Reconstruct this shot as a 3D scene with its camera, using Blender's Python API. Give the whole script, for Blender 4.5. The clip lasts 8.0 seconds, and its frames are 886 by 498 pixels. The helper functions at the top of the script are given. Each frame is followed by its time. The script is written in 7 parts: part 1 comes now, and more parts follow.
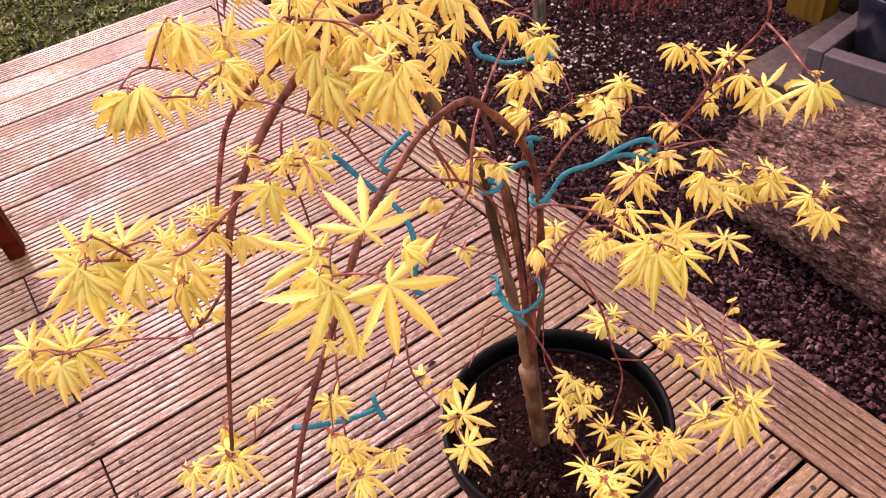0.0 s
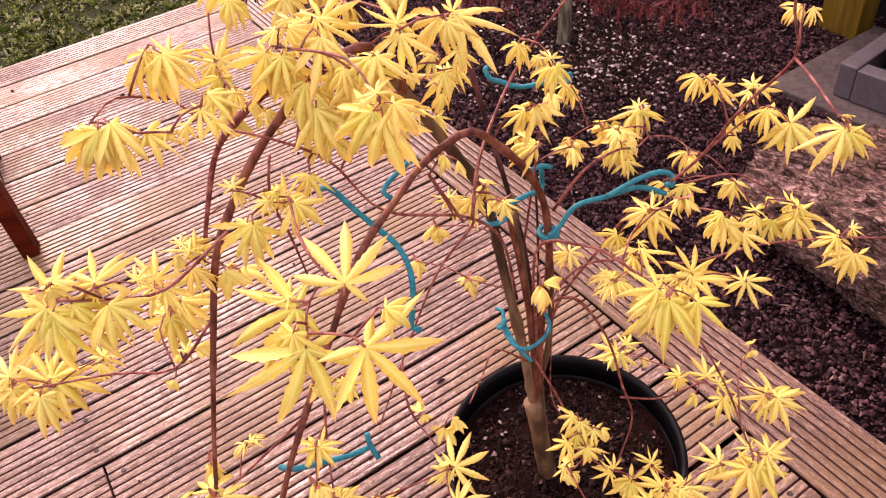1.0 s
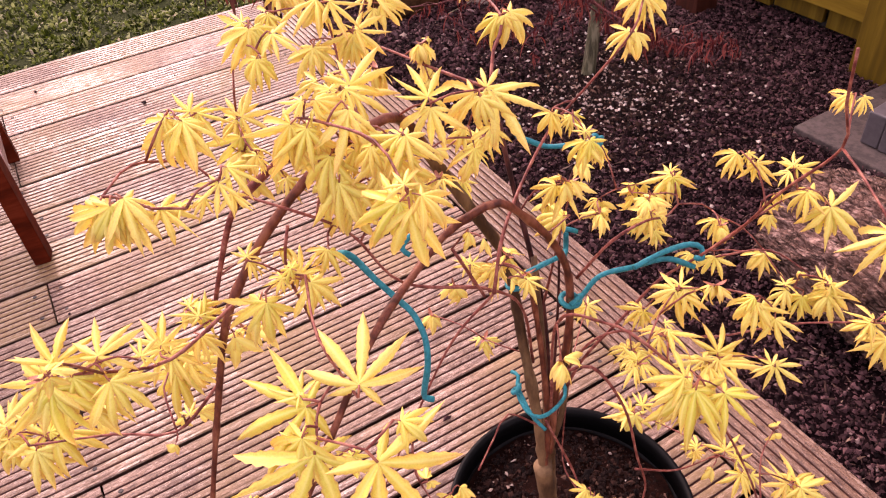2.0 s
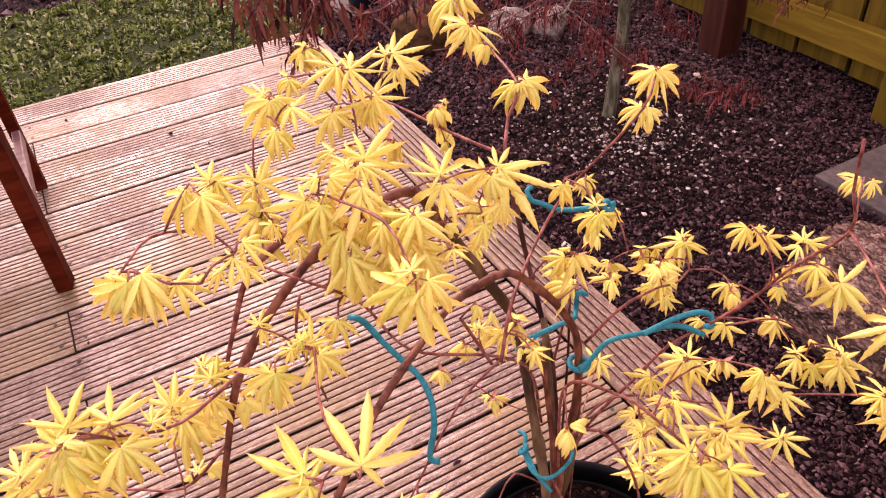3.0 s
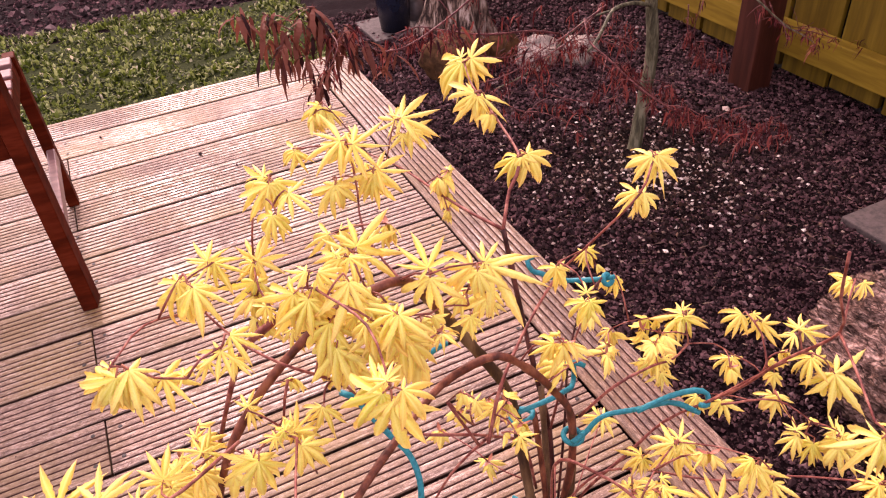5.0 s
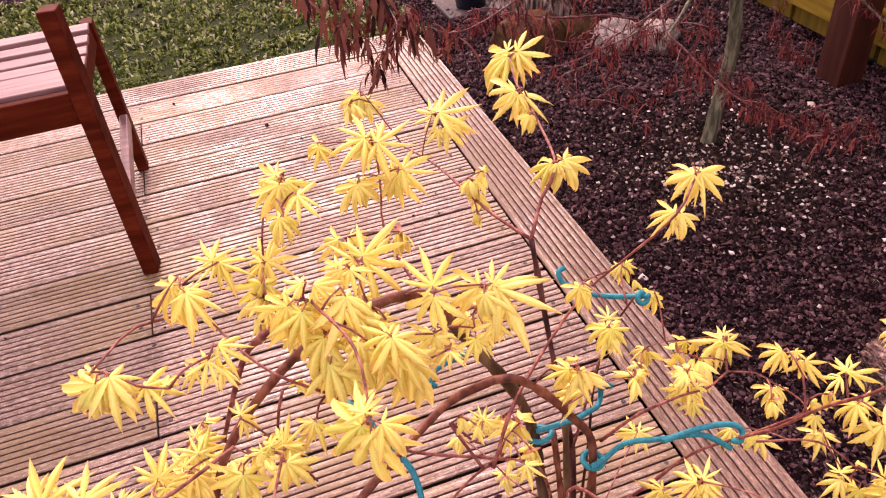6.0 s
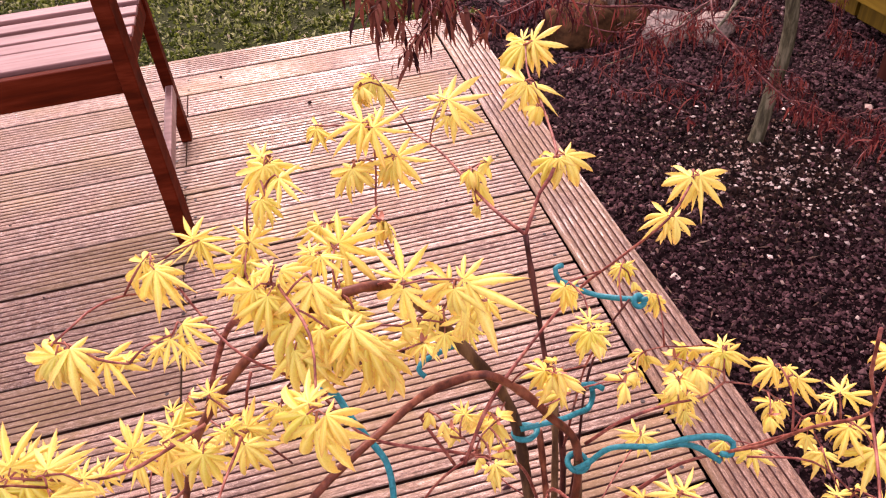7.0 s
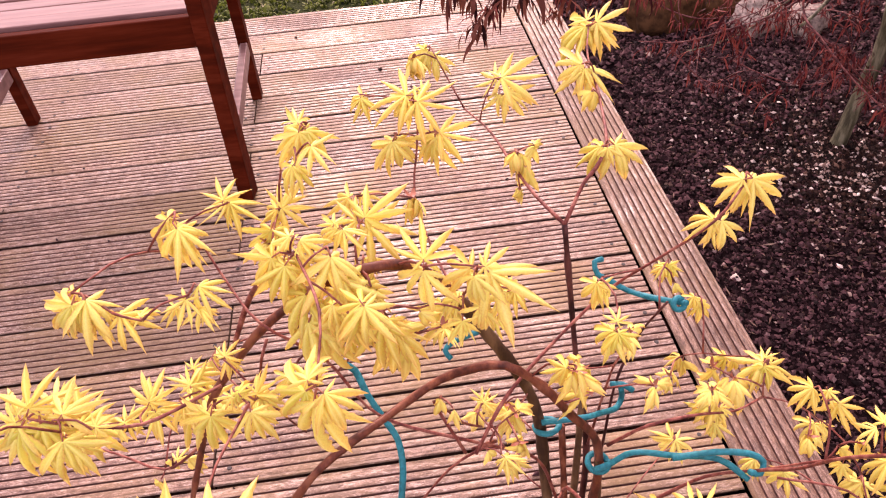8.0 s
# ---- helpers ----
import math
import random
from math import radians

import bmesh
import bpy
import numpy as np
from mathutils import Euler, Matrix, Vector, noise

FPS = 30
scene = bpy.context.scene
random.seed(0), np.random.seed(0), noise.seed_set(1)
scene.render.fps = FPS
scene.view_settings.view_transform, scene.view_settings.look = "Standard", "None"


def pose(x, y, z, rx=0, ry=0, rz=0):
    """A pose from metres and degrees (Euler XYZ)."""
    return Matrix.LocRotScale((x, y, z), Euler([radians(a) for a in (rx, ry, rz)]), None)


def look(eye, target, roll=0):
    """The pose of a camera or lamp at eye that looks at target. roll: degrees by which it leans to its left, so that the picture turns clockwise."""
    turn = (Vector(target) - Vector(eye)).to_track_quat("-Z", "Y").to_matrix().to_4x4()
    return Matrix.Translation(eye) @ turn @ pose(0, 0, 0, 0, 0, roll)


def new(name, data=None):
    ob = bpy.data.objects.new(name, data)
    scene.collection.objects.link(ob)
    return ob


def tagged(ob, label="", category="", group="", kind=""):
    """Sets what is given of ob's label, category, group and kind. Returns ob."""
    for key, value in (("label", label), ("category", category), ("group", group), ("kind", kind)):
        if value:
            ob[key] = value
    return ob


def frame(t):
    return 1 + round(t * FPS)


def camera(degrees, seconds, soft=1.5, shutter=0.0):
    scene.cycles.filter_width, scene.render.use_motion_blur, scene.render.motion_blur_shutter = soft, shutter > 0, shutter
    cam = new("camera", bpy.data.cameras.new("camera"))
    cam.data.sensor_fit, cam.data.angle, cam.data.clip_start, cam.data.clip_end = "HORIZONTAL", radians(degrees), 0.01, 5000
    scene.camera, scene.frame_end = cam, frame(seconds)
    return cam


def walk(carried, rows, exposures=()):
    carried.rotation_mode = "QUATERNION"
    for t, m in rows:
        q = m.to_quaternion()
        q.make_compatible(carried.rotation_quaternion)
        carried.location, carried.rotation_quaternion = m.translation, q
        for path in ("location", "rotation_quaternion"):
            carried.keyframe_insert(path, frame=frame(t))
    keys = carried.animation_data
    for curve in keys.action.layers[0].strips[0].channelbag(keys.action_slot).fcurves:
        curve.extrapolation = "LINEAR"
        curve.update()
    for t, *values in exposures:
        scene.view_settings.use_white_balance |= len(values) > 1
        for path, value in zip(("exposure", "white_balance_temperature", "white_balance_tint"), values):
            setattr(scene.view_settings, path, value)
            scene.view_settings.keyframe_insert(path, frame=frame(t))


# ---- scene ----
cam = camera(61.33, 8.0, 1.15)
# seconds, x, y, z, yaw, pitch, roll
ROWS = [
    (0, 0.0032, 0.0038, 1.0708, -35.89, -42.49, 6.32),
    (0.5, 0.0214, 0.0091, 1.0693, -34.70, -42.24, 6.55),
    (1, 0.0400, 0.0275, 1.0689, -33.47, -42.24, 6.21),
    (1.5, 0.0546, 0.0507, 1.0784, -32.18, -42.01, 5.21),
    (2, 0.0588, 0.0664, 1.0865, -30.69, -41.14, 4.38),
    (3.5, 0.0773, 0.0717, 1.1240, -28.21, -38.31, 4.03),
    (4, 0.0806, 0.0673, 1.1339, -28.79, -38.27, 3.54),
    (4.5, 0.0798, 0.0709, 1.1475, -28.92, -37.83, 3.21),
    (5, 0.1054, 0.0791, 1.1525, -25.57, -37.73, 3.93),
    (6.5, 0.1699, 0.1020, 1.1505, -16.87, -39.72, 4.21),
    (7, 0.1928, 0.0950, 1.1478, -14.31, -39.98, 4.11),
    (7.5, 0.2107, 0.0981, 1.1448, -11.20, -40.38, 4.01),
    (8, 0.2156, 0.1044, 1.1415, -7.31, -41.49, 3.36),
]
# seconds, stops, kelvin, tint
EXPOSURES = [(0.0, 1.90, 7400, 48), (3.5, 1.92, 7400, 48), (5.0, 1.99, 7400, 48), (7.0, 1.99, 7400, 48), (8.0, 1.94, 7400, 48)]
walk(cam, [(t, pose(x, y, z, 90 + pitch, roll, yaw)) for t, x, y, z, yaw, pitch, roll in ROWS], EXPOSURES)

# ---- light ----
SUN_AZ, SUN_EL = 2.0, 41.0
world = bpy.data.worlds.new("sky")
scene.world = world
world.use_nodes = True
wn = world.node_tree.nodes
sky = wn.new("ShaderNodeTexSky")
sky.sky_type, sky.sun_disc = "NISHITA", False
sky.sun_elevation, sky.sun_rotation = radians(SUN_EL), radians(SUN_AZ)
wn["Background"].inputs["Strength"].default_value = 0.15
sky.dust_density = 3.0
haze = wn.new("ShaderNodeMix")
haze.data_type = "RGBA"
haze.inputs[0].default_value = 0.58
haze.inputs[7].default_value = (3.4, 3.28, 3.15, 1)
world.node_tree.links.new(sky.outputs[0], haze.inputs[6])
world.node_tree.links.new(haze.outputs[2], wn["Background"].inputs["Color"])
sun_data = bpy.data.lights.new("sun", "SUN")
sun_data.energy, sun_data.angle, sun_data.color = 0.66, radians(4.0), (1.0, 0.95, 0.88)
sun = new("sun", sun_data)
way = Vector((math.sin(radians(SUN_AZ)) * math.cos(radians(SUN_EL)), math.cos(radians(SUN_AZ)) * math.cos(radians(SUN_EL)), math.sin(radians(SUN_EL))))
sun.matrix_world = look(way * 30, (0, 0, 0))


# ---- materials ----
def material(name, rough=0.6, metallic=0.0):
    """A new node material, its nodes, a linker and its shader."""
    m = bpy.data.materials.new(name)
    m.use_nodes = True
    n = m.node_tree.nodes
    b = n["Principled BSDF"]
    b.inputs["Roughness"].default_value, b.inputs["Metallic"].default_value = rough, metallic
    return m, n, m.node_tree.links.new, b


def noise_of(n, link, scale, stretch=(1, 1, 1), detail=5.0, rough=0.6, coords="Object", shift=False):
    """A noise texture in metres; shift moves it by the object's own chance number."""
    tc, mp, nz = n.new("ShaderNodeTexCoord"), n.new("ShaderNodeMapping"), n.new("ShaderNodeTexNoise")
    mp.inputs["Scale"].default_value = stretch
    link(tc.outputs[coords], mp.inputs["Vector"])
    nz.inputs["Scale"].default_value, nz.inputs["Detail"].default_value, nz.inputs["Roughness"].default_value = scale, detail, rough
    if shift:
        info, mul = n.new("ShaderNodeObjectInfo"), n.new("ShaderNodeMath")
        mul.operation, mul.inputs[1].default_value = "MULTIPLY", 37.0
        link(info.outputs["Random"], mul.inputs[0])
        nz.noise_dimensions = "4D"
        link(mul.outputs[0], nz.inputs["W"])
    link(mp.outputs[0], nz.inputs["Vector"])
    return nz.outputs["Fac"]


def ramp(n, link, fac, *stops):
    r = n.new("ShaderNodeValToRGB")
    e = r.color_ramp.elements
    while len(e) < len(stops):
        e.new(0.5)
    for k, (p, c) in enumerate(stops):
        e[k].position, e[k].color = p, (*c, 1)
    link(fac, r.inputs[0])
    return r.outputs[0]


def mixed(n, link, fac, a, b, how="MIX"):
    x = n.new("ShaderNodeMix")
    x.data_type, x.blend_type = "RGBA", how
    for socket, v in ((x.inputs[0], fac), (x.inputs[6], a), (x.inputs[7], b)):
        if isinstance(v, (int, float)):
            socket.default_value = v
        elif isinstance(v, tuple):
            socket.default_value = (*v, 1)
        else:
            link(v, socket)
    return x.outputs[2]


def relief(n, link, b, height, strength=0.4, distance=0.002):
    u = n.new("ShaderNodeBump")
    u.inputs["Strength"].default_value, u.inputs["Distance"].default_value = strength, distance
    link(height, u.inputs["Height"])
    link(u.outputs[0], b.inputs["Normal"])


def spread(n, link, fac, low, high):
    r = n.new("ShaderNodeMapRange")
    r.inputs["To Min"].default_value, r.inputs["To Max"].default_value = low, high
    link(fac, r.inputs["Value"])
    return r.outputs[0]


def deck_material(name, tint):
    m, n, link, b = material(name, 0.6)
    b.inputs["Specular IOR Level"].default_value = 0.55
    grain = noise_of(n, link, 42, (0.08, 1.8, 1.8), 8, 0.65, shift=True)
    scuff = noise_of(n, link, 240, (0.22, 1.0, 1.0), 7, 0.82, shift=True)
    stain = noise_of(n, link, 9, (0.35, 1.6, 1.0), 8, 0.75, shift=True)
    big = noise_of(n, link, 2.4, (1, 1, 1), 4, 0.6, shift=True)
    wood = ramp(n, link, grain, (0.36, (0.13, 0.068, 0.044)), (0.5, (0.30, 0.184, 0.128)), (0.63, (0.43, 0.292, 0.218)))
    pale = mixed(n, link, ramp(n, link, big, (0.42, (0, 0, 0)), (0.66, (0.55, 0.55, 0.55))), wood, (0.45, 0.33, 0.25))
    soiled = mixed(n, link, ramp(n, link, stain, (0.40, (0.85, 0.85, 0.85)), (0.52, (0, 0, 0))), pale, (0.16, 0.085, 0.058))
    # pale scuffs: wear, with some sun glint on the ridges put into the colour
    worn = mixed(n, link, ramp(n, link, scuff, (0.52, (0, 0, 0)), (0.59, (0.85, 0.85, 0.85))), soiled, (0.70, 0.60, 0.55))
    dirty = mixed(n, link, ramp(n, link, scuff, (0.41, (0.95, 0.95, 0.95)), (0.485, (0, 0, 0))), worn, (0.10, 0.052, 0.038))
    grit = noise_of(n, link, 520, (0.7, 1.0, 1.0), 4, 0.65, shift=True)
    specked = mixed(n, link, ramp(n, link, grit, (0.36, (1, 1, 1)), (0.43, (0, 0, 0))), dirty, (0.060, 0.030, 0.022))
    flecked = mixed(n, link, ramp(n, link, grit, (0.59, (0, 0, 0)), (0.66, (0.8, 0.8, 0.8))), specked, (0.66, 0.56, 0.50))
    algae = mixed(n, link, ramp(n, link, big, (0.40, (0.6, 0.6, 0.6)), (0.54, (0, 0, 0))), flecked, (0.34, 0.25, 0.10))
    info = n.new("ShaderNodeObjectInfo")
    tone = ramp(n, link, info.outputs["Random"], *[(p, tuple(a * k for a, k in zip(c, tint))) for p, c in ((0.0, (0.58, 0.49, 0.42)), (0.5, (0.68, 0.585, 0.51)), (1.0, (0.78, 0.68, 0.61)))])
    link(mixed(n, link, 1.0, algae, tone, "MULTIPLY"), b.inputs["Base Color"])
    wet = noise_of(n, link, 110, (0.35, 1.0, 1), 8, 0.82, shift=True)
    area = noise_of(n, link, 5, (0.6, 1.0, 1), 4, 0.6, shift=True)
    damp = mixed(n, link, 1.0, ramp(n, link, wet, (0.45, (0, 0, 0)), (0.53, (1, 1, 1))), ramp(n, link, area, (0.43, (0.18, 0.18, 0.18)), (0.58, (1, 1, 1))), "MULTIPLY")
    link(spread(n, link, damp, 0.68, 0.22), b.inputs["Roughness"])
    relief(n, link, b, mixed(n, link, 0.5, scuff, grit), 0.7, 0.0010)
    return m


def soil_material(name, dark, mid, light):
    m, n, link, b = material(name, 0.95)
    b.inputs["Specular IOR Level"].default_value = 0.05
    f = noise_of(n, link, 90, (1, 1, 1), 6, 0.7)
    g = noise_of(n, link, 3, (1, 1, 1), 4, 0.6)
    base = ramp(n, link, f, (0.3, dark), (0.55, mid), (0.8, light))
    link(mixed(n, link, spread(n, link, g, 0.0, 0.5), base, dark), b.inputs["Base Color"])
    relief(n, link, b, f, 0.9, 0.006)
    return m


def island_material(name, stops, rough=0.85, fine=160.0, glow_through=0.0):
    """For loose pieces in one mesh: each takes its own tone."""
    m, n, link, b = material(name, rough)
    b.inputs["Specular IOR Level"].default_value = 0.15
    geo = n.new("ShaderNodeNewGeometry")
    tone = ramp(n, link, geo.outputs["Random Per Island"], *stops)
    f = noise_of(n, link, fine, (1, 1, 1), 3, 0.6)
    col = mixed(n, link, spread(n, link, f, 0.0, 0.5), tone, mixed(n, link, 1.0, tone, (0.5, 0.5, 0.5), "MULTIPLY"))
    link(col, b.inputs["Base Color"])
    if glow_through:
        tr, mx = n.new("ShaderNodeBsdfTranslucent"), n.new("ShaderNodeMixShader")
        link(col, tr.inputs["Color"])
        mx.inputs[0].default_value = glow_through
        link(b.outputs[0], mx.inputs[1])
        link(tr.outputs[0], mx.inputs[2])
        link(mx.outputs[0], n["Material Output"].inputs["Surface"])
    return m


def leaf_material():
    m, n, link, b = material("golden_leaf", 0.42)
    uv = n.new("ShaderNodeUVMap")
    sep = n.new("ShaderNodeSeparateXYZ")
    link(uv.outputs[0], sep.inputs[0])
    vary = noise_of(n, link, 60, (1, 1, 1), 4, 0.6, shift=True)
    info = n.new("ShaderNodeObjectInfo")
    body = ramp(n, link, info.outputs["Random"], (0.0, (0.88, 0.75, 0.13)), (0.45, (0.95, 0.895, 0.23)), (0.8, (0.76, 0.735, 0.10)), (1.0, (0.90, 0.71, 0.15)))
    patch = mixed(n, link, ramp(n, link, vary, (0.45, (0, 0, 0)), (0.75, (0.6, 0.6, 0.6))), body, (0.64, 0.54, 0.05))
    tip = n.new("ShaderNodeMath")
    tip.operation, tip.inputs[1].default_value = "POWER", 2.3
    link(sep.outputs["X"], tip.inputs[0])
    rim = n.new("ShaderNodeMath")
    rim.operation, rim.inputs[1].default_value = "POWER", 4.0
    link(sep.outputs["Y"], rim.inputs[0])
    both = n.new("ShaderNodeMath")
    both.operation = "MAXIMUM"
    link(tip.outputs[0], both.inputs[0])
    link(rim.outputs[0], both.inputs[1])
    blush = n.new("ShaderNodeMath")
    blush.operation = "MULTIPLY"
    link(both.outputs[0], blush.inputs[0])
    link(spread(n, link, vary, -0.05, 1.35), blush.inputs[1])
    tinted = mixed(n, link, blush.outputs[0], patch, (0.76, 0.30, 0.11))
    vein = ramp(n, link, sep.outputs["Y"], (0.0, (0.45, 0.45, 0.45)), (0.30, (0, 0, 0)))
    col = mixed(n, link, vein, tinted, (0.95, 0.91, 0.34))
    link(col, b.inputs["Base Color"])
    relief(n, link, b, vary, 0.35, 0.001)
    tr, mx, out = n.new("ShaderNodeBsdfTranslucent"), n.new("ShaderNodeMixShader"), n["Material Output"]
    link(col, tr.inputs["Color"])
    mx.inputs[0].default_value = 0.28
    link(b.outputs[0], mx.inputs[1])
    link(tr.outputs[0], mx.inputs[2])
    link(mx.outputs[0], out.inputs["Surface"])
    return m


def bark_material(name, stops, scale=60, stretch=(1, 1, 0.25), rough=0.6, strength=0.5, distance=0.001):
    m, n, link, b = material(name, rough)
    b.inputs["Specular IOR Level"].default_value = 0.25
    f = noise_of(n, link, scale, stretch, 6, 0.65)
    g = noise_of(n, link, scale * 0.18, (1, 1, 1), 3, 0.5)
    c = ramp(n, link, f, *stops)
    link(mixed(n, link, spread(n, link, g, 0.0, 0.55), c, stops[0][1]), b.inputs["Base Color"])
    relief(n, link, b, f, strength, distance)
    return m


def log_material():
    """Brown bark broken into long plates by dark cracks."""
    m, n, link, b = material("log_bark", 0.9)
    b.inputs["Specular IOR Level"].default_value = 0.1
    tc, mp, warp, add, vo = n.new("ShaderNodeTexCoord"), n.new("ShaderNodeMapping"), n.new("ShaderNodeTexNoise"), n.new("ShaderNodeVectorMath"), n.new("ShaderNodeTexVoronoi")
    mp.inputs["Scale"].default_value = (1.0, 0.42, 1.0)
    link(tc.outputs["Object"], mp.inputs["Vector"])
    warp.inputs["Scale"].default_value, warp.inputs["Detail"].default_value = 26.0, 7.0
    link(mp.outputs[0], warp.inputs["Vector"])
    add.operation = "MULTIPLY_ADD"
    add.inputs[1].default_value = (0.034, 0.034, 0.034)
    link(warp.outputs["Color"], add.inputs[0])
    link(mp.outputs[0], add.inputs[2])
    vo.feature, vo.inputs["Scale"].default_value = "DISTANCE_TO_EDGE", 105.0
    link(add.outputs[0], vo.inputs["Vector"])
    f = noise_of(n, link, 120, (1.0, 0.5, 1.0), 6, 0.7)
    g = noise_of(n, link, 14, (1, 0.6, 1), 4, 0.6)
    tone = ramp(n, link, f, (0.36, (0.070, 0.035, 0.028)), (0.5, (0.21, 0.118, 0.095)), (0.62, (0.46, 0.30, 0.25)))
    aged = mixed(n, link, ramp(n, link, g, (0.40, (0.6, 0.6, 0.6)), (0.58, (0, 0, 0))), tone, (0.105, 0.055, 0.039))
    crack = ramp(n, link, vo.outputs["Distance"], (0.05, (1, 1, 1)), (0.24, (0, 0, 0)))
    broken = mixed(n, link, 1.0, crack, ramp(n, link, noise_of(n, link, 40, (1, 0.45, 1), 4, 0.6), (0.46, (0, 0, 0)), (0.58, (0.9, 0.9, 0.9))), "MULTIPLY")
    link(mixed(n, link, broken, aged, (0.014, 0.007, 0.005)), b.inputs["Base Color"])
    high = ramp(n, link, vo.outputs["Distance"], (0.0, (0, 0, 0)), (0.35, (1, 1, 1)))
    relief(n, link, b, mixed(n, link, 0.35, high, f), 1.0, 0.009)
    return m


def plain_material(name, colour, rough, scale=80.0, amount=0.25, bump=0.0):
    m, n, link, b = material(name, rough)
    f = noise_of(n, link, scale, (1, 1, 1), 5, 0.6)
    g = noise_of(n, link, scale * 0.12, (1, 1, 1), 3, 0.5)
    low = tuple(c * (1 - amount) for c in colour)
    c = mixed(n, link, ramp(n, link, f, (0.38, (0, 0, 0)), (0.60, (1, 1, 1))), low, colour)
    link(mixed(n, link, spread(n, link, g, 0.0, 0.6), c, low), b.inputs["Base Color"])
    link(spread(n, link, g, rough * 0.8, min(1.0, rough * 1.2)), b.inputs["Roughness"])
    if bump:
        relief(n, link, b, f, 0.6, bump)
    return m


def wood_material(name, dark, mid, light, rough, along=(0.12, 1.4, 1.4)):
    m, n, link, b = material(name, rough)
    b.inputs["Specular IOR Level"].default_value = 0.18
    g = noise_of(n, link, 28, along, 6, 0.6, shift=True)
    h = noise_of(n, link, 4, (1, 1, 1), 4, 0.6, shift=True)
    c = ramp(n, link, g, (0.38, dark), (0.5, mid), (0.64, light))
    link(mixed(n, link, spread(n, link, h, 0.0, 0.6), c, dark), b.inputs["Base Color"])
    link(spread(n, link, h, rough * 0.75, min(1.0, rough * 1.3)), b.inputs["Roughness"])
    relief(n, link, b, g, 0.3, 0.001)
    return m


M_DECK = deck_material("weathered_decking", (1.0, 0.99, 1.0))
M_BORDER = deck_material("browner_decking", (0.86, 0.79, 0.75))
# darker red-brown for the walls and floors of deep grooves
M_GROOVE = plain_material("dark_groove_brown", (0.150, 0.062, 0.047), 0.8, 90, 0.5)
M_BED = soil_material("bed_soil", (0.004, 0.0018, 0.0022), (0.014, 0.0062, 0.0074), (0.038, 0.018, 0.021))
M_CLOD = island_material("soil_crumbs", ((0.0, (0.006, 0.0025, 0.0026)), (0.33, (0.031, 0.0132, 0.0144)), (0.62, (0.074, 0.0325, 0.0355)), (0.90, (0.145, 0.068, 0.071)), (0.98, (0.18, 0.104, 0.104)), (1.0, (0.34, 0.23, 0.21))))
M_FIBRE = island_material("root_fibres", ((0.0, (0.05, 0.024, 0.020)), (0.7, (0.14, 0.080, 0.060)), (1.0, (0.34, 0.23, 0.17))))
M_PERLITE = island_material("perlite", ((0.0, (0.15, 0.09, 0.07)), (0.5, (0.38, 0.27, 0.22)), (1.0, (0.74, 0.63, 0.56))))
M_POTSOIL = soil_material("potting_soil", (0.004, 0.0012, 0.0008), (0.014, 0.0045, 0.0030), (0.040, 0.0145, 0.0095))
M_POTCLOD = island_material("potting_crumbs", ((0.0, (0.004, 0.0014, 0.0009)), (0.6, (0.014, 0.0050, 0.0034)), (0.95, (0.040, 0.016, 0.011)), (1.0, (0.16, 0.085, 0.06))))
M_GRASS = island_material("grass_blades", ((0.0, (0.010, 0.018, 0.003)), (0.45, (0.080, 0.115, 0.013)), (0.80, (0.20, 0.25, 0.05)), (0.95, (0.40, 0.42, 0.19)), (1.0, (0.62, 0.54, 0.38))), 0.55, glow_through=0.4)
M_TURF = soil_material("turf", (0.012, 0.016, 0.006), (0.035, 0.045, 0.015), (0.08, 0.09, 0.03))
M_LEAF = leaf_material()
M_PETIOLE = plain_material("red_petiole", (0.40, 0.12, 0.06), 0.5, 200, 0.3)
M_BRANCH = bark_material("reddish_bark", ((0.38, (0.060, 0.014, 0.007)), (0.5, (0.17, 0.045, 0.023)), (0.64, (0.32, 0.115, 0.060))), 90, (1, 1, 0.4), 0.5, 0.4, 0.0006)
M_TWIG = bark_material("thin_red_bark", ((0.38, (0.10, 0.020, 0.015)), (0.5, (0.25, 0.065, 0.048)), (0.64, (0.44, 0.18, 0.125))), 120, (1, 1, 1), 0.5, 0.2, 0.0004)
M_DARKSTEM = bark_material("dark_maroon_bark", ((0.38, (0.022, 0.005, 0.005)), (0.5, (0.060, 0.015, 0.013)), (0.64, (0.15, 0.050, 0.040))), 90, (1, 1, 0.4), 0.5, 0.4, 0.0006)
M_STEM = bark_material("green_brown_bark", ((0.38, (0.038, 0.017, 0.008)), (0.5, (0.125, 0.066, 0.030)), (0.64, (0.26, 0.155, 0.075))), 50, (1, 1, 0.25), 0.6, 0.4, 0.0008)
M_CORD = plain_material("teal_soft_tie", (0.0008, 0.25, 0.30), 0.45, 300, 0.4)
M_CORD.node_tree.nodes["Principled BSDF"].inputs["Specular IOR Level"].default_value = 0.2
M_POT = plain_material("black_plastic", (0.0022, 0.0021, 0.0024), 0.5, 60, 0.4)
M_POT.node_tree.nodes["Principled BSDF"].inputs["Specular IOR Level"].default_value = 0.10
M_NAVY = plain_material("navy_glaze", (0.012, 0.016, 0.032), 0.25, 40, 0.3)
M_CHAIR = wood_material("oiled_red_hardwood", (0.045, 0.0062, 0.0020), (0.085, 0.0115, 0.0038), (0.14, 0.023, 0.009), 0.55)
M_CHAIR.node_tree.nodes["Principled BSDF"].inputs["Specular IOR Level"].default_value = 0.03
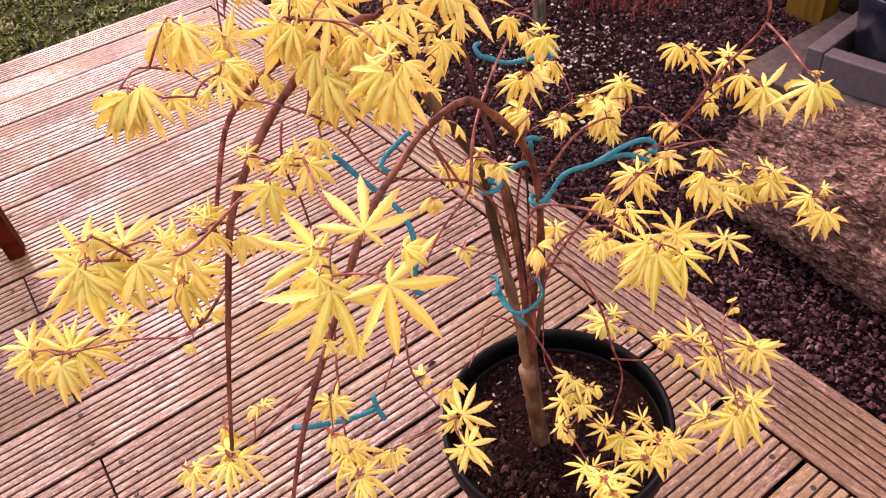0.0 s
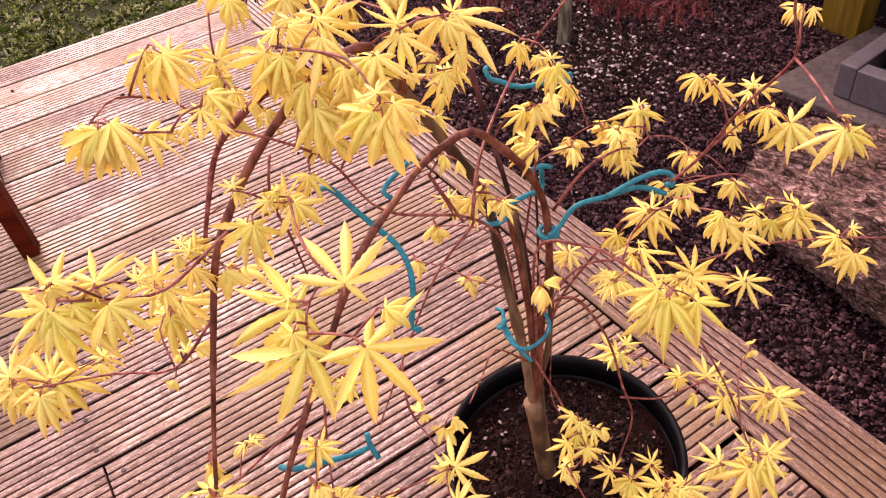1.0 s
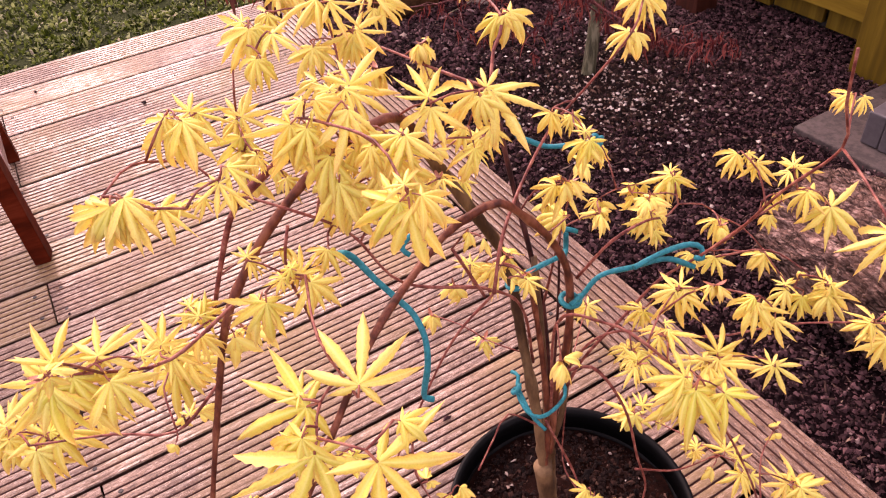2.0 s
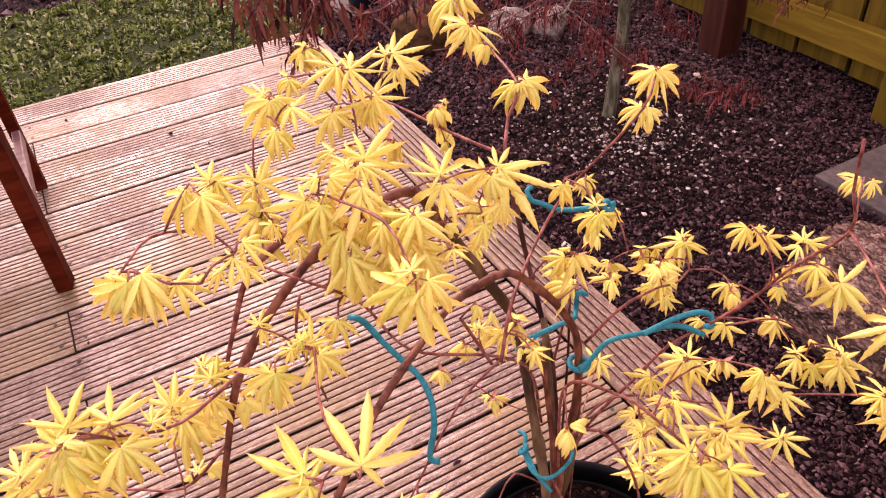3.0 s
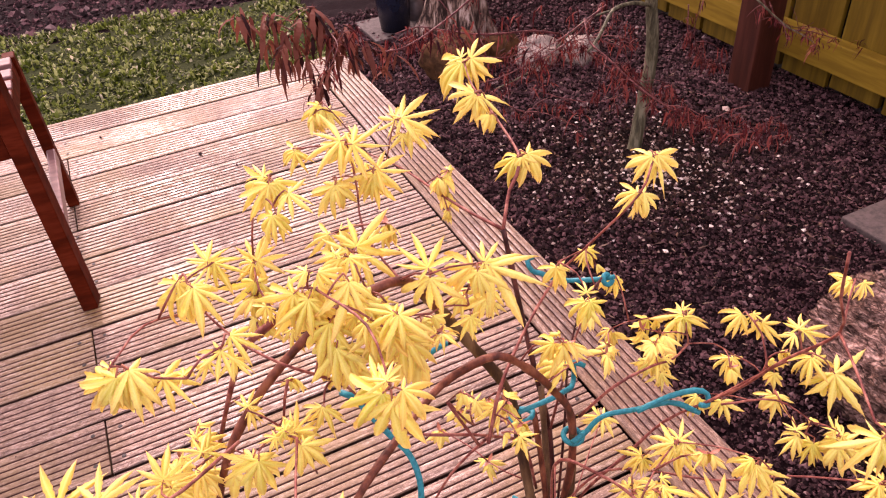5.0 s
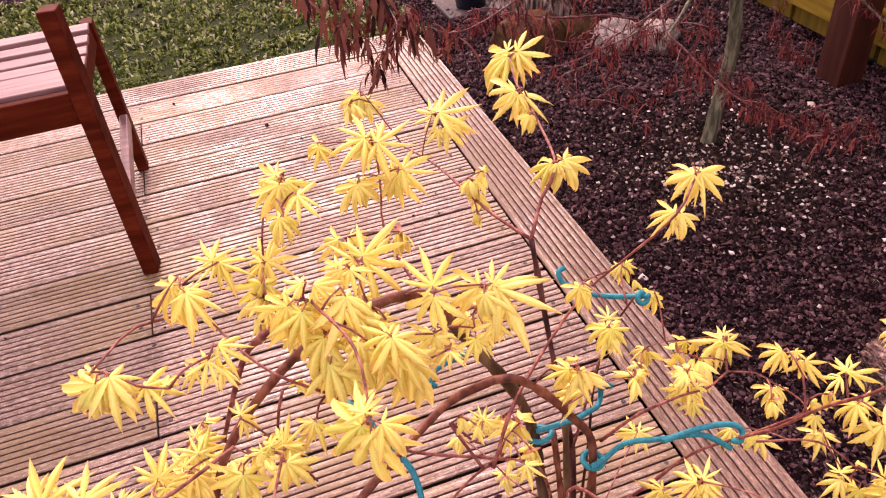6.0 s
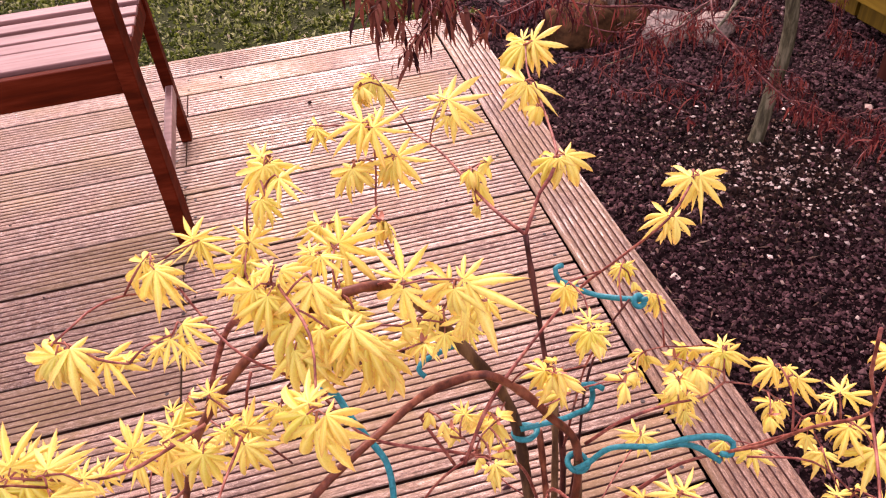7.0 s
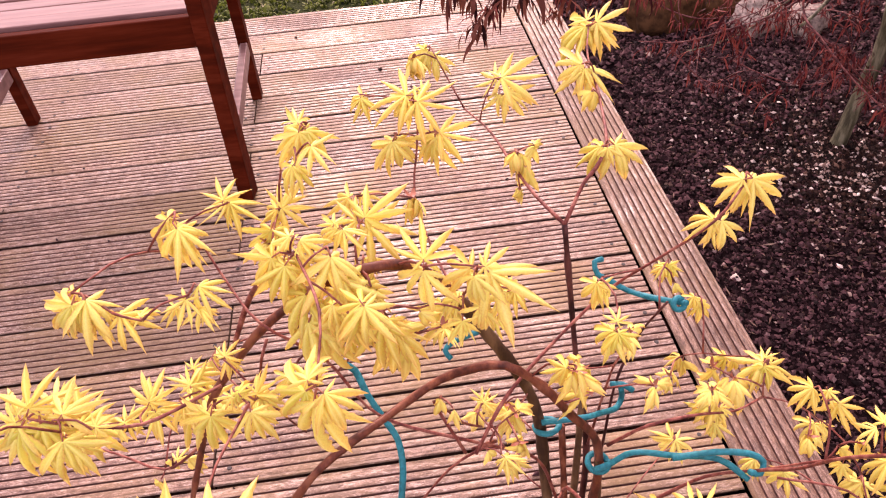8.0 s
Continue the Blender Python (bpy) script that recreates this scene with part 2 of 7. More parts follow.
# paler tone for seat slats and side stretchers than for legs and aprons
M_CHAIRPALE = wood_material("paler_hardwood", (0.14, 0.066, 0.060), (0.21, 0.108, 0.10), (0.30, 0.17, 0.155), 0.36)
M_FENCE = wood_material("olive_stained_fence", (0.095, 0.055, 0.004), (0.145, 0.088, 0.006), (0.20, 0.126, 0.012), 0.6, (1.4, 1.4, 0.12))
M_RAIL = wood_material("olive_stained_rail", (0.16, 0.094, 0.007), (0.235, 0.144, 0.012), (0.30, 0.195, 0.020), 0.65, (1.4, 0.12, 1.4))
M_POST = wood_material("red_brown_post", (0.030, 0.0065, 0.003), (0.052, 0.0115, 0.0058), (0.080, 0.021, 0.012), 0.6, (1.4, 1.4, 0.12))
M_DARK = plain_material("near_black_sheet", (0.010, 0.008, 0.007), 0.7, 20, 0.4)
M_STONE = plain_material("pale_stone", (0.52, 0.40, 0.33), 0.85, 70, 0.75, 0.010)
M_BOULDER = plain_material("brown_stone", (0.120, 0.056, 0.024), 0.9, 30, 0.7, 0.006)
M_BOULDER.node_tree.nodes["Principled BSDF"].inputs["Specular IOR Level"].default_value = 0.1
M_SLAB = plain_material("concrete_slab", (0.098, 0.070, 0.062), 0.9, 60, 0.55, 0.003)
M_TRAY = plain_material("grey_plastic", (0.108, 0.092, 0.098), 0.5, 60, 0.3)
M_LOGBARK = log_material()
M_STUMP = bark_material("bleached_stump", ((0.42, (0.022, 0.011, 0.008)), (0.51, (0.24, 0.15, 0.11)), (0.62, (0.62, 0.48, 0.40))), 34, (1.5, 1.5, 0.10), 0.8, 1.0, 0.008)
M_GREYBARK = bark_material("grey_green_bark", ((0.40, (0.035, 0.030, 0.016)), (0.5, (0.095, 0.088, 0.048)), (0.62, (0.24, 0.22, 0.14))), 45, (1.6, 1.6, 0.25), 0.6, 0.7, 0.002)
M_REDTWIG = bark_material("dark_red_bark", ((0.38, (0.05, 0.010, 0.010)), (0.5, (0.14, 0.034, 0.032)), (0.64, (0.28, 0.105, 0.09))), 90, (1, 1, 1), 0.5, 0.2, 0.0005)
M_REDLEAF = island_material("wine_red_leaf", ((0.0, (0.030, 0.005, 0.006)), (0.6, (0.105, 0.015, 0.016)), (1.0, (0.27, 0.06, 0.045))), 0.6, glow_through=0.35)
M_DRYLEAF = island_material("dry_brown_leaf", ((0.0, (0.020, 0.005, 0.005)), (0.5, (0.080, 0.019, 0.015)), (1.0, (0.22, 0.068, 0.042))), 0.6, glow_through=0.3)
M_SCREW = plain_material("rusty_screw", (0.03, 0.02, 0.016), 0.6, 300, 0.3)


# ---- building helpers ----
def ob_of(name, mesh, mats, parent=None, label="", kind=""):
    for m in mats if isinstance(mats, (list, tuple)) else [mats]:
        if m.name not in [x.name for x in mesh.materials if x]:
            mesh.materials.append(m)
    ob = new(name, mesh)
    if parent:
        ob.parent = parent
    return tagged(ob, label, kind=kind)


def part(name, bm, mats, parent=None, label="", smooth=False, kind=""):
    mesh = bpy.data.meshes.new(name)
    bm.to_mesh(mesh)
    bm.free()
    if smooth:
        for p in mesh.polygons:
            p.use_smooth = True
    return ob_of(name, mesh, mats, parent, label, kind)


def thing(name, at, label, category, group="", kind=""):
    e = new(name)
    e.location = at
    e.empty_display_size = 0.05
    return tagged(e, label, category, group, kind)


def box(bm, lo, hi, bevel=0.0):
    c, s = (Vector(lo) + Vector(hi)) / 2, Vector(hi) - Vector(lo)
    r = bmesh.ops.create_cube(bm, size=1.0, matrix=Matrix.Translation(c) @ Matrix.Diagonal((*s, 1)))
    if bevel:
        es = list({e for v in r["verts"] for e in v.link_edges})
        bmesh.ops.bevel(bm, geom=es, offset=bevel, segments=2, affect="EDGES", profile=0.5)
    return bm


def beam(bm, a, b, w, h, bevel=0.003):
    """A bar of section w by h from a to b."""
    a, b = Vector(a), Vector(b)
    d = b - a
    q = d.to_track_quat("Z", "Y").to_matrix().to_4x4()
    r = bmesh.ops.create_cube(bm, size=1.0, matrix=Matrix.Translation((a + b) / 2) @ q @ Matrix.Diagonal((w, h, d.length, 1)))
    if bevel:
        es = list({e for v in r["verts"] for e in v.link_edges})
        bmesh.ops.bevel(bm, geom=es, offset=bevel, segments=2, affect="EDGES", profile=0.5)
    return bm


def smooth_path(pts, step=0.012):
    """A Catmull-Rom line through the points."""
    p = [Vector(q) for q in pts]
    p = [p[0] * 2 - p[1]] + p + [p[-1] * 2 - p[-2]]
    out = []
    for i in range(1, len(p) - 2):
        k = max(2, int((p[i + 1] - p[i]).length / step))
        for j in range(k):
            t = j / k
            out.append(0.5 * (2 * p[i] + (p[i + 1] - p[i - 1]) * t + (2 * p[i - 1] - 5 * p[i] + 4 * p[i + 1] - p[i + 2]) * t * t
                              + (3 * p[i] - p[i - 1] - 3 * p[i + 1] + p[i + 2]) * t ** 3))
    return out + [p[-2]]


def tube(bm, path, r0, r1, sides=8, rough=0.0, nodes=0.0):
    """A round bar along a path, from radius r0 to r1, with uneven girth and swollen nodes."""
    rings, n = [], len(path)
    up = Vector((0.31, 0.17, 0.93)).normalized()
    for i, c in enumerate(path):
        d = (path[min(i + 1, n - 1)] - path[max(i - 1, 0)]).normalized()
        u = (up - d * up.dot(d)).normalized()
        up = u
        w = d.cross(u)
        t = i / max(1, n - 1)
        r = r0 + (r1 - r0) * t
        if rough:
            r *= 1 + rough * noise.noise(c * 70)
        if nodes and i % 9 == 4 and 0 < i < n - 1:
            r *= 1 + nodes
        rings.append([bm.verts.new(c + (u * math.cos(a) + w * math.sin(a)) * r) for a in (2 * math.pi * k / sides for k in range(sides))])
    for a, b in zip(rings, rings[1:]):
        for k in range(sides):
            bm.faces.new((a[k], a[(k + 1) % sides], b[(k + 1) % sides], b[k]))
    bm.faces.new(list(reversed(rings[0])))
    bm.faces.new(rings[-1])
    return bm


def lathe(bm, profile, sides=48):
    rings = []
    for r, z in profile:
        rings.append([bm.verts.new((r * math.cos(2 * math.pi * k / sides), r * math.sin(2 * math.pi * k / sides), z)) for k in range(sides)])
    for a, b in zip(rings, rings[1:]):
        for k in range(sides):
            bm.faces.new((a[k], a[(k + 1) % sides], b[(k + 1) % sides], b[k]))
    bm.faces.new(list(reversed(rings[0])))
    bm.faces.new(rings[-1])
    return bm


def boulder(bm, size, seed, rough=0.25, flat=0.7):
    bmesh.ops.create_icosphere(bm, subdivisions=4, radius=1.0)
    for v in bm.verts:
        s = v.co * 1.3 + Vector((seed * 7.1, seed * 3.3, 0))
        k = 1 + rough * noise.noise(s) + rough * 0.35 * noise.noise(s * 3.1) + rough * 0.15 * noise.noise(s * 8)
        v.co = Vector((v.co.x * size[0] * k, v.co.y * size[1] * k, max(v.co.z, -flat) * size[2] * k))
    return bm


def scatter_pieces(name, places, sizes, mats, label, category, rng, flat=0.85, long=(0.7, 1.5)):
    """Many loose six-cornered crumbs in one mesh."""
    base = np.array([(1, 0, 0), (-1, 0, 0), (0, 1, 0), (0, -1, 0), (0, 0, 1), (0, 0, -1)], float)
    faces = np.array([(0, 2, 4), (2, 1, 4), (1, 3, 4), (3, 0, 4), (2, 0, 5), (1, 2, 5), (3, 1, 5), (0, 3, 5)])
    n = len(places)
    v = base[None] * rng.uniform(0.55, 1.25, (n, 6, 1)) * sizes[:, None, None] + rng.normal(0, 0.18, (n, 6, 3)) * sizes[:, None, None]
    v[:, :, 0] *= rng.uniform(*long, (n, 1))
    a = rng.uniform(0, 2 * np.pi, n)
    c, s = np.cos(a), np.sin(a)
    x = v[:, :, 0] * c[:, None] - v[:, :, 1] * s[:, None]
    y = v[:, :, 0] * s[:, None] + v[:, :, 1] * c[:, None]
    v = np.stack([x, y, v[:, :, 2] * flat], 2) + places[:, None, :]
    f = (faces[None] + (np.arange(n) * 6)[:, None, None]).reshape(-1, 3)
    mesh = bpy.data.meshes.new(name)
    mesh.from_pydata(v.reshape(-1, 3).tolist(), [], f.tolist())
    ob = ob_of(name, mesh, mats)
    return tagged(ob, label, category, kind="stuff")


# ---- ground ----
BED = -0.055


def ground_height(x, y):
    if x < 0.86 and y < 2.83:
        return -0.12
    p = Vector((x, y, 0))
    h = BED + 0.016 * noise.noise(p * 2.6) + 0.010 * noise.noise(p * 9) + 0.010 * noise.noise(p * 30)
    if y > 2.8 and x < 0.9:
        h = -0.065 + 0.006 * noise.noise(p * 5)
    far = max(0.0, max(abs(x) - 3, abs(y) - 5)) / 6
    return h * max(0.0, 1 - far) - 0.055 * min(1.0, far)


def build_ground():
    xs = [-80, -30, -12, -6, -3.5, -2.5] + [round(-2 + 0.1 * i, 3) for i in range(28)] + [round(0.8 + 0.025 * i, 3) for i in range(65)] + [2.6, 3.2, 4.5, 7, 12, 30, 80]
    ys = [-80, -30, -12, -6, -3, -1.5, -0.8] + [round(-0.4 + 0.03 * i, 3) for i in range(135)] + [3.8, 4.1, 4.6, 5.5, 7, 12, 30, 80]
    bm = bmesh.new()
    grid = [[bm.verts.new((x, y, ground_height(x, y))) for y in ys] for x in xs]
    for i in range(len(xs) - 1):
        for j in range(len(ys) - 1):
            bm.faces.new((grid[i][j], grid[i + 1][j], grid[i + 1][j + 1], grid[i][j + 1]))
    g = part("ground", bm, M_BED, smooth=True)
    return tagged(g, "dark bare garden soil, raked and crumbly", "ground", kind="structure")


build_ground()
rng = np.random.default_rng(4)


def heights(xy):
    return np.array([ground_height(x, y) for x, y in xy])


def bed_crumbs():
    n = 120000
    xy = np.column_stack([rng.uniform(0.89, 2.2, n), rng.uniform(0.2, 3.3, n)])
    far = rng.uniform(0, 1, n) < np.clip(1.35 - xy[:, 1] * 0.28, 0.25, 1)
    xy = xy[far]
    size = np.minimum(rng.gamma(1.7, 0.0015, len(xy)) + 0.0010, 0.0068) * (1 + 0.45 * np.clip(xy[:, 1] - 1.2, 0, 1))
    z = heights(xy) + size * 0.25 + rng.uniform(0, 0.011, len(xy))
    scatter_pieces("soil_crumbs", np.column_stack([xy, z]), size, M_CLOD, "loose dark crumbs of garden soil", "soil", rng)
    n = 11000
    a, r = rng.uniform(0, 2 * np.pi, n), np.abs(rng.normal(0, 0.19, n))
    xy = np.column_stack([1.40 + r * np.cos(a) * 1.1, 1.58 + r * np.sin(a) * 1.2])
    xy = xy[(xy[:, 0] > 0.9) & (xy[:, 0] < 2.1)]
    size = np.minimum(rng.gamma(1.7, 0.0018, len(xy)) + 0.0012, 0.0076)
    z = heights(xy) + 0.009 + rng.uniform(0, 0.006, len(xy))
    scatter_pieces("compost_patch", np.column_stack([xy, z]), size, M_POTCLOD, "dark reddish compost spread round a young tree", "soil", rng)
    n = 1050
    a, r = rng.uniform(0, 2 * np.pi, n), np.abs(rng.normal(0, 0.21, n)) + 0.03
    xy = np.column_stack([1.37 + r * np.cos(a), 1.54 + r * np.sin(a) * 1.1])
    keep = (xy[:, 0] > 0.9) & (xy[:, 0] < 2.1)
    xy = xy[keep]
    size = np.minimum(rng.gamma(2.0, 0.0015, len(xy)) + 0.0015, 0.0066)
    scatter_pieces("perlite_grains", np.column_stack([xy, heights(xy) + 0.011 + size * 0.7]), size, M_PERLITE, "pale perlite grains on dark soil round a young tree", "perlite", rng)
    n = 2600
    xy = np.column_stack([rng.uniform(0.89, 2.1, n), rng.uniform(0.3, 2.4, n)])
    size = rng.gamma(2.0, 0.0004, n) + 0.0006
    scatter_pieces("soil_fibres", np.column_stack([xy, heights(xy) + 0.012]), size, M_FIBRE, "thin pale brown root fibres lying on soil", "plant fibres", rng, long=(3.0, 8.0))
    n = 34
    xy = np.column_stack([rng.uniform(0.95, 2.0, n), rng.uniform(0.7, 2.6, n)])
    size = rng.gamma(2.0, 0.0022, n) + 0.002
    scatter_pieces("pale_chips", np.column_stack([xy, heights(xy) + size * 0.6]), size, M_PERLITE, "scattered pale stone chips on the soil", "stone chips", rng, flat=0.5)


bed_crumbs()


def far_crumbs():
    n = 15000
    xy = np.column_stack([rng.uniform(-2.4, 1.4, n), rng.uniform(3.75, 5.4, n)])
    xy = xy[xy[:, 1] > 3.94 - 0.25 * xy[:, 0]]
    n = len(xy)
    size = rng.gamma(1.8, 0.0032, n) + 0.002
    scatter_pieces("soil_clods", np.column_stack([xy, heights(xy) + size * 0.3]), size, M_CLOD, "coarse dark clods of soil beyond the lawn", "soil", rng)


far_crumbs()


def lawn():
    n = 66000
    xy = np.column_stack([rng.uniform(-3.0, 0.93, n), rng.uniform(2.815, 4.55, n)])
    clump = np.array([noise.noise(Vector((x * 9, y * 9, 3))) + 0.6 * noise.noise(Vector((x * 27, y * 27, 9))) for x, y in xy])
    edge = (xy[:, 1] < 3.96 - 0.25 * xy[:, 0] + 0.05 * np.sin(xy[:, 0] * 7)) & (clump > -0.35)
    xy, clump = xy[edge], clump[edge]
    n = len(xy)
    a, lean = rng.uniform(0, 2 * np.pi, n), rng.uniform(0.25, 1.2, n)
    ln, w = rng.uniform(0.012, 0.032, n) * (1 + 0.5 * clump), rng.uniform(0.0022, 0.0075, n)
    d = np.column_stack([np.cos(a), np.sin(a)])
    s = np.column_stack([-d[:, 1], d[:, 0]])
    z = heights(xy) - 0.002 + 0.012 * np.clip(clump, 0, 1)
    v = np.zeros((n, 5, 3))
    for k, (along, up, wide) in enumerate(((0, 0, 1), (0, 0, -1), (0.45, 0.65, 1.1), (0.45, 0.65, -1.1), (1.0, 0.85, 0))):
        v[:, k, :2] = xy + d * (along * ln * lean)[:, None] + s * (wide * w)[:, None]
        v[:, k, 2] = z + up * ln / (0.6 + lean * 0.7)
    base = np.arange(n)[:, None] * 5
    tri = np.concatenate([base + [0, 1, 2], base + [1, 3, 2], base + [2, 3, 4]])
    mesh = bpy.data.meshes.new("lawn")
    mesh.from_pydata(v.reshape(-1, 3).tolist(), [], tri.tolist())
    tagged(ob_of("lawn", mesh, M_GRASS), "short patchy green lawn beside the deck", "grass", kind="stuff")
    bm = bmesh.new()
    box(bm, (-3.0, 2.82, -0.2), (0.9, 3.80, -0.058))
    tagged(part("turf", bm, M_TURF), "dark mossy turf under the lawn", "turf", kind="structure")


lawn()


# ---- deck ----
PITCH, FIRST, WIDE = 0.15, 2.6535, 0.1428
INNER, OUTER = 0.7325, 0.8815
deck = thing("deck", (0, 0, 0), "weathered reddish grooved timber decking, damp in places", "deck", kind="structure")


def board_mesh(length, seed, depth=0.0056):
    """A grooved board along x, its top at z = 0: eight rounded ridges and seven grooves."""
    r = random.Random(seed)
    under = WIDE / 2 - 0.011
    prof = [(-under, -0.028), (-under, -0.010), (-WIDE / 2, -0.0030), (-WIDE / 2 + 0.002, -0.0006)]
    step = (WIDE - 0.010) / 8
    for k in range(8):
        a = -WIDE / 2 + 0.005 + k * step
        if k:
            prof += [(a - 0.0012, -depth), (a + 0.0012, -depth)]
        prof += [(a + 0.0019, -0.0011), (a + 0.0032, -0.0004), (a + 0.0055, -0.0001), (a + step * 0.5, 0.0001), (a + step - 0.0055, -0.0001), (a + step - 0.0032, -0.0004), (a + step - 0.0019, -0.0011)]
    prof += [(WIDE / 2 - 0.002, -0.0006), (WIDE / 2, -0.0030), (under, -0.010), (under, -0.028)]
    bm = bmesh.new()
    n = max(2, int(length / 0.25))
    rings = []
    for i in range(n + 1):
        x = length * i / n
        rings.append([bm.verts.new((x, y + 0.0007 * math.sin(x * 3 + seed), z + 0.0006 * math.sin(x * 2.1 + seed * 1.7) * (z > -0.02))) for y, z in prof])
    # faces sunk in deep grooves take the darker second slot
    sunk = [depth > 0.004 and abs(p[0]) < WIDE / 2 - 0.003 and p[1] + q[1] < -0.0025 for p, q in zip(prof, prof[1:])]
    for a, b in zip(rings, rings[1:]):
        for k in range(len(prof) - 1):
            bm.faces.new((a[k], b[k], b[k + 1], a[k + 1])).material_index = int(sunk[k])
        bm.faces.new((a[-1], b[-1], b[0], a[0]))
    bm.faces.new(list(reversed(rings[0])))
    bm.faces.new(rings[-1])
    bmesh.ops.recalc_face_normals(bm, faces=bm.faces)
    mesh = bpy.data.meshes.new("deck_board")
    bm.to_mesh(mesh)
    bm.free()
    return mesh


JOINT = -0.161
long_mesh = [board_mesh(INNER - 0.004 + 2.9, s) for s in (1, 2, 3)]
right_mesh = [board_mesh(INNER - 0.004 - JOINT - 0.002, s) for s in (4, 5, 6)]
left_mesh = [board_mesh(2.9 + JOINT - 0.002, s) for s in (7, 8, 9)]
edge_mesh = board_mesh(OUTER - 0.002 + 2.9, 12)
worn_mesh, faint_mesh = board_mesh(INNER - 0.004 + 2.9, 13, 0.0014), board_mesh(INNER - 0.004 + 2.9, 14, 0.0032)
faint_right, faint_left = board_mesh(INNER - 0.004 - JOINT - 0.002, 15, 0.0022), board_mesh(2.9 + JOINT - 0.002, 16, 0.0022)
jit = random.Random(5)


def lay(mesh, x, y, turn=0.0, wood=M_DECK):
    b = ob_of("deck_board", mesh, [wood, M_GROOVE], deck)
    b.matrix_basis = pose(x, y, jit.uniform(-0.0008, 0.0008), 0, 0, turn)
    return b


def screw_pair(board, x, y):
    for o in (-0.040, 0.040):
        s = ob_of("screw", SCREW, M_SCREW, board)
        s.matrix_basis = board.matrix_basis.inverted() @ pose(x + jit.uniform(-0.003, 0.003), y + o, 0.0003)


bm = bmesh.new()
bmesh.ops.create_cone(bm, cap_ends=True, segments=10, radius1=0.0046, radius2=0.0040, depth=0.0012)
SCREW = bpy.data.meshes.new("screw")
bm.to_mesh(SCREW)
bm.free()
for k in range(-1, 26):
    y = FIRST - k * PITCH - PITCH / 2
    if k % 2 == 1 and k > 0:
        right = lay(right_mesh[k % 3] if k > 1 else faint_right, JOINT + 0.002, y)
        left = lay(left_mesh[k % 3] if k > 1 else faint_left, -2.9, y)
        screw_pair(right, JOINT + 0.028, y)
        screw_pair(left, JOINT - 0.028, y)
    else:
        right = left = lay({-1: edge_mesh, 0: worn_mesh, 2: faint_mesh}.get(k, long_mesh[k % 3]), -2.9, y)
        screw_pair(left, JOINT, y)
    screw_pair(right, (OUTER if k < 0 else INNER) - 0.035, y)
    screw_pair(left, JOINT - 0.62, y)
lay(board_mesh(4.0, 11, 0.0050), (INNER + OUTER) / 2, FIRST - 0.001 - 4.0, 90, M_BORDER)
bm = bmesh.new()
box(bm, (OUTER - 0.030, -1.3, -0.16), (OUTER - 0.004, 2.80, -0.029), 0.002)
part("fascia", bm, M_DECK, deck, "rough fascia board under the deck's edge")
bm = bmesh.new()
box(bm, (-2.9, 2.776, -0.16), (OUTER - 0.034, 2.802, -0.029), 0.002)
part("fascia", bm, M_DECK, deck)
for y in (2.6, 2.1, 1.6, 1.1, 0.6, 0.1):
    bm = bmesh.new()
    box(bm, (-2.88, y - 0.022, -0.125), (OUTER - 0.034, y + 0.022, -0.029))
    part("joist", bm, M_POST, deck)
bm = bmesh.new()
box(bm, (INNER - 0.10, -1.2, -0.125), (INNER - 0.06, 2.77, -0.0295))
part("joist", bm, M_POST, deck)


def deck_litter():
    n = 70
    xy = np.column_stack([rng.uniform(-1.2, 0.72, n), rng.uniform(0.5, 2.6, n)])
    size = rng.gamma(1.6, 0.0013, n) + 0.0012
    scatter_pieces("deck_litter", np.column_stack([xy, size * 0.5]), size, M_CLOD, "tiny dark bits of soil and litter on the deck", "litter", rng)


deck_litter()


# ---- fence and posts ----
fence = thing("fence", (2.16, 1.5, BED), "olive-stained vertical board fence with a rail near the soil", "fence", kind="structure")
fr = random.Random(8)
y = 1.232
while y < 4.6:
    bm = bmesh.new()
    box(bm, (2.172, y, BED + 0.022 + fr.uniform(0.0, 0.012)), (2.190, y + 0.187, 1.25), 0.002)
    b = part("fence_board", bm, M_FENCE, fence)
    b.matrix_parent_inverse = fence.matrix_basis.inverted()
    y += 0.2035
for z0, z1 in ((0.052, 0.148), (0.80, 0.895)):
    bm = bmesh.new()
    box(bm, (2.118, 1.15, z0), (2.168, 4.7, z1), 0.003)
    b = part("rail", bm, M_RAIL, fence)
    b.matrix_parent_inverse = Matrix.Translation((-2.16, -1.5, -BED))


# near-black sheet added behind the fence so the gaps look dark
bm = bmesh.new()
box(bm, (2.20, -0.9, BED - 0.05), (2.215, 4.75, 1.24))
b = part("backing_board", bm, M_DARK, fence, "near-black sheet added behind the boards to darken the gaps")
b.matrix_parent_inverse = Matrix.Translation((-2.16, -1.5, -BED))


def post(name, lo, hi, mat, label, tilt=0.0):
    bm = bmesh.new()
    box(bm, lo, hi, 0.004)
    return tagged(part(name, bm, mat), label, "post")


post("fence_post", (1.965, 1.765, BED - 0.1), (2.065, 1.862, 1.4), M_POST, "square red-brown timber post standing in the soil")
post("gate_post", (2.035, 1.105, BED - 0.1), (2.116, 1.226, 1.3), M_FENCE, "square olive-stained timber post by the fence")


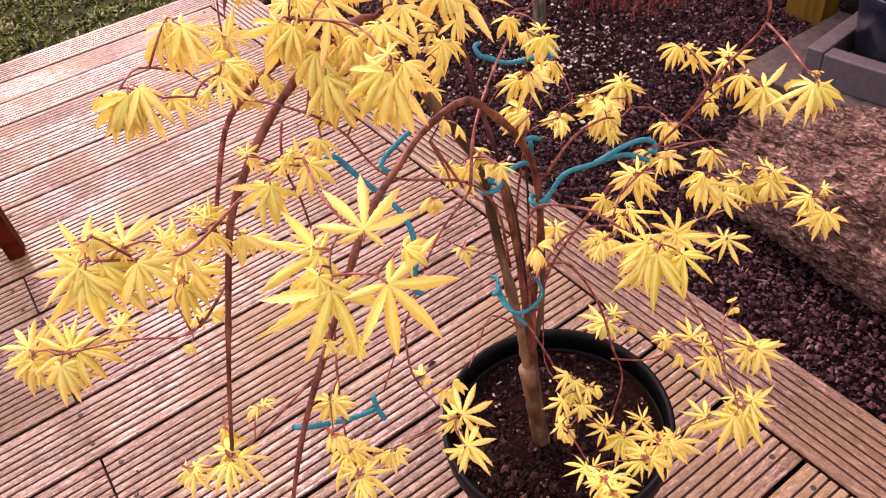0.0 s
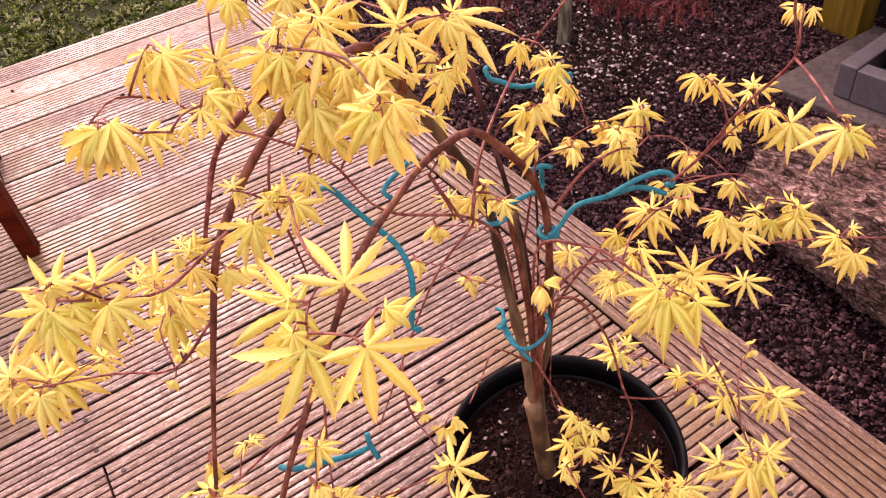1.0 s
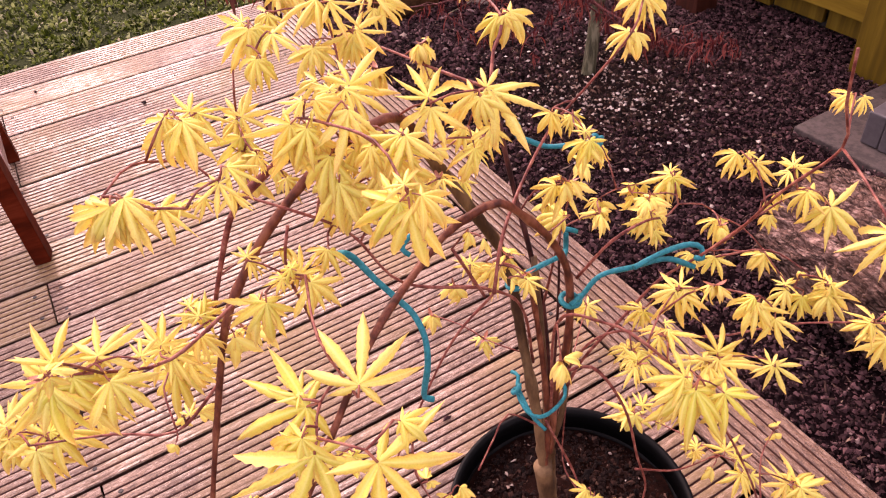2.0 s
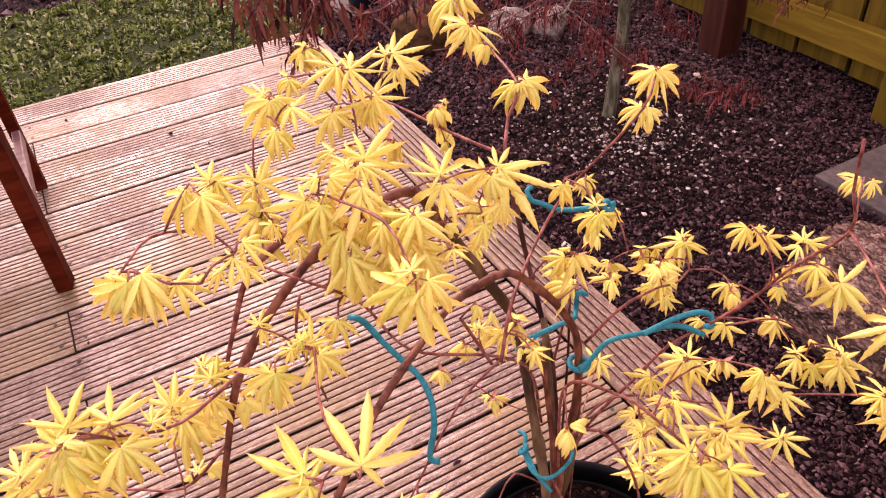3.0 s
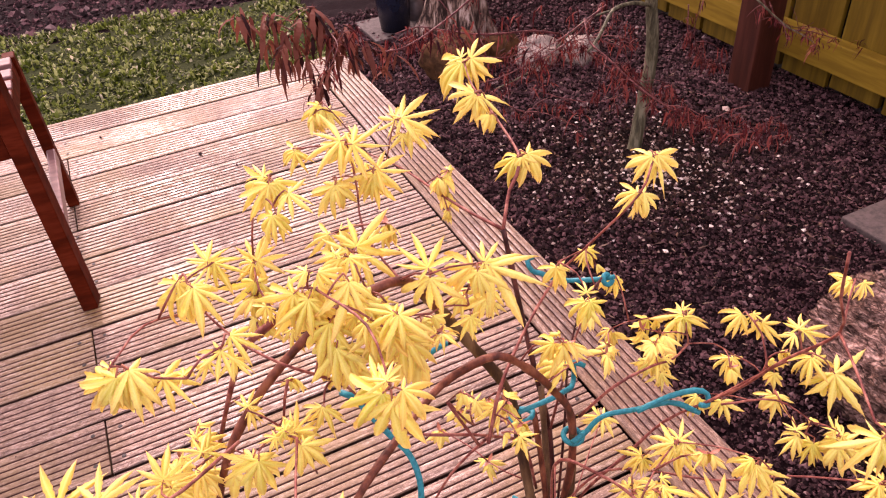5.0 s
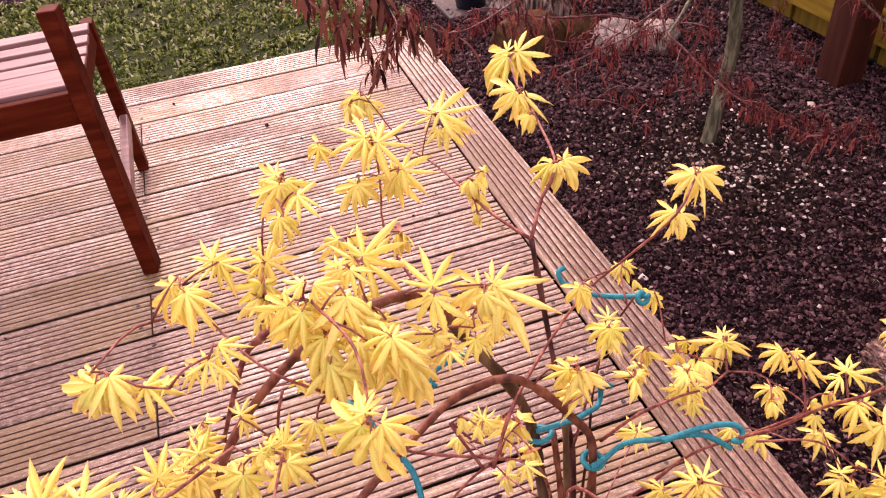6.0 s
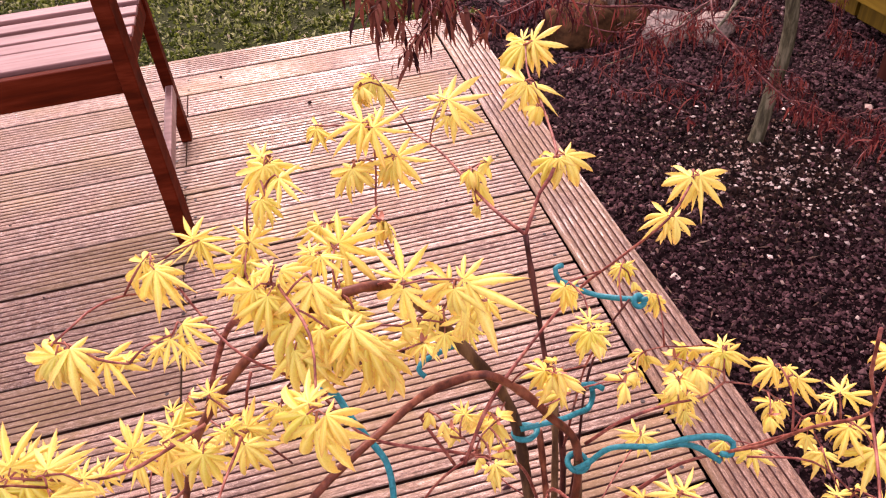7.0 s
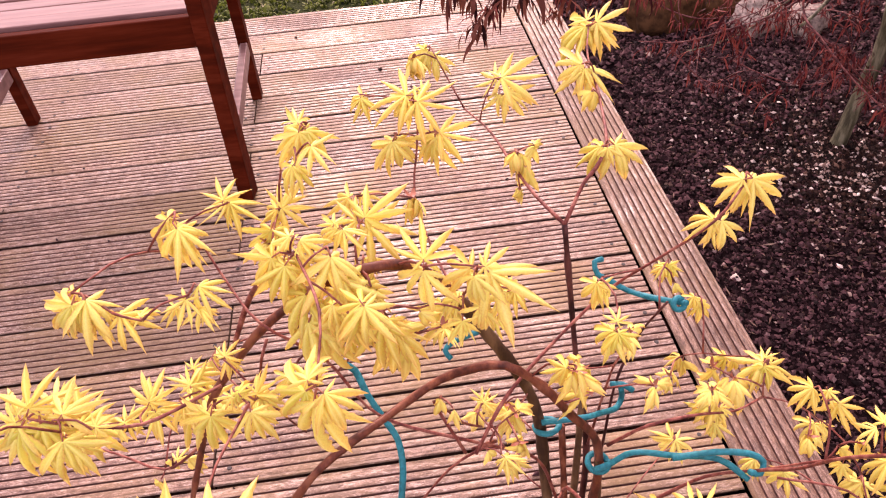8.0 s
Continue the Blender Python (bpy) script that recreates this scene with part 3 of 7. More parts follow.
# ---- log, slab, planter ----
def log_mesh():
    bm = bmesh.new()
    rings, n, sides = [], 300, 190
    for i in range(n + 1):
        t = i / n
        yy = 0.785 - 1.45 * t
        girth = 0.118 + 0.155 * min(1.45 * t, 0.8)
        ring = []
        for k in range(sides):
            a = 2 * math.pi * k / sides
            d = Vector((math.cos(a), 0, math.sin(a)))
            p = Vector((d.x * 2.2, yy * 5, d.z * 2.2))
            q = Vector((d.x * 7, yy * 16, d.z * 7))
            w = noise.noise(q * 0.7)
            r = girth + 0.012 * noise.noise(p) + 0.017 * (1 - abs(noise.noise(q + Vector((w, w, w))))) ** 3 + 0.007 * (1 - abs(noise.noise(q * 2.6))) ** 2 + 0.004 * noise.noise(q * 6)
            g = Vector((d.x * girth * 62, yy * 26, d.z * girth * 62))
            g += 0.8 * noise.noise_vector(g * 0.6)
            near = noise.voronoi(g)[0]
            r += 0.008 * min(1.0, (near[1] - near[0]) / 0.45) * (0.5 + noise.noise(g * 0.3)) - 0.004
            if i == 0:
                r *= 0.93
            ring.append(bm.verts.new((d.x * r, yy + (0.02 * d.x - 0.03 * d.z if i < 3 else 0), d.z * r * 0.92 + (girth - 0.118) * 0.92)))
        rings.append(ring)
    for a, b in zip(rings, rings[1:]):
        for k in range(sides):
            bm.faces.new((a[k], a[(k + 1) % sides], b[(k + 1) % sides], b[k]))
    bm.faces.new(rings[0])
    bm.faces.new(list(reversed(rings[-1])))
    bmesh.ops.recalc_face_normals(bm, faces=bm.faces)
    return bm


log = part("log", log_mesh(), M_LOGBARK, smooth=True)
log.location = (1.252, 0, 0.047)
tagged(log, "thick log with rough brown bark lying on the soil", "log")

bm = bmesh.new()
box(bm, (1.640, 0.50, BED - 0.03), (2.10, 1.090, BED + 0.028), 0.004)
tagged(part("paving_slab", bm, M_SLAB), "worn grey concrete slab lying on the soil", "slab")
bm = bmesh.new()
box(bm, (1.06, 2.90, BED - 0.03), (1.33, 3.16, BED + 0.022), 0.004)
tagged(part("paving_slab", bm, M_SLAB), "small grey concrete slab under a dark pot", "slab")

tray = thing("planter_tray", (1.700, 0.945, BED + 0.028), "square grey trough with a thick raised rim on a slab", "trough")
tray.rotation_euler = (0, 0, radians(5))


def tray_parts():
    """Four thick walls round a sunken base; the corner at the origin."""
    side, thick, h = 0.37, 0.046, 0.091
    bm = bmesh.new()
    box(bm, (thick + 0.001, -side + thick + 0.001, 0.001), (side - thick - 0.001, -thick - 0.001, 0.030), 0.003)
    part("base", bm, M_TRAY, tray)
    for lo, hi in (((0.004, -thick, 0.001), (side, 0, h)), ((0.0, -side + thick + 0.002, 0.001), (thick, -thick - 0.002, h - 0.003)),
                   ((side - thick, -side + thick + 0.002, 0.001), (side, -thick - 0.002, h - 0.002)), ((0.002, -side, 0.001), (side, -side + thick, h))):
        bm = bmesh.new()
        box(bm, lo, hi, 0.004)
        part("rim", bm, M_TRAY, tray)


tray_parts()


def round_pot(name, at, r0, r1, h, mat, label, lip=0.006):
    e = thing(name, at, label, "plant pot")
    bm = bmesh.new()
    lathe(bm, [(r0, 0.0), (r0 + (r1 - r0) * 0.85, h * 0.86), (r1 - 0.004, h * 0.879), (r1 - 0.0065, h * 0.879), (r0 + (r1 - r0) * 0.7 - 0.003, h * 0.70), (r0 * 0.9, h * 0.66)], 56)
    part("pot_body", bm, mat, e, smooth=True)
    bm = bmesh.new()
    lathe(bm, [(r1 - 0.0065, h * 0.88), (r1 + lip * 0.3, h * 0.881), (r1 + lip * 0.5, h * 0.90), (r1 + lip * 0.5, h * 0.985), (r1 + lip * 0.3, h), (r1 - 0.003, h), (r1 - 0.0062, h * 0.985)], 56)
    bm.faces.ensure_lookup_table()
    bmesh.ops.delete(bm, geom=[f for f in bm.faces if len(f.verts) > 4], context="FACES_ONLY")
    bm.verts.ensure_lookup_table()
    for k in range(56):
        bm.faces.new((bm.verts[6 * 56 + k], bm.verts[6 * 56 + (k + 1) % 56], bm.verts[(k + 1) % 56], bm.verts[k]))
    part("rim", bm, mat, e, smooth=True)
    return e


round_pot("plant_pot", (1.880, 0.785, BED + 0.059), 0.112, 0.140, 0.21, M_NAVY, "round navy-blue plant pot standing in a grey trough")
round_pot("plant_pot", (1.185, 2.99, BED + 0.023), 0.062, 0.085, 0.24, M_NAVY, "dark blue-black plant pot on a small slab")
round_pot("plant_pot", (1.300, 3.040, BED - 0.004), 0.030, 0.040, 0.13, M_TRAY, "small dull grey plant pot behind a dark pot")


# ---- stones and stump ----
for at, size, seed, label, mat in (((1.515, 2.375, BED + 0.035), (0.088, 0.070, 0.075), 1, "rounded pale pitted stone on the soil", M_STONE),
                                   ((1.672, 2.335, BED + 0.03), (0.072, 0.060, 0.062), 2, "smaller rounded pale stone beside another stone", M_STONE),
                                   ((1.235, 2.50, BED + 0.05), (0.135, 0.095, 0.100), 5, "brown angular boulder at the edge of the bed", M_BOULDER),
                                   ((1.43, 2.52, BED + 0.03), (0.08, 0.06, 0.065), 7, "dark brown stone between other stones", M_BOULDER)):
    bm = boulder(bmesh.new(), size, seed)
    b = part("stone", bm, mat, smooth=True)
    b.location = at
    tagged(b, label, "stone")


def stump_mesh():
    bm = bmesh.new()
    sides, rings = 48, []
    for i in range(22):
        t = i / 21
        ring = []
        for k in range(sides):
            a = 2 * math.pi * k / sides
            flare = 0.085 * (1 - t) ** 3
            fl = 1 + (0.33 - 0.1 * t) * math.sin(a * 7 + 1.5 * math.sin(t * 4) + 2 * noise.noise(Vector((math.cos(a), math.sin(a), t)))) * (1 - 0.4 * t) + 0.12 * noise.noise(Vector((math.cos(a) * 3, math.sin(a) * 3, t * 4)))
            r = (0.072 + flare) * fl
            ring.append(bm.verts.new((r * math.cos(a) + 0.03 * t, r * math.sin(a), t * 0.55)))
        rings.append(ring)
    for a, b in zip(rings, rings[1:]):
        for k in range(sides):
            bm.faces.new((a[k], a[(k + 1) % sides], b[(k + 1) % sides], b[k]))
    bm.faces.new(list(reversed(rings[0])))
    bm.faces.new(rings[-1])
    return bm


stump = part("tree_stump", stump_mesh(), M_STUMP, smooth=True)
stump.location = (1.39, 2.83, BED - 0.02)
tagged(stump, "bleached fluted tree stump standing behind the stones", "stump")


# ---- garden chair ----
def garden_chair():
    e = thing("garden_chair", (-0.49, 1.95, 0), "red-brown slatted hardwood garden chair standing on the deck", "chair")
    off = Vector((-0.49, 1.95, 0))

    def add(name, a, b, w, h, mat=M_CHAIR, label=""):
        bm = bmesh.new()
        beam(bm, Vector(a) - off, Vector(b) - off, w, h, 0.003)
        return part(name, bm, mat, e, label)

    xr, xl, yf, yb = -0.152, -0.828, 1.712, 2.200
    for x in (xr, xl):
        add("leg", (x, yf - 0.012, 0.0), (x + 0.004, yf + 0.012, 0.655), 0.036, 0.050)
        add("leg", (x - 0.008, yb + 0.012, 0.0), (x - 0.008, yb, 0.46), 0.030, 0.045)
        add("side_stretcher", (x - 0.004, yf + 0.026, 0.150), (x - 0.004, yb - 0.02, 0.175), 0.022, 0.040, M_CHAIRPALE)
        add("side_rail", (x - 0.012, yf + 0.026, 0.440), (x - 0.012, yb - 0.02, 0.425), 0.024, 0.050)
    add("apron", (xl + 0.020, yf + 0.012, 0.443), (xr - 0.020, yf + 0.012, 0.443), 0.022, 0.073, M_CHAIR, "deep red-brown front apron")
    add("apron", (xl + 0.020, yb - 0.02, 0.41), (xr - 0.026, yb - 0.02, 0.41), 0.022, 0.060)
    for k in range(6):
        y = yf + 0.062 + k * 0.0745
        z = 0.478 - 0.012 * math.sin(k / 5 * math.pi) - 0.004 * k
        add("seat_slat", (xl - 0.020, y, z), (xr + 0.0, y, z), 0.051, 0.013, M_CHAIRPALE, "paler seat slat" if k == 0 else "")
    return e


garden_chair()


# ---- young red maple in the bed ----
red_tree = thing("red_maple", (1.43, 1.66, BED - 0.02), "young weeping red-leaved maple with a grey leaning trunk", "tree")
RED_OFF = Vector((1.43, 1.66, BED - 0.02))


def red_limb(r0, r1, pts, name="branch", mat=None, sides=7):
    bm = bmesh.new()
    path = smooth_path(pts, 0.02)
    tube(bm, [p - RED_OFF for p in path], r0, r1, sides, 0.12 if r0 > 0.015 else 0.3, 0.03 if r0 > 0.015 else 0.12)
    if r0 < 0.003:
        RED_SAMPLES.extend(path[2:])
    return part(name, bm, mat or M_REDTWIG, red_tree, smooth=True)


tuft_seed = [0]


def red_tuft(at, length):
    """A spray of narrow drooping leaflets from one point."""
    tuft_seed[0] += 1
    r = random.Random(tuft_seed[0])
    bm = bmesh.new()
    broad = length > 0.056
    for k in range(r.randint(5, 8) if broad else r.randint(8, 13)):
        a = r.uniform(0, 2 * math.pi)
        d = Vector((math.cos(a), math.sin(a), 0)) * r.uniform(0.10, 0.85)
        ln = length * (r.uniform(0.55, 1.15) if broad else r.uniform(0.35, 1.2))
        s = Vector((-math.sin(a + r.uniform(-1, 1)), math.cos(a), 0)).normalized()
        w = length * (r.uniform(0.055, 0.090) if broad else r.uniform(0.034, 0.070))
        root = Vector((r.uniform(-1, 1), r.uniform(-1, 1), r.uniform(-1, 1))) * length * (0.12 if broad else 0.28)
        curl, fall = Vector((r.uniform(-1, 1), r.uniform(-1, 1), r.uniform(-0.5, 0.8))) * ln * (0.15 if broad else 0.28), r.uniform(0.5, 1.1) if broad else r.uniform(0.3, 1.2)
        prev = None
        for i in range(6):
            t = i / 5
            c = root + d * ln * (1 - (1 - t) ** 2) * 0.8 + Vector((0, 0, -ln * fall * t ** 1.3)) + curl * t * t
            ww = w * (math.sin(math.pi * min(1, t * 0.86 + 0.10))) ** 0.8 * (1.0 if i % 2 else 0.7)
            cur = (bm.verts.new(c + s * ww), bm.verts.new(c - s * ww + Vector((0, 0, 0.0006))))
            if prev:
                bm.faces.new((prev[0], prev[1], cur[1], cur[0]))
            prev = cur
    b = part("leaf_tuft", bm, M_DRYLEAF if broad else M_REDLEAF, red_tree, "withered brown hanging leaves" if broad else "")
    b.location = Vector(at) - RED_OFF
    return b


red_limb(0.021, 0.013, [(1.405, 1.655, -0.12), (1.418, 1.658, -0.04), (1.434, 1.66, 0.10), (1.448, 1.66, 0.22), (1.440, 1.655, 0.32), (1.42, 1.65, 0.42), (1.37, 1.60, 0.58), (1.28, 1.52, 0.74)], "trunk", M_GREYBARK, 16)
red_limb(0.008, 0.004, [(1.40, 1.63, 0.50), (1.25, 1.52, 0.66), (1.05, 1.45, 0.73), (0.85, 1.41, 0.72)])
red_limb(0.008, 0.004, [(1.42, 1.65, 0.42), (1.30, 1.55, 0.56), (1.22, 1.50, 0.58), (1.17, 1.49, 0.52)])
red_limb(0.007, 0.003, [(1.42, 1.65, 0.43), (1.55, 1.60, 0.60), (1.70, 1.55, 0.62)])
RED_SAMPLES = []
red_limb(0.0025, 0.0012, [(1.102, 1.500, 0.487), (1.081, 1.442, 0.455), (1.086, 1.383, 0.439), (1.126, 1.325, 0.386), (1.169, 1.267, 0.345), (1.255, 1.208, 0.292), (1.296, 1.150, 0.276)])
red_limb(0.0025, 0.0012, [(1.148, 1.500, 0.504), (1.060, 1.500, 0.441), (0.952, 1.500, 0.414), (0.858, 1.500, 0.398), (0.764, 1.500, 0.411)])
red_limb(0.002, 0.001, [(1.187, 1.550, 0.453), (1.183, 1.538, 0.405), (1.238, 1.525, 0.372), (1.274, 1.512, 0.298), (1.332, 1.500, 0.243)])
red_limb(0.002, 0.001, [(1.596, 1.700, 0.356), (1.616, 1.700, 0.243), (1.684, 1.700, 0.167), (1.770, 1.700, 0.129)])
red_limb(0.0022, 0.001, [(1.648, 1.500, 0.432), (1.676, 1.475, 0.379), (1.724, 1.450, 0.336), (1.787, 1.425, 0.321), (1.880, 1.400, 0.282)])
red_limb(0.0022, 0.001, [(0.830, 1.400, 0.677), (0.693, 1.392, 0.607), (0.587, 1.383, 0.578), (0.517, 1.375, 0.604), (0.454, 1.367, 0.649), (0.383, 1.358, 0.674), (0.340, 1.350, 0.716)])
red_limb(0.002, 0.001, [(1.162, 1.500, 0.508), (1.049, 1.500, 0.458), (0.938, 1.500, 0.423), (0.914, 1.500, 0.380)])
red_limb(0.0022, 0.001, [(1.485, 1.900, 0.342), (1.460, 1.875, 0.267), (1.349, 1.850, 0.239), (1.211, 1.825, 0.273), (1.120, 1.800, 0.329)])
red_limb(0.0022, 0.001, [(1.156, 1.800, 0.244), (1.208, 1.733, 0.321), (1.293, 1.667, 0.346), (1.318, 1.600, 0.354)])
red_limb(0.0018, 0.0009, [(1.697, 1.700, 0.138), (1.585, 1.650, 0.290), (1.554, 1.600, 0.409)])
red_limb(0.002, 0.001, [(0.788, 1.700, 0.464), (0.875, 1.667, 0.403), (0.952, 1.633, 0.380), (1.032, 1.600, 0.394)])
red_limb(0.0026, 0.0012, [(1.144, 1.550, 0.383), (1.223, 1.520, 0.311), (1.338, 1.490, 0.218), (1.506, 1.460, 0.122), (1.614, 1.430, 0.075), (1.709, 1.400, 0.104)])
red_limb(0.0018, 0.0009, [(1.495, 1.450, 0.129), (1.550, 1.425, 0.158), (1.586, 1.400, 0.172)])
red_limb(0.0018, 0.0009, [(1.031, 1.600, 0.286), (1.097, 1.567, 0.257), (1.182, 1.533, 0.237), (1.248, 1.500, 0.265)])
red_limb(0.0018, 0.0009, [(0.844, 1.500, 0.377), (0.900, 1.467, 0.324), (0.958, 1.433, 0.313), (1.034, 1.400, 0.267)])
red_limb(0.002, 0.001, [(1.967, 1.750, 0.270), (2.000, 1.733, 0.212), (2.082, 1.717, 0.170), (2.124, 1.700, 0.184)])
red_limb(0.0060, 0.0035, [(1.395, 1.62, 0.421), (1.30, 1.58, 0.459), (1.221, 1.55, 0.468), (1.183, 1.53, 0.444), (1.141, 1.50, 0.426), (1.109, 1.49, 0.408)], mat=M_GREYBARK)
red_limb(0.0026, 0.0012, [(1.129, 1.50, 0.400), (1.179, 1.48, 0.366), (1.236, 1.47, 0.313), (1.339, 1.45, 0.214), (1.414, 1.44, 0.155), (1.509, 1.43, 0.095)])
red_limb(0.0028, 0.0014, [(1.243, 1.58, 0.454), (1.182, 1.60, 0.437), (1.117, 1.60, 0.403), (1.051, 1.60, 0.354), (0.983, 1.61, 0.324), (0.928, 1.62, 0.309)], mat=M_GREYBARK)
red_limb(0.0024, 0.0012, [(1.535, 1.40, 0.469), (1.585, 1.38, 0.422), (1.638, 1.37, 0.381), (1.671, 1.36, 0.362), (1.706, 1.35, 0.337)], mat=M_GREYBARK)
red_limb(0.0029, 0.0014, [(1.100, 1.60, 0.419), (1.018, 1.60, 0.445), (0.884, 1.58, 0.474), (0.778, 1.57, 0.511), (0.707, 1.56, 0.540), (0.649, 1.55, 0.541)])
# drooping tufts: top, length
red_tuft((0.941, 1.450, 0.395), 0.05)
red_tuft((1.005, 1.450, 0.313), 0.05)
red_tuft((1.068, 1.450, 0.218), 0.05)
red_tuft((0.921, 1.450, 0.470), 0.05)
red_tuft((0.968, 1.450, 0.403), 0.05)
red_tuft((1.279, 1.400, 0.305), 0.045)
red_tuft((1.313, 1.400, 0.224), 0.045)
red_tuft((1.263, 1.200, 0.291), 0.05)
red_tuft((1.363, 1.200, 0.239), 0.05)
red_tuft((1.423, 1.200, 0.252), 0.05)
red_tuft((1.315, 1.200, 0.258), 0.05)
red_tuft((0.628, 1.400, 0.593), 0.055)
red_tuft((0.720, 1.400, 0.581), 0.055)
red_tuft((0.767, 1.400, 0.572), 0.055)
red_tuft((0.673, 1.400, 0.579), 0.055)
red_tuft((0.583, 1.400, 0.590), 0.055)
red_tuft((1.632, 1.700, 0.224), 0.05)
red_tuft((1.730, 1.700, 0.137), 0.05)
red_tuft((0.299, 1.350, 0.725), 0.075)
red_tuft((0.309, 1.350, 0.709), 0.075)
red_tuft((0.347, 1.350, 0.705), 0.075)
red_tuft((0.361, 1.350, 0.702), 0.075)
red_tuft((0.375, 1.350, 0.673), 0.075)
red_tuft((0.423, 1.350, 0.707), 0.075)
red_tuft((0.435, 1.350, 0.690), 0.075)
red_tuft((0.448, 1.350, 0.645), 0.075)
red_tuft((0.403, 1.350, 0.687), 0.075)
red_tuft((0.385, 1.300, 0.641), 0.06)
red_tuft((0.396, 1.300, 0.633), 0.06)
red_tuft((0.437, 1.300, 0.628), 0.06)
red_tuft((0.353, 1.300, 0.670), 0.06)
red_limb(0.0014, 0.0007, [(0.448, 1.350, 0.660), (0.433, 1.250, 0.668), (0.408, 1.250, 0.631), (0.385, 1.250, 0.607)])
red_tuft((0.408, 1.250, 0.633), 0.060)
red_tuft((0.385, 1.250, 0.609), 0.058)
red_tuft((0.392, 1.250, 0.598), 0.058)
for at in ((0.473, 1.350, 0.633), (0.490, 1.350, 0.611), (0.545, 1.350, 0.568), (0.462, 1.350, 0.649), (0.383, 1.350, 0.650), (0.360, 1.350, 0.631), (0.514, 1.350, 0.622), (0.335, 1.350, 0.666), (0.577, 1.350, 0.590), (0.478, 1.340, 0.660), (0.420, 1.345, 0.655)):
    red_tuft(at, 0.068)
red_tuft((0.605, 1.500, 0.522), 0.05)
red_tuft((0.700, 1.500, 0.542), 0.05)
red_tuft((0.662, 1.500, 0.557), 0.05)
red_tuft((1.001, 1.500, 0.348), 0.045)
red_tuft((1.052, 1.500, 0.281), 0.045)
red_tuft((1.113, 1.500, 0.247), 0.045)
red_tuft((0.969, 1.500, 0.401), 0.045)
red_tuft((1.143, 1.500, 0.385), 0.045)
red_tuft((1.289, 1.100, 0.306), 0.05)
red_tuft((1.335, 1.100, 0.292), 0.05)
red_tuft((1.241, 1.100, 0.335), 0.05)
red_tuft((1.809, 1.450, 0.300), 0.04)
red_tuft((2.029, 1.450, 0.221), 0.04)
red_tuft((2.188, 1.450, 0.191), 0.04)
red_tuft((2.239, 1.450, 0.161), 0.04)
red_tuft((1.850, 1.450, 0.273), 0.04)
red_tuft((1.831, 1.450, 0.261), 0.04)
red_tuft((1.576, 1.400, 0.117), 0.035)
red_tuft((1.649, 1.400, 0.077), 0.035)
red_tuft((1.716, 1.400, 0.075), 0.035)
red_tuft((1.621, 1.400, 0.059), 0.035)
red_tuft((1.675, 1.400, 0.105), 0.035)
red_tuft((1.750, 1.400, 0.027), 0.035)
red_tuft((1.548, 1.400, 0.152), 0.035)
red_tuft((1.648, 1.400, 0.031), 0.035)
red_tuft((1.362, 1.500, 0.249), 0.03)
red_tuft((1.394, 1.500, 0.224), 0.03)
red_tuft((1.346, 1.500, 0.221), 0.03)
red_tuft((1.429, 1.500, 0.189), 0.03)
red_tuft((0.938, 1.600, 0.488), 0.045)
red_tuft((0.985, 1.600, 0.491), 0.045)
red_tuft((0.893, 1.600, 0.505), 0.045)
red_tuft((1.034, 1.600, 0.494), 0.045)
red_tuft((1.133, 1.600, 0.472), 0.045)
red_tuft((1.337, 1.600, 0.349), 0.045)
red_tuft((1.476, 1.600, 0.162), 0.045)
red_tuft((1.241, 1.600, 0.395), 0.045)
tr = random.Random(31)
spurs = []
for p in RED_SAMPLES[::4]:
    way_out = Vector((tr.uniform(-1, 1), tr.uniform(-1, 1), tr.uniform(-0.5, 0.7))).normalized() * tr.uniform(0.03, 0.09)
    bm = bmesh.new()
    path = smooth_path([p, p + way_out * 0.5 + Vector((0, 0, 0.006)), p + way_out + Vector((0, 0, -0.008))], 0.015)
    tube(bm, [q - RED_OFF for q in path], 0.0011, 0.0006, 5, 0.3, 0.2)
    part("twig", bm, M_REDTWIG, red_tree, smooth=True)
    spurs.extend(path[1:])
for p in RED_SAMPLES + spurs:
    if tr.random() < 0.40:
        red_tuft(tuple(p + Vector((tr.uniform(-1, 1), tr.uniform(-1, 1), -0.3)) * 0.012), tr.uniform(0.018, 0.044))


# ---- the potted maple ----
POT = Vector((0.370, 0.418, 0.0))
round_pot("plant_pot", tuple(POT), 0.112, 0.1425, 0.272, M_POT, "round black plastic nursery pot standing on the deck", 0.005)


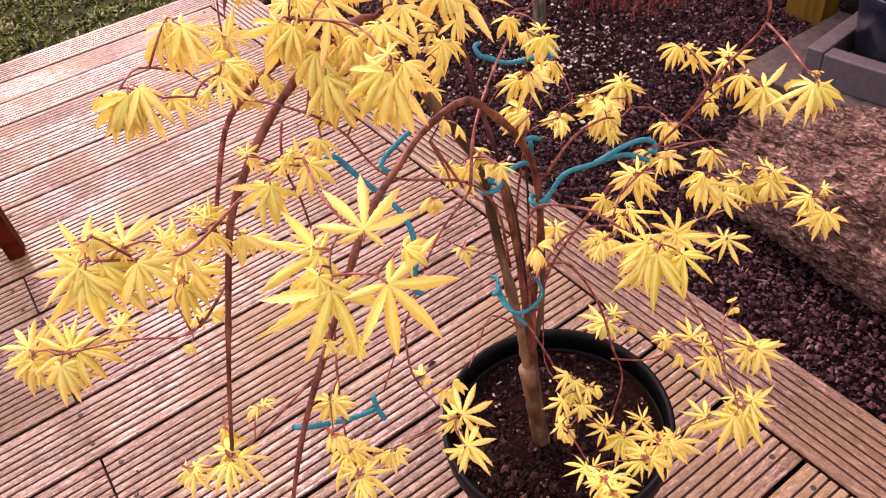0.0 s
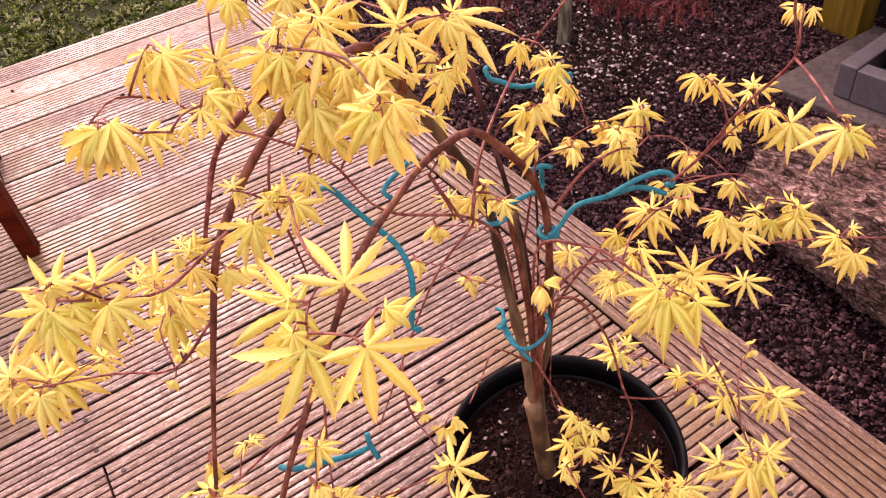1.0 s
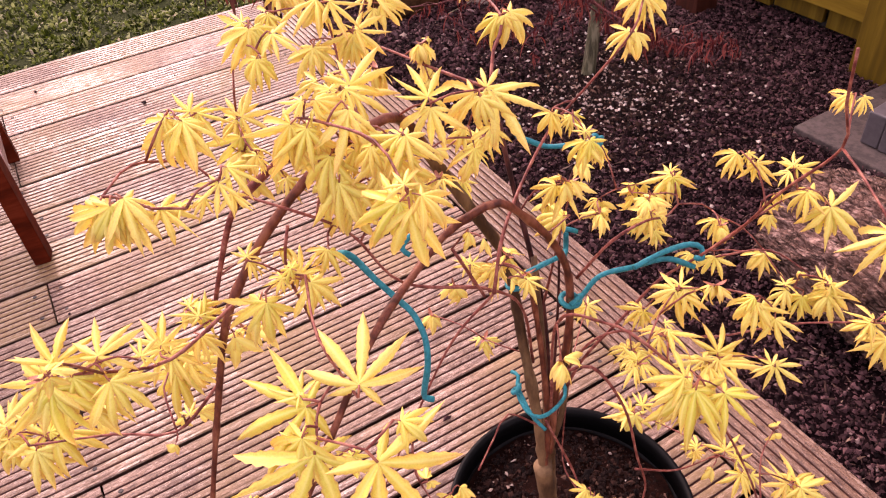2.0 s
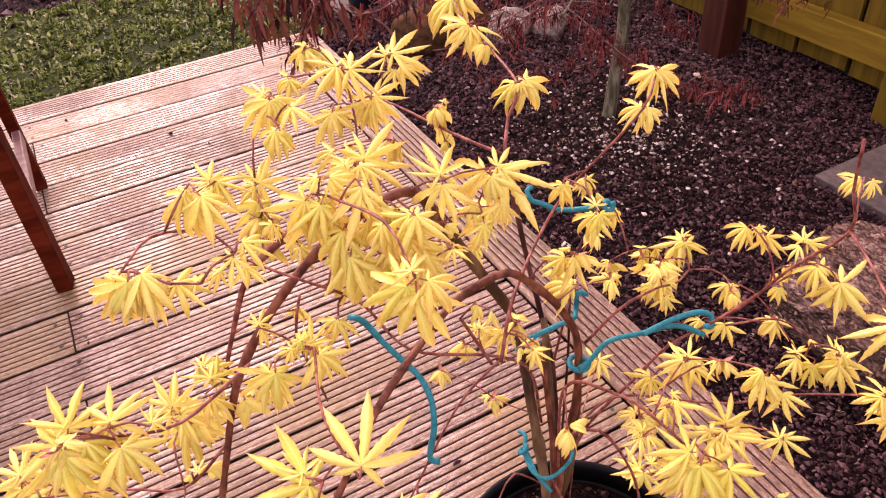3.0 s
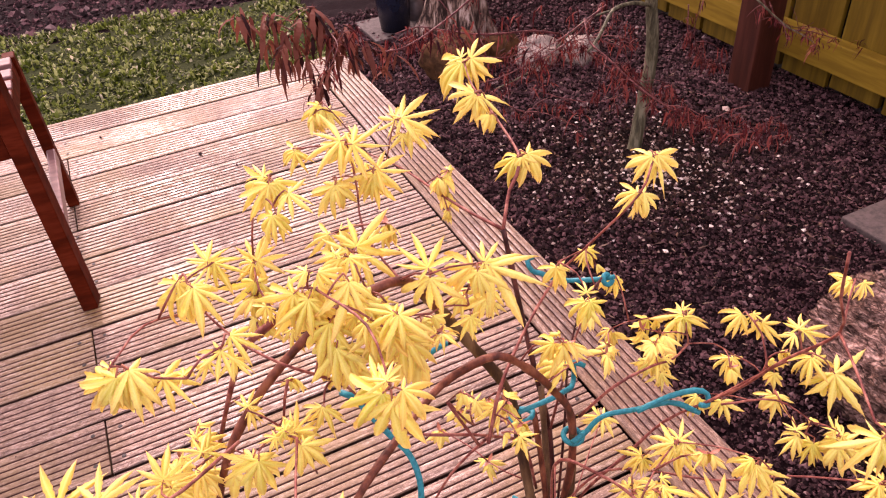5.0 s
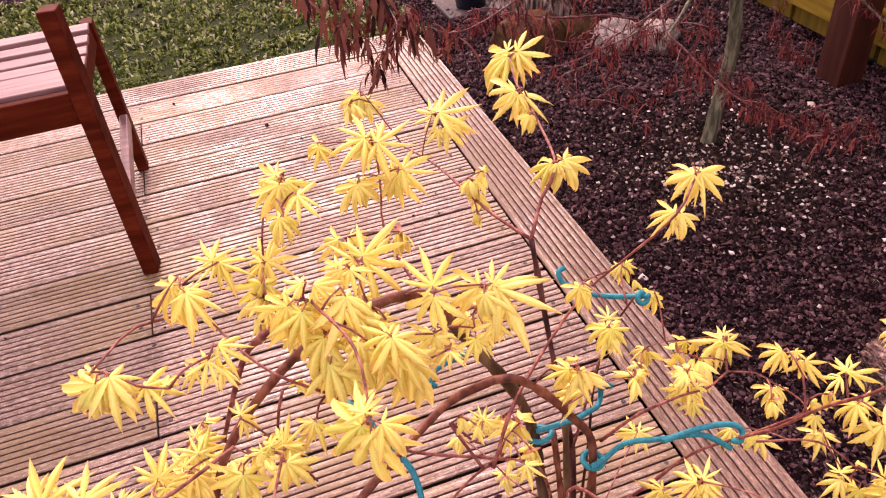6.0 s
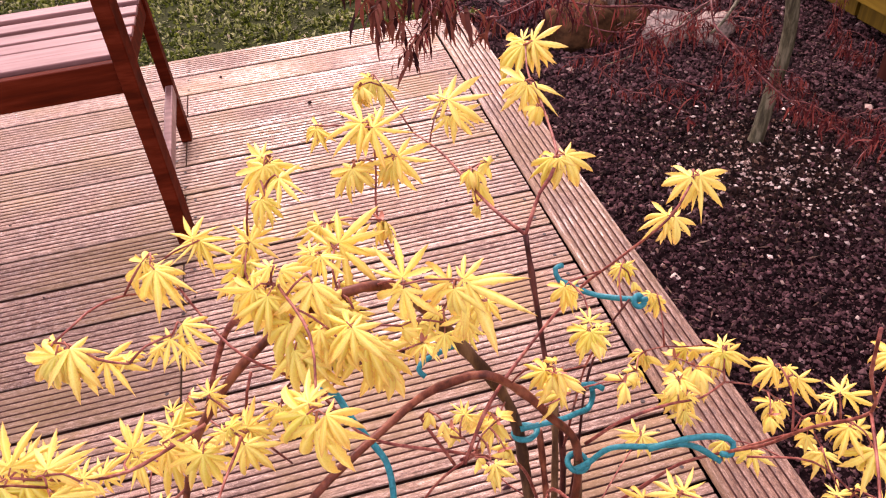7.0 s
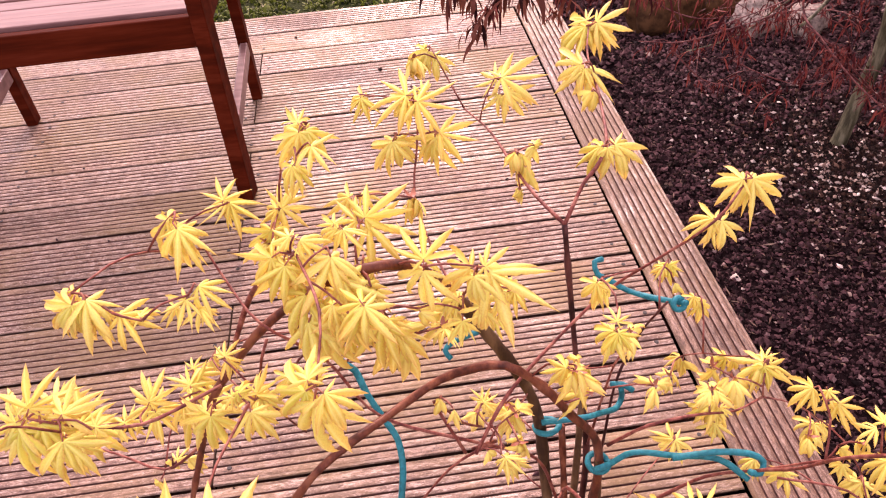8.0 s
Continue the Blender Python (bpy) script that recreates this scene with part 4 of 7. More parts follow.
def pot_soil():
    bm = bmesh.new()
    rr, sides, prev = 14, 40, None
    centre = bm.verts.new((0, 0, 0.246))
    for i in range(1, rr + 1):
        ring = []
        for k in range(sides):
            a, r = 2 * math.pi * k / sides, 0.1338 * i / rr
            x, yv = r * math.cos(a), r * math.sin(a)
            h = 0.236 + 0.014 * math.exp(-((x + 0.03) ** 2 + yv ** 2) / 0.002) + 0.008 * noise.noise(Vector((x * 25, yv * 25, 0))) + 0.004 * noise.noise(Vector((x * 80, yv * 80, 5)))
            ring.append(bm.verts.new((x, yv, h)))
        for k in range(sides):
            if prev:
                bm.faces.new((prev[k], prev[(k + 1) % sides], ring[(k + 1) % sides], ring[k]))
            else:
                bm.faces.new((centre, ring[(k + 1) % sides], ring[k]))
        prev = ring
    bmesh.ops.recalc_face_normals(bm, faces=bm.faces)
    s = part("potting_soil", bm, M_POTSOIL, smooth=True)
    s.location = POT
    tagged(s, "dark reddish potting compost filling a black pot", "soil", kind="stuff")
    n = 5200
    a, r = rng.uniform(0, 2 * np.pi, n), 0.128 * np.sqrt(rng.uniform(0, 1, n))
    x, yv = r * np.cos(a), r * np.sin(a)
    z = 0.236 + 0.014 * np.exp(-((x + 0.03) ** 2 + yv ** 2) / 0.002) + 0.002
    size = rng.gamma(2.0, 0.0007, n) + 0.0007
    scatter_pieces("compost_crumbs", np.column_stack([x + POT.x, yv + POT.y, z]), size, M_POTCLOD, "loose reddish compost crumbs in a pot", "soil", rng)
    n = 45
    a, r = rng.uniform(0, 2 * np.pi, n), 0.125 * np.sqrt(rng.uniform(0, 1, n))
    x, yv = r * np.cos(a), r * np.sin(a)
    scatter_pieces("pot_grit", np.column_stack([x + POT.x, yv + POT.y, np.full(n, 0.241)]), rng.gamma(2, 0.0007, n) + 0.0008, M_PERLITE, "a few pale grit grains on dark compost", "grit", rng)


pot_soil()

BASE = Vector((0.345, 0.418, 0.225))
shrub = thing("golden_maple", tuple(BASE), "potted golden-leaved maple with tied arching red-brown stems", "shrub")
samples, owners = [], []


def limb(name, r0, r1, pts, mat=None, keep=True, sides=9):
    path = smooth_path(pts, 0.010)
    bm = bmesh.new()
    tube(bm, [p - BASE for p in path], r0, r1, sides, 0.12 if r0 > 0.009 else 0.24, 0.05 if r0 > 0.009 else 0.16)
    ob = part(name, bm, mat or (M_BRANCH if r0 > 0.003 else M_TWIG), shrub, smooth=True)
    if keep:
        samples.extend(path[2:])
        owners.extend([ob] * len(path[2:]))
    return ob


limb("trunk", 0.0112, 0.0092, [(0.348, 0.420, 0.205), (0.345, 0.418, 0.235), (0.334, 0.410, 0.30), (0.322, 0.403, 0.38), (0.314, 0.400, 0.43)], M_STEM, False, 16)
limb("stem", 0.0054, 0.0042, [(0.345, 0.424, 0.21), (0.347, 0.424, 0.29), (0.335, 0.412, 0.38), (0.328, 0.408, 0.45)], M_STEM, False, 12)
limb("stem", 0.0052, 0.0040, [(0.318, 0.402, 0.41), (0.314, 0.410, 0.50), (0.308, 0.425, 0.60), (0.303, 0.431, 0.665), (0.295, 0.434, 0.703), (0.284, 0.439, 0.728), (0.263, 0.440, 0.771), (0.247, 0.440, 0.803), (0.232, 0.430, 0.833)], M_STEM, True, 12)
limb("stem", 0.0034, 0.0028, [(0.324, 0.404, 0.41), (0.330, 0.418, 0.50), (0.337, 0.436, 0.58), (0.344, 0.458, 0.652)], M_STEM, True, 10)
limb("stem", 0.0030, 0.0025, [(0.316, 0.400, 0.41), (0.322, 0.405, 0.50), (0.322, 0.415, 0.58), (0.320, 0.430, 0.66)], M_BRANCH, True, 10)
limb("stem", 0.0032, 0.0026, [(0.326, 0.410, 0.42), (0.340, 0.405, 0.50), (0.347, 0.408, 0.58), (0.342, 0.405, 0.648)], M_STEM, True, 10)
limb("branch", 0.0040, 0.0017, [(0.325, 0.405, 0.440), (0.335, 0.410, 0.520), (0.344, 0.407, 0.598), (0.339, 0.404, 0.671), (0.313, 0.391, 0.729), (0.294, 0.395, 0.758), (0.270, 0.395, 0.784), (0.250, 0.399, 0.780), (0.230, 0.402, 0.770), (0.202, 0.390, 0.763), (0.154, 0.355, 0.764), (0.118, 0.348, 0.715), (0.067, 0.333, 0.649), (0.035, 0.318, 0.600), (0.015, 0.305, 0.560)])
limb("branch", 0.0040, 0.0014, [(0.263, 0.440, 0.771), (0.247, 0.440, 0.803), (0.226, 0.424, 0.845), (0.205, 0.409, 0.866), (0.178, 0.410, 0.860), (0.152, 0.420, 0.837), (0.127, 0.421, 0.816), (0.105, 0.428, 0.785), (0.083, 0.421, 0.758), (0.061, 0.415, 0.704), (0.041, 0.408, 0.652), (0.026, 0.402, 0.611), (0.011, 0.393, 0.570)])
limb("branch", 0.0028, 0.0014, [(0.150, 0.430, 0.850), (0.153, 0.452, 0.837), (0.129, 0.453, 0.825), (0.113, 0.467, 0.799), (0.094, 0.467, 0.759), (0.080, 0.469, 0.723)])
limb("branch", 0.00140, 0.00072, [(0.320, 0.425, 0.560), (0.295, 0.405, 0.660), (0.250, 0.381, 0.727), (0.191, 0.387, 0.761), (0.165, 0.395, 0.810), (0.133, 0.404, 0.838), (0.113, 0.437, 0.839), (0.100, 0.457, 0.854), (0.090, 0.471, 0.865)])
limb("branch", 0.0028, 0.0022, [(0.335, 0.415, 0.460), (0.350, 0.450, 0.580), (0.342, 0.462, 0.660), (0.339, 0.478, 0.710), (0.333, 0.500, 0.800)], M_DARKSTEM)
limb("branch", 0.00144, 0.0008, [(0.333, 0.500, 0.800), (0.353, 0.525, 0.816), (0.372, 0.540, 0.831), (0.385, 0.602, 0.836), (0.391, 0.660, 0.843), (0.403, 0.702, 0.849)])
limb("branch", 0.00144, 0.0008, [(0.333, 0.500, 0.800), (0.321, 0.532, 0.801), (0.314, 0.570, 0.798), (0.305, 0.645, 0.790), (0.290, 0.696, 0.785)])
limb("branch", 0.00145, 0.00088, [(0.338, 0.420, 0.460), (0.358, 0.440, 0.600), (0.367, 0.452, 0.672), (0.385, 0.465, 0.710), (0.398, 0.455, 0.755)], M_DARKSTEM)
limb("branch", 0.00144, 0.00072, [(0.246, 0.368, 0.735), (0.272, 0.395, 0.755), (0.315, 0.430, 0.765), (0.352, 0.447, 0.785), (0.375, 0.437, 0.815), (0.401, 0.424, 0.853), (0.425, 0.441, 0.866)])
limb("branch", 0.00140, 0.0008, [(0.348, 0.405, 0.665), (0.368, 0.390, 0.705), (0.405, 0.393, 0.705), (0.440, 0.405, 0.685), (0.470, 0.420, 0.675)])
limb("branch", 0.00150, 0.00088, [(0.330, 0.405, 0.500), (0.350, 0.395, 0.570), (0.385, 0.385, 0.615), (0.415, 0.380, 0.645), (0.442, 0.366, 0.668), (0.447, 0.340, 0.710), (0.445, 0.312, 0.765), (0.450, 0.284, 0.813), (0.436, 0.282, 0.850), (0.427, 0.280, 0.888)])
limb("branch", 0.00094, 0.00072, [(0.450, 0.284, 0.813), (0.432, 0.257, 0.815), (0.410, 0.225, 0.815)])
limb("branch", 0.00094, 0.00072, [(0.442, 0.366, 0.668), (0.465, 0.340, 0.715), (0.484, 0.325, 0.740)])
limb("branch", 0.00094, 0.00072, [(0.455, 0.360, 0.665), (0.500, 0.345, 0.660), (0.525, 0.320, 0.640)])
limb("branch", 0.00150, 0.0008, [(0.322, 0.400, 0.520), (0.308, 0.378, 0.660), (0.318, 0.338, 0.690), (0.332, 0.308, 0.685), (0.360, 0.270, 0.640), (0.385, 0.240, 0.570), (0.395, 0.215, 0.510)])
limb("branch", 0.00119, 0.00072, [(0.325, 0.400, 0.550), (0.367, 0.384, 0.606), (0.450, 0.342, 0.588), (0.495, 0.308, 0.606), (0.545, 0.265, 0.615), (0.575, 0.230, 0.620)])
limb("branch", 0.00153, 0.0008, [(0.318, 0.395, 0.570), (0.345, 0.376, 0.585), (0.368, 0.355, 0.535), (0.372, 0.335, 0.480), (0.385, 0.330, 0.420), (0.360, 0.320, 0.380)])
limb("branch", 0.00128, 0.00072, [(0.318, 0.402, 0.500), (0.330, 0.370, 0.440), (0.315, 0.330, 0.430), (0.300, 0.300, 0.470)])
limb("branch", 0.0011, 0.00072, [(0.372, 0.335, 0.460), (0.420, 0.325, 0.430), (0.470, 0.320, 0.420)])
limb("branch", 0.00119, 0.00072, [(0.240, 0.370, 0.735), (0.224, 0.380, 0.778), (0.241, 0.391, 0.738), (0.256, 0.409, 0.704)])
limb("branch", 0.00119, 0.00072, [(0.068, 0.416, 0.720), (0.030, 0.425, 0.684), (-0.005, 0.439, 0.692), (-0.054, 0.457, 0.697)])
limb("branch", 0.00128, 0.00072, [(0.095, 0.413, 0.780), (0.047, 0.398, 0.772), (0.018, 0.388, 0.791), (-0.004, 0.386, 0.806)])
limb("branch", 0.00119, 0.00072, [(0.245, 0.372, 0.735), (0.264, 0.399, 0.699), (0.231, 0.408, 0.659), (0.189, 0.412, 0.581), (0.156, 0.413, 0.518)])
limb("branch", 0.0011, 0.00072, [(0.189, 0.412, 0.581), (0.179, 0.394, 0.543), (0.186, 0.371, 0.510)])
limb("branch", 0.0011, 0.00072, [(0.116, 0.365, 0.689), (0.095, 0.341, 0.639), (0.079, 0.312, 0.602)])
limb("branch", 0.0011, 0.00072, [(0.087, 0.364, 0.642), (0.054, 0.379, 0.608), (0.027, 0.394, 0.577)])
limb("branch", 0.00094, 0.00072, [(0.133, 0.404, 0.825), (0.124, 0.399, 0.800), (0.128, 0.397, 0.771), (0.136, 0.417, 0.715)])
limb("branch", 0.00128, 0.00072, [(0.350, 0.450, 0.600), (0.352, 0.424, 0.732), (0.368, 0.431, 0.750)])
limb("branch", 0.00094, 0.00072, [(0.249, 0.442, 0.800), (0.238, 0.495, 0.797), (0.231, 0.540, 0.812), (0.236, 0.557, 0.835), (0.240, 0.573, 0.853), (0.238, 0.573, 0.870)])
limb("branch", 0.00085, 0.00072, [(0.330, 0.415, 0.470), (0.346, 0.409, 0.516), (0.333, 0.393, 0.433), (0.320, 0.347, 0.442)])
limb("branch", 0.00094, 0.00072, [(0.310, 0.400, 0.500), (0.279, 0.406, 0.535), (0.260, 0.401, 0.520), (0.232, 0.383, 0.517)])


def leaf_mesh(seed, habit):
    """A palmate leaf along +y with seven narrow toothed lobes, a folded midrib and a red stalk."""
    r = random.Random(seed)
    bm = bmesh.new()
    uv = bm.loops.layers.uv.new("UVMap")
    cone, bend, wide, fold, stalk = {"umb": (0.26, 1.15, 0.090, 0.95, 0.15), "star": (0.05, 0.66, 0.092, 0.80, 0.14), "bud": (0.60, 1.20, 0.140, 0.60, 0.12)}[habit]
    angles = (0, 40, -40, 80, -80, 120, -120) if habit == "star" else (0, 33, -33, 66, -66, 104, -104)
    lens = (1.0, 0.94, 0.94, 0.78, 0.78, 0.46, 0.46)
    if habit == "bud":
        angles, lens = (0, 26, -26, 52, -52), (1.0, 0.9, 0.9, 0.7, 0.7)
    for k, (deg, ln) in enumerate(zip(angles, lens)):
        a = radians(deg + r.uniform(-7, 7))
        ln *= r.uniform(0.86, 1.08)
        phi, kap = cone + r.uniform(-0.12, 0.15), bend * r.uniform(0.3, 1.7)
        sway = r.uniform(-0.9, 0.9)
        twist = r.uniform(-1.3, 1.3)
        out = Vector((math.sin(a), math.cos(a), 0))
        side = Vector((math.cos(a), -math.sin(a), 0))
        n, c = 15, Vector((0, stalk, 0.0015 * (k % 3)))
        rows = []
        for i in range(n + 1):
            t = i / n
            if i:
                f = phi + kap * (t - 0.5 / n) ** 1.3
                c = c + (out * math.cos(f) + side * sway * 0.35 * t - Vector((0, 0, 1)) * math.sin(f)) * (ln * 0.98 / n)
            w = wide * (0.35 + 0.65 * ln) * (0.16 + 0.84 * math.sin(math.pi * min(1.0, t * 0.70 + 0.10)) ** 1.5) * (1 - t ** 5.0) if t > 0.02 else wide * ln * 0.16
            w *= (1.0 if i % 2 else 0.83) * r.uniform(0.90, 1.08)
            up = Vector((0, 0, 1)) * math.cos(phi + kap * t) + out * math.sin(phi + kap * t)
            s = side * math.cos(twist * t) + up * math.sin(twist * t)
            e = up * (w * fold * (-1.0 if k != 3 else 0.5))
            rows.append((bm.verts.new(c - s * w + e), bm.verts.new(c - s * w * 0.55 + e * 0.30), bm.verts.new(c - up * w * 0.06), bm.verts.new(c + s * w * 0.55 + e * 0.30), bm.verts.new(c + s * w + e)))
        for i in range(n):
            for j in range(4):
                fc = bm.faces.new((rows[i][j], rows[i][j + 1], rows[i + 1][j + 1], rows[i + 1][j]))
                fc.smooth = True
                for lp, (ii, jj) in zip(fc.loops, ((i, j), (i, j + 1), (i + 1, j + 1), (i + 1, j))):
                    lp[uv].uv = (ii / n, abs(jj - 2) / 2)
    stem_bm = bmesh.new()
    tube(stem_bm, [Vector((0, stalk * q, 0.05 * math.sin(q * 3.1) * stalk)) for q in (0, 0.33, 0.66, 1.0)], 0.016, 0.013, 5)
    for fc in stem_bm.faces:
        fc.smooth = True
    both = []
    for name, b, mat in (("leaf", bm, M_LEAF), ("leaf_stalk", stem_bm, M_PETIOLE)):
        mesh = bpy.data.meshes.new(name)
        b.to_mesh(mesh)
        b.free()
        mesh.materials.append(mat)
        both.append(mesh)
    return both


LEAVES = {h: [leaf_mesh(i * 11 + len(h) + ord(h[0]), h) for i in range(10)] for h in ("umb", "star", "bud")}
lr = random.Random(21)


young = []


def put_leaf(at, axis, face, length, habit):
    y = Vector(axis).normalized()
    z = Vector(face)
    z = (z - y * z.dot(y)).normalized()
    x = y.cross(z)
    m = Matrix.Translation(Vector(at) - BASE) @ Matrix((x, y, z)).transposed().to_4x4() @ Matrix.Diagonal((length, length, length, 1))
    blade, stalk = lr.choice(LEAVES[habit])
    if habit == "bud" or length < 0.020:
        young.append((blade, stalk, m))
        return
    ob = new("leaf", blade)
    ob.parent = shrub
    ob.matrix_basis = m
    new("leaf_stalk", stalk).parent = ob


def join_young():
    """The small young leaves, too crumpled to tell apart."""
    bm = bmesh.new()
    for mesh, slot, m in [(b, 0, m) for b, s, m in young if b] + [(s, 1, m) for b, s, m in young if s]:
        k, f = len(bm.verts), len(bm.faces)
        bm.from_mesh(mesh)
        bm.verts.ensure_lookup_table()
        bm.faces.ensure_lookup_table()
        for face in bm.faces[f:]:
            face.material_index = slot
        for v in bm.verts[k:]:
            v.co = m @ v.co
    mesh = bpy.data.meshes.new("young_leaves")
    bm.to_mesh(mesh)
    bm.free()
    ob_of("young_leaves", mesh, [M_LEAF, M_PETIOLE], shrub, "small crumpled yellow leaves just opening", "stuff")


def twig_to(at):
    """A thin twig from the nearest stem to a node."""
    at = Vector(at)
    which = min(range(len(samples)), key=lambda i: (samples[i] - at).length + max(0.0, samples[i].z - at.z) * 0.6)
    near, bearer = samples[which], owners[which]
    gap = (near - at).length
    if gap > 0.006:
        mid = (near + at) / 2 + Vector((lr.uniform(-1, 1), lr.uniform(-1, 1), 0.9)) * gap * 0.10
        path = smooth_path([near, mid, at], 0.012)
        bm = bmesh.new()
        tube(bm, [p - BASE for p in path], min(0.0012, 0.0007 + gap * 0.002), 0.0006, 6, 0.2, 0.12)
        part("twig", bm, M_TWIG, bearer, smooth=True)
        samples.extend(path)
        owners.extend([bearer] * len(path))
    return (at - near).normalized() if gap > 0.006 else Vector((0, 0, 1))


def cluster(at, reach, count, habit):
    """Leaves that spread from one bud."""
    way_in = twig_to(at)
    bud_scales(at, 2)
    start = math.atan2(way_in.y, way_in.x) + lr.uniform(-0.5, 0.5)
    for k in range(count):
        a = start + 2 * math.pi * (k + lr.uniform(-0.18, 0.18)) / max(count, 2) * (0.92 if count > 1 else 1)
        rise = lr.uniform(-0.25, 0.45) if habit != "bud" else lr.uniform(-0.9, 0.6)
        axis = Vector((math.cos(a) * math.cos(rise), math.sin(a) * math.cos(rise), math.sin(rise)))
        face = Vector((lr.uniform(-0.25, 0.25), lr.uniform(-0.25, 0.25), 1)) - axis * 0.2
        put_leaf(at, axis, face, reach * lr.uniform(1.20, 1.62), habit)
    if habit == "umb":
        for k in range(2):
            a = lr.uniform(0, 2 * math.pi)
            axis = Vector((math.cos(a), math.sin(a), lr.uniform(-0.3, 0.9))).normalized()
            spot = Vector(at) + Vector((lr.uniform(-1, 1), lr.uniform(-1, 1), lr.uniform(-1.2, 0.4))) * reach * 0.35
            put_leaf(spot, axis, Vector((lr.uniform(-0.4, 0.4), lr.uniform(-0.4, 0.4), 1)), min(0.0255, reach * lr.uniform(0.6, 1.0)), "umb")


def scale_mesh():
    """A small curled bud scale, kept at the foot of new leaves."""
    bm = bmesh.new()
    rows = []
    for i in range(6):
        t = i / 5
        w = 0.22 * math.sin(math.pi * (0.12 + 0.80 * t))
        rows.append((bm.verts.new((-w, t, 0.35 * t * t)), bm.verts.new((0, t, 0.35 * t * t - 0.08)), bm.verts.new((w, t, 0.35 * t * t))))
    for a, b in zip(rows, rows[1:]):
        for j in (0, 1):
            f = bm.faces.new((a[j], a[j + 1], b[j + 1], b[j]))
            f.smooth, f.material_index = True, 1
    bm.loops.layers.uv.new("UVMap")
    mesh = bpy.data.meshes.new("bud_scale")
    bm.to_mesh(mesh)
    bm.free()
    return mesh


SCALE = scale_mesh()


def bud_scales(at, count):
    for k in range(count):
        a, tip = lr.uniform(0, 2 * math.pi), lr.uniform(-0.2, 0.9)
        y = Vector((math.cos(a), math.sin(a), tip)).normalized()
        x = y.cross(Vector((0.1, 0.2, 1))).normalized()
        q = lr.uniform(0.004, 0.0085)
        young.append((None, SCALE, Matrix.Translation(Vector(at) - BASE) @ Matrix((x, y, x.cross(y))).transposed().to_4x4() @ Matrix.Diagonal((q, q, q, 1))))


def lone_leaf(at, axis, face, length, habit="star"):
    y = Vector(axis).normalized()
    foot = Vector(at) - y * length * 0.14
    twig_to(foot)
    put_leaf(foot, axis, face, length * 1.36, habit)
    if habit == "umb" and lr.random() < 0.75:
        side = y.cross(Vector(face)).normalized() * lr.choice((-1, 1))
        put_leaf(foot - Vector((0, 0, 0.004)), y + side * lr.uniform(0.5, 1.1), Vector(face) + side * 0.3, length * lr.uniform(0.75, 1.0), "umb")


# ---- leaves: foot, way of the middle lobe, face, length, habit ----
lone_leaf((0.048, 0.390, 0.888), (-0.70, -0.40, -0.59), (0.07, -0.54, 0.84), 0.028, "umb")
lone_leaf((0.056, 0.389, 0.885), (-0.07, -0.77, -0.64), (0.09, -0.64, 0.77), 0.026, "umb")
lone_leaf((0.053, 0.385, 0.890), (-0.43, -0.62, -0.66), (0.21, -0.57, 0.80), 0.025, "umb")
lone_leaf((0.058, 0.387, 0.890), (0.49, -0.80, -0.34), (0.30, -0.48, 0.83), 0.024, "umb")
lone_leaf((0.051, 0.396, 0.885), (-1.00, -0.06, -0.06), (0.03, -0.43, 0.90), 0.013, "umb")
lone_leaf((0.071, 0.384, 0.879), (0.94, -0.29, -0.18), (0.10, -0.29, 0.95), 0.020, "umb")
lone_leaf((0.082, 0.382, 0.876), (-0.46, 0.86, 0.20), (0.14, -0.39, 0.91), 0.014, "umb")
lone_leaf((0.103, 0.393, 0.875), (-0.54, -0.62, -0.56), (0.11, -0.43, 0.89), 0.014)
lone_leaf((0.109, 0.398, 0.879), (0.66, -0.75, -0.07), (-0.31, -0.29, 0.90), 0.017, "umb")
lone_leaf((0.095, 0.397, 0.867), (-0.92, -0.32, -0.21), (0.11, -0.28, 0.95), 0.011, "umb")
lone_leaf((0.107, 0.395, 0.866), (0.38, -0.89, -0.23), (0.19, -0.51, 0.84), 0.013, "umb")
lone_leaf((0.094, 0.438, 0.895), (-0.78, -0.32, -0.53), (-0.06, -0.31, 0.95), 0.027, "umb")
lone_leaf((0.096, 0.434, 0.889), (-0.40, -0.63, -0.66), (-0.22, -0.63, 0.75), 0.026, "umb")
lone_leaf((0.099, 0.427, 0.896), (0.49, -0.80, -0.34), (0.23, -0.53, 0.82), 0.023, "umb")
lone_leaf((0.094, 0.436, 0.895), (-0.33, 0.94, 0.11), (-0.13, -0.52, 0.85), 0.009, "umb")
lone_leaf((0.099, 0.430, 0.896), (0.31, -0.89, -0.33), (-0.11, -0.48, 0.87), 0.014, "umb")
lone_leaf((0.112, 0.482, 0.869), (0.28, 0.74, 0.61), (0.20, -0.44, 0.88), 0.016)
lone_leaf((0.114, 0.485, 0.866), (-0.99, 0.12, -0.05), (0.18, -0.27, 0.94), 0.018)
lone_leaf((0.115, 0.482, 0.868), (0.71, -0.71, -0.03), (-0.25, -0.34, 0.91), 0.019, "umb")
lone_leaf((0.142, 0.501, 0.846), (0.53, 0.60, 0.60), (0.16, -0.48, 0.86), 0.017)
lone_leaf((0.141, 0.497, 0.847), (-0.99, 0.12, 0.02), (-0.25, -0.35, 0.90), 0.017, "umb")
lone_leaf((0.142, 0.496, 0.848), (0.99, -0.11, 0.10), (-0.17, -0.66, 0.74), 0.020)
lone_leaf((0.137, 0.481, 0.845), (-0.38, -0.64, -0.67), (0.18, -0.64, 0.75), 0.026, "umb")
lone_leaf((0.132, 0.465, 0.825), (0.33, -0.85, -0.41), (-0.10, -0.61, 0.79), 0.019, "bud")
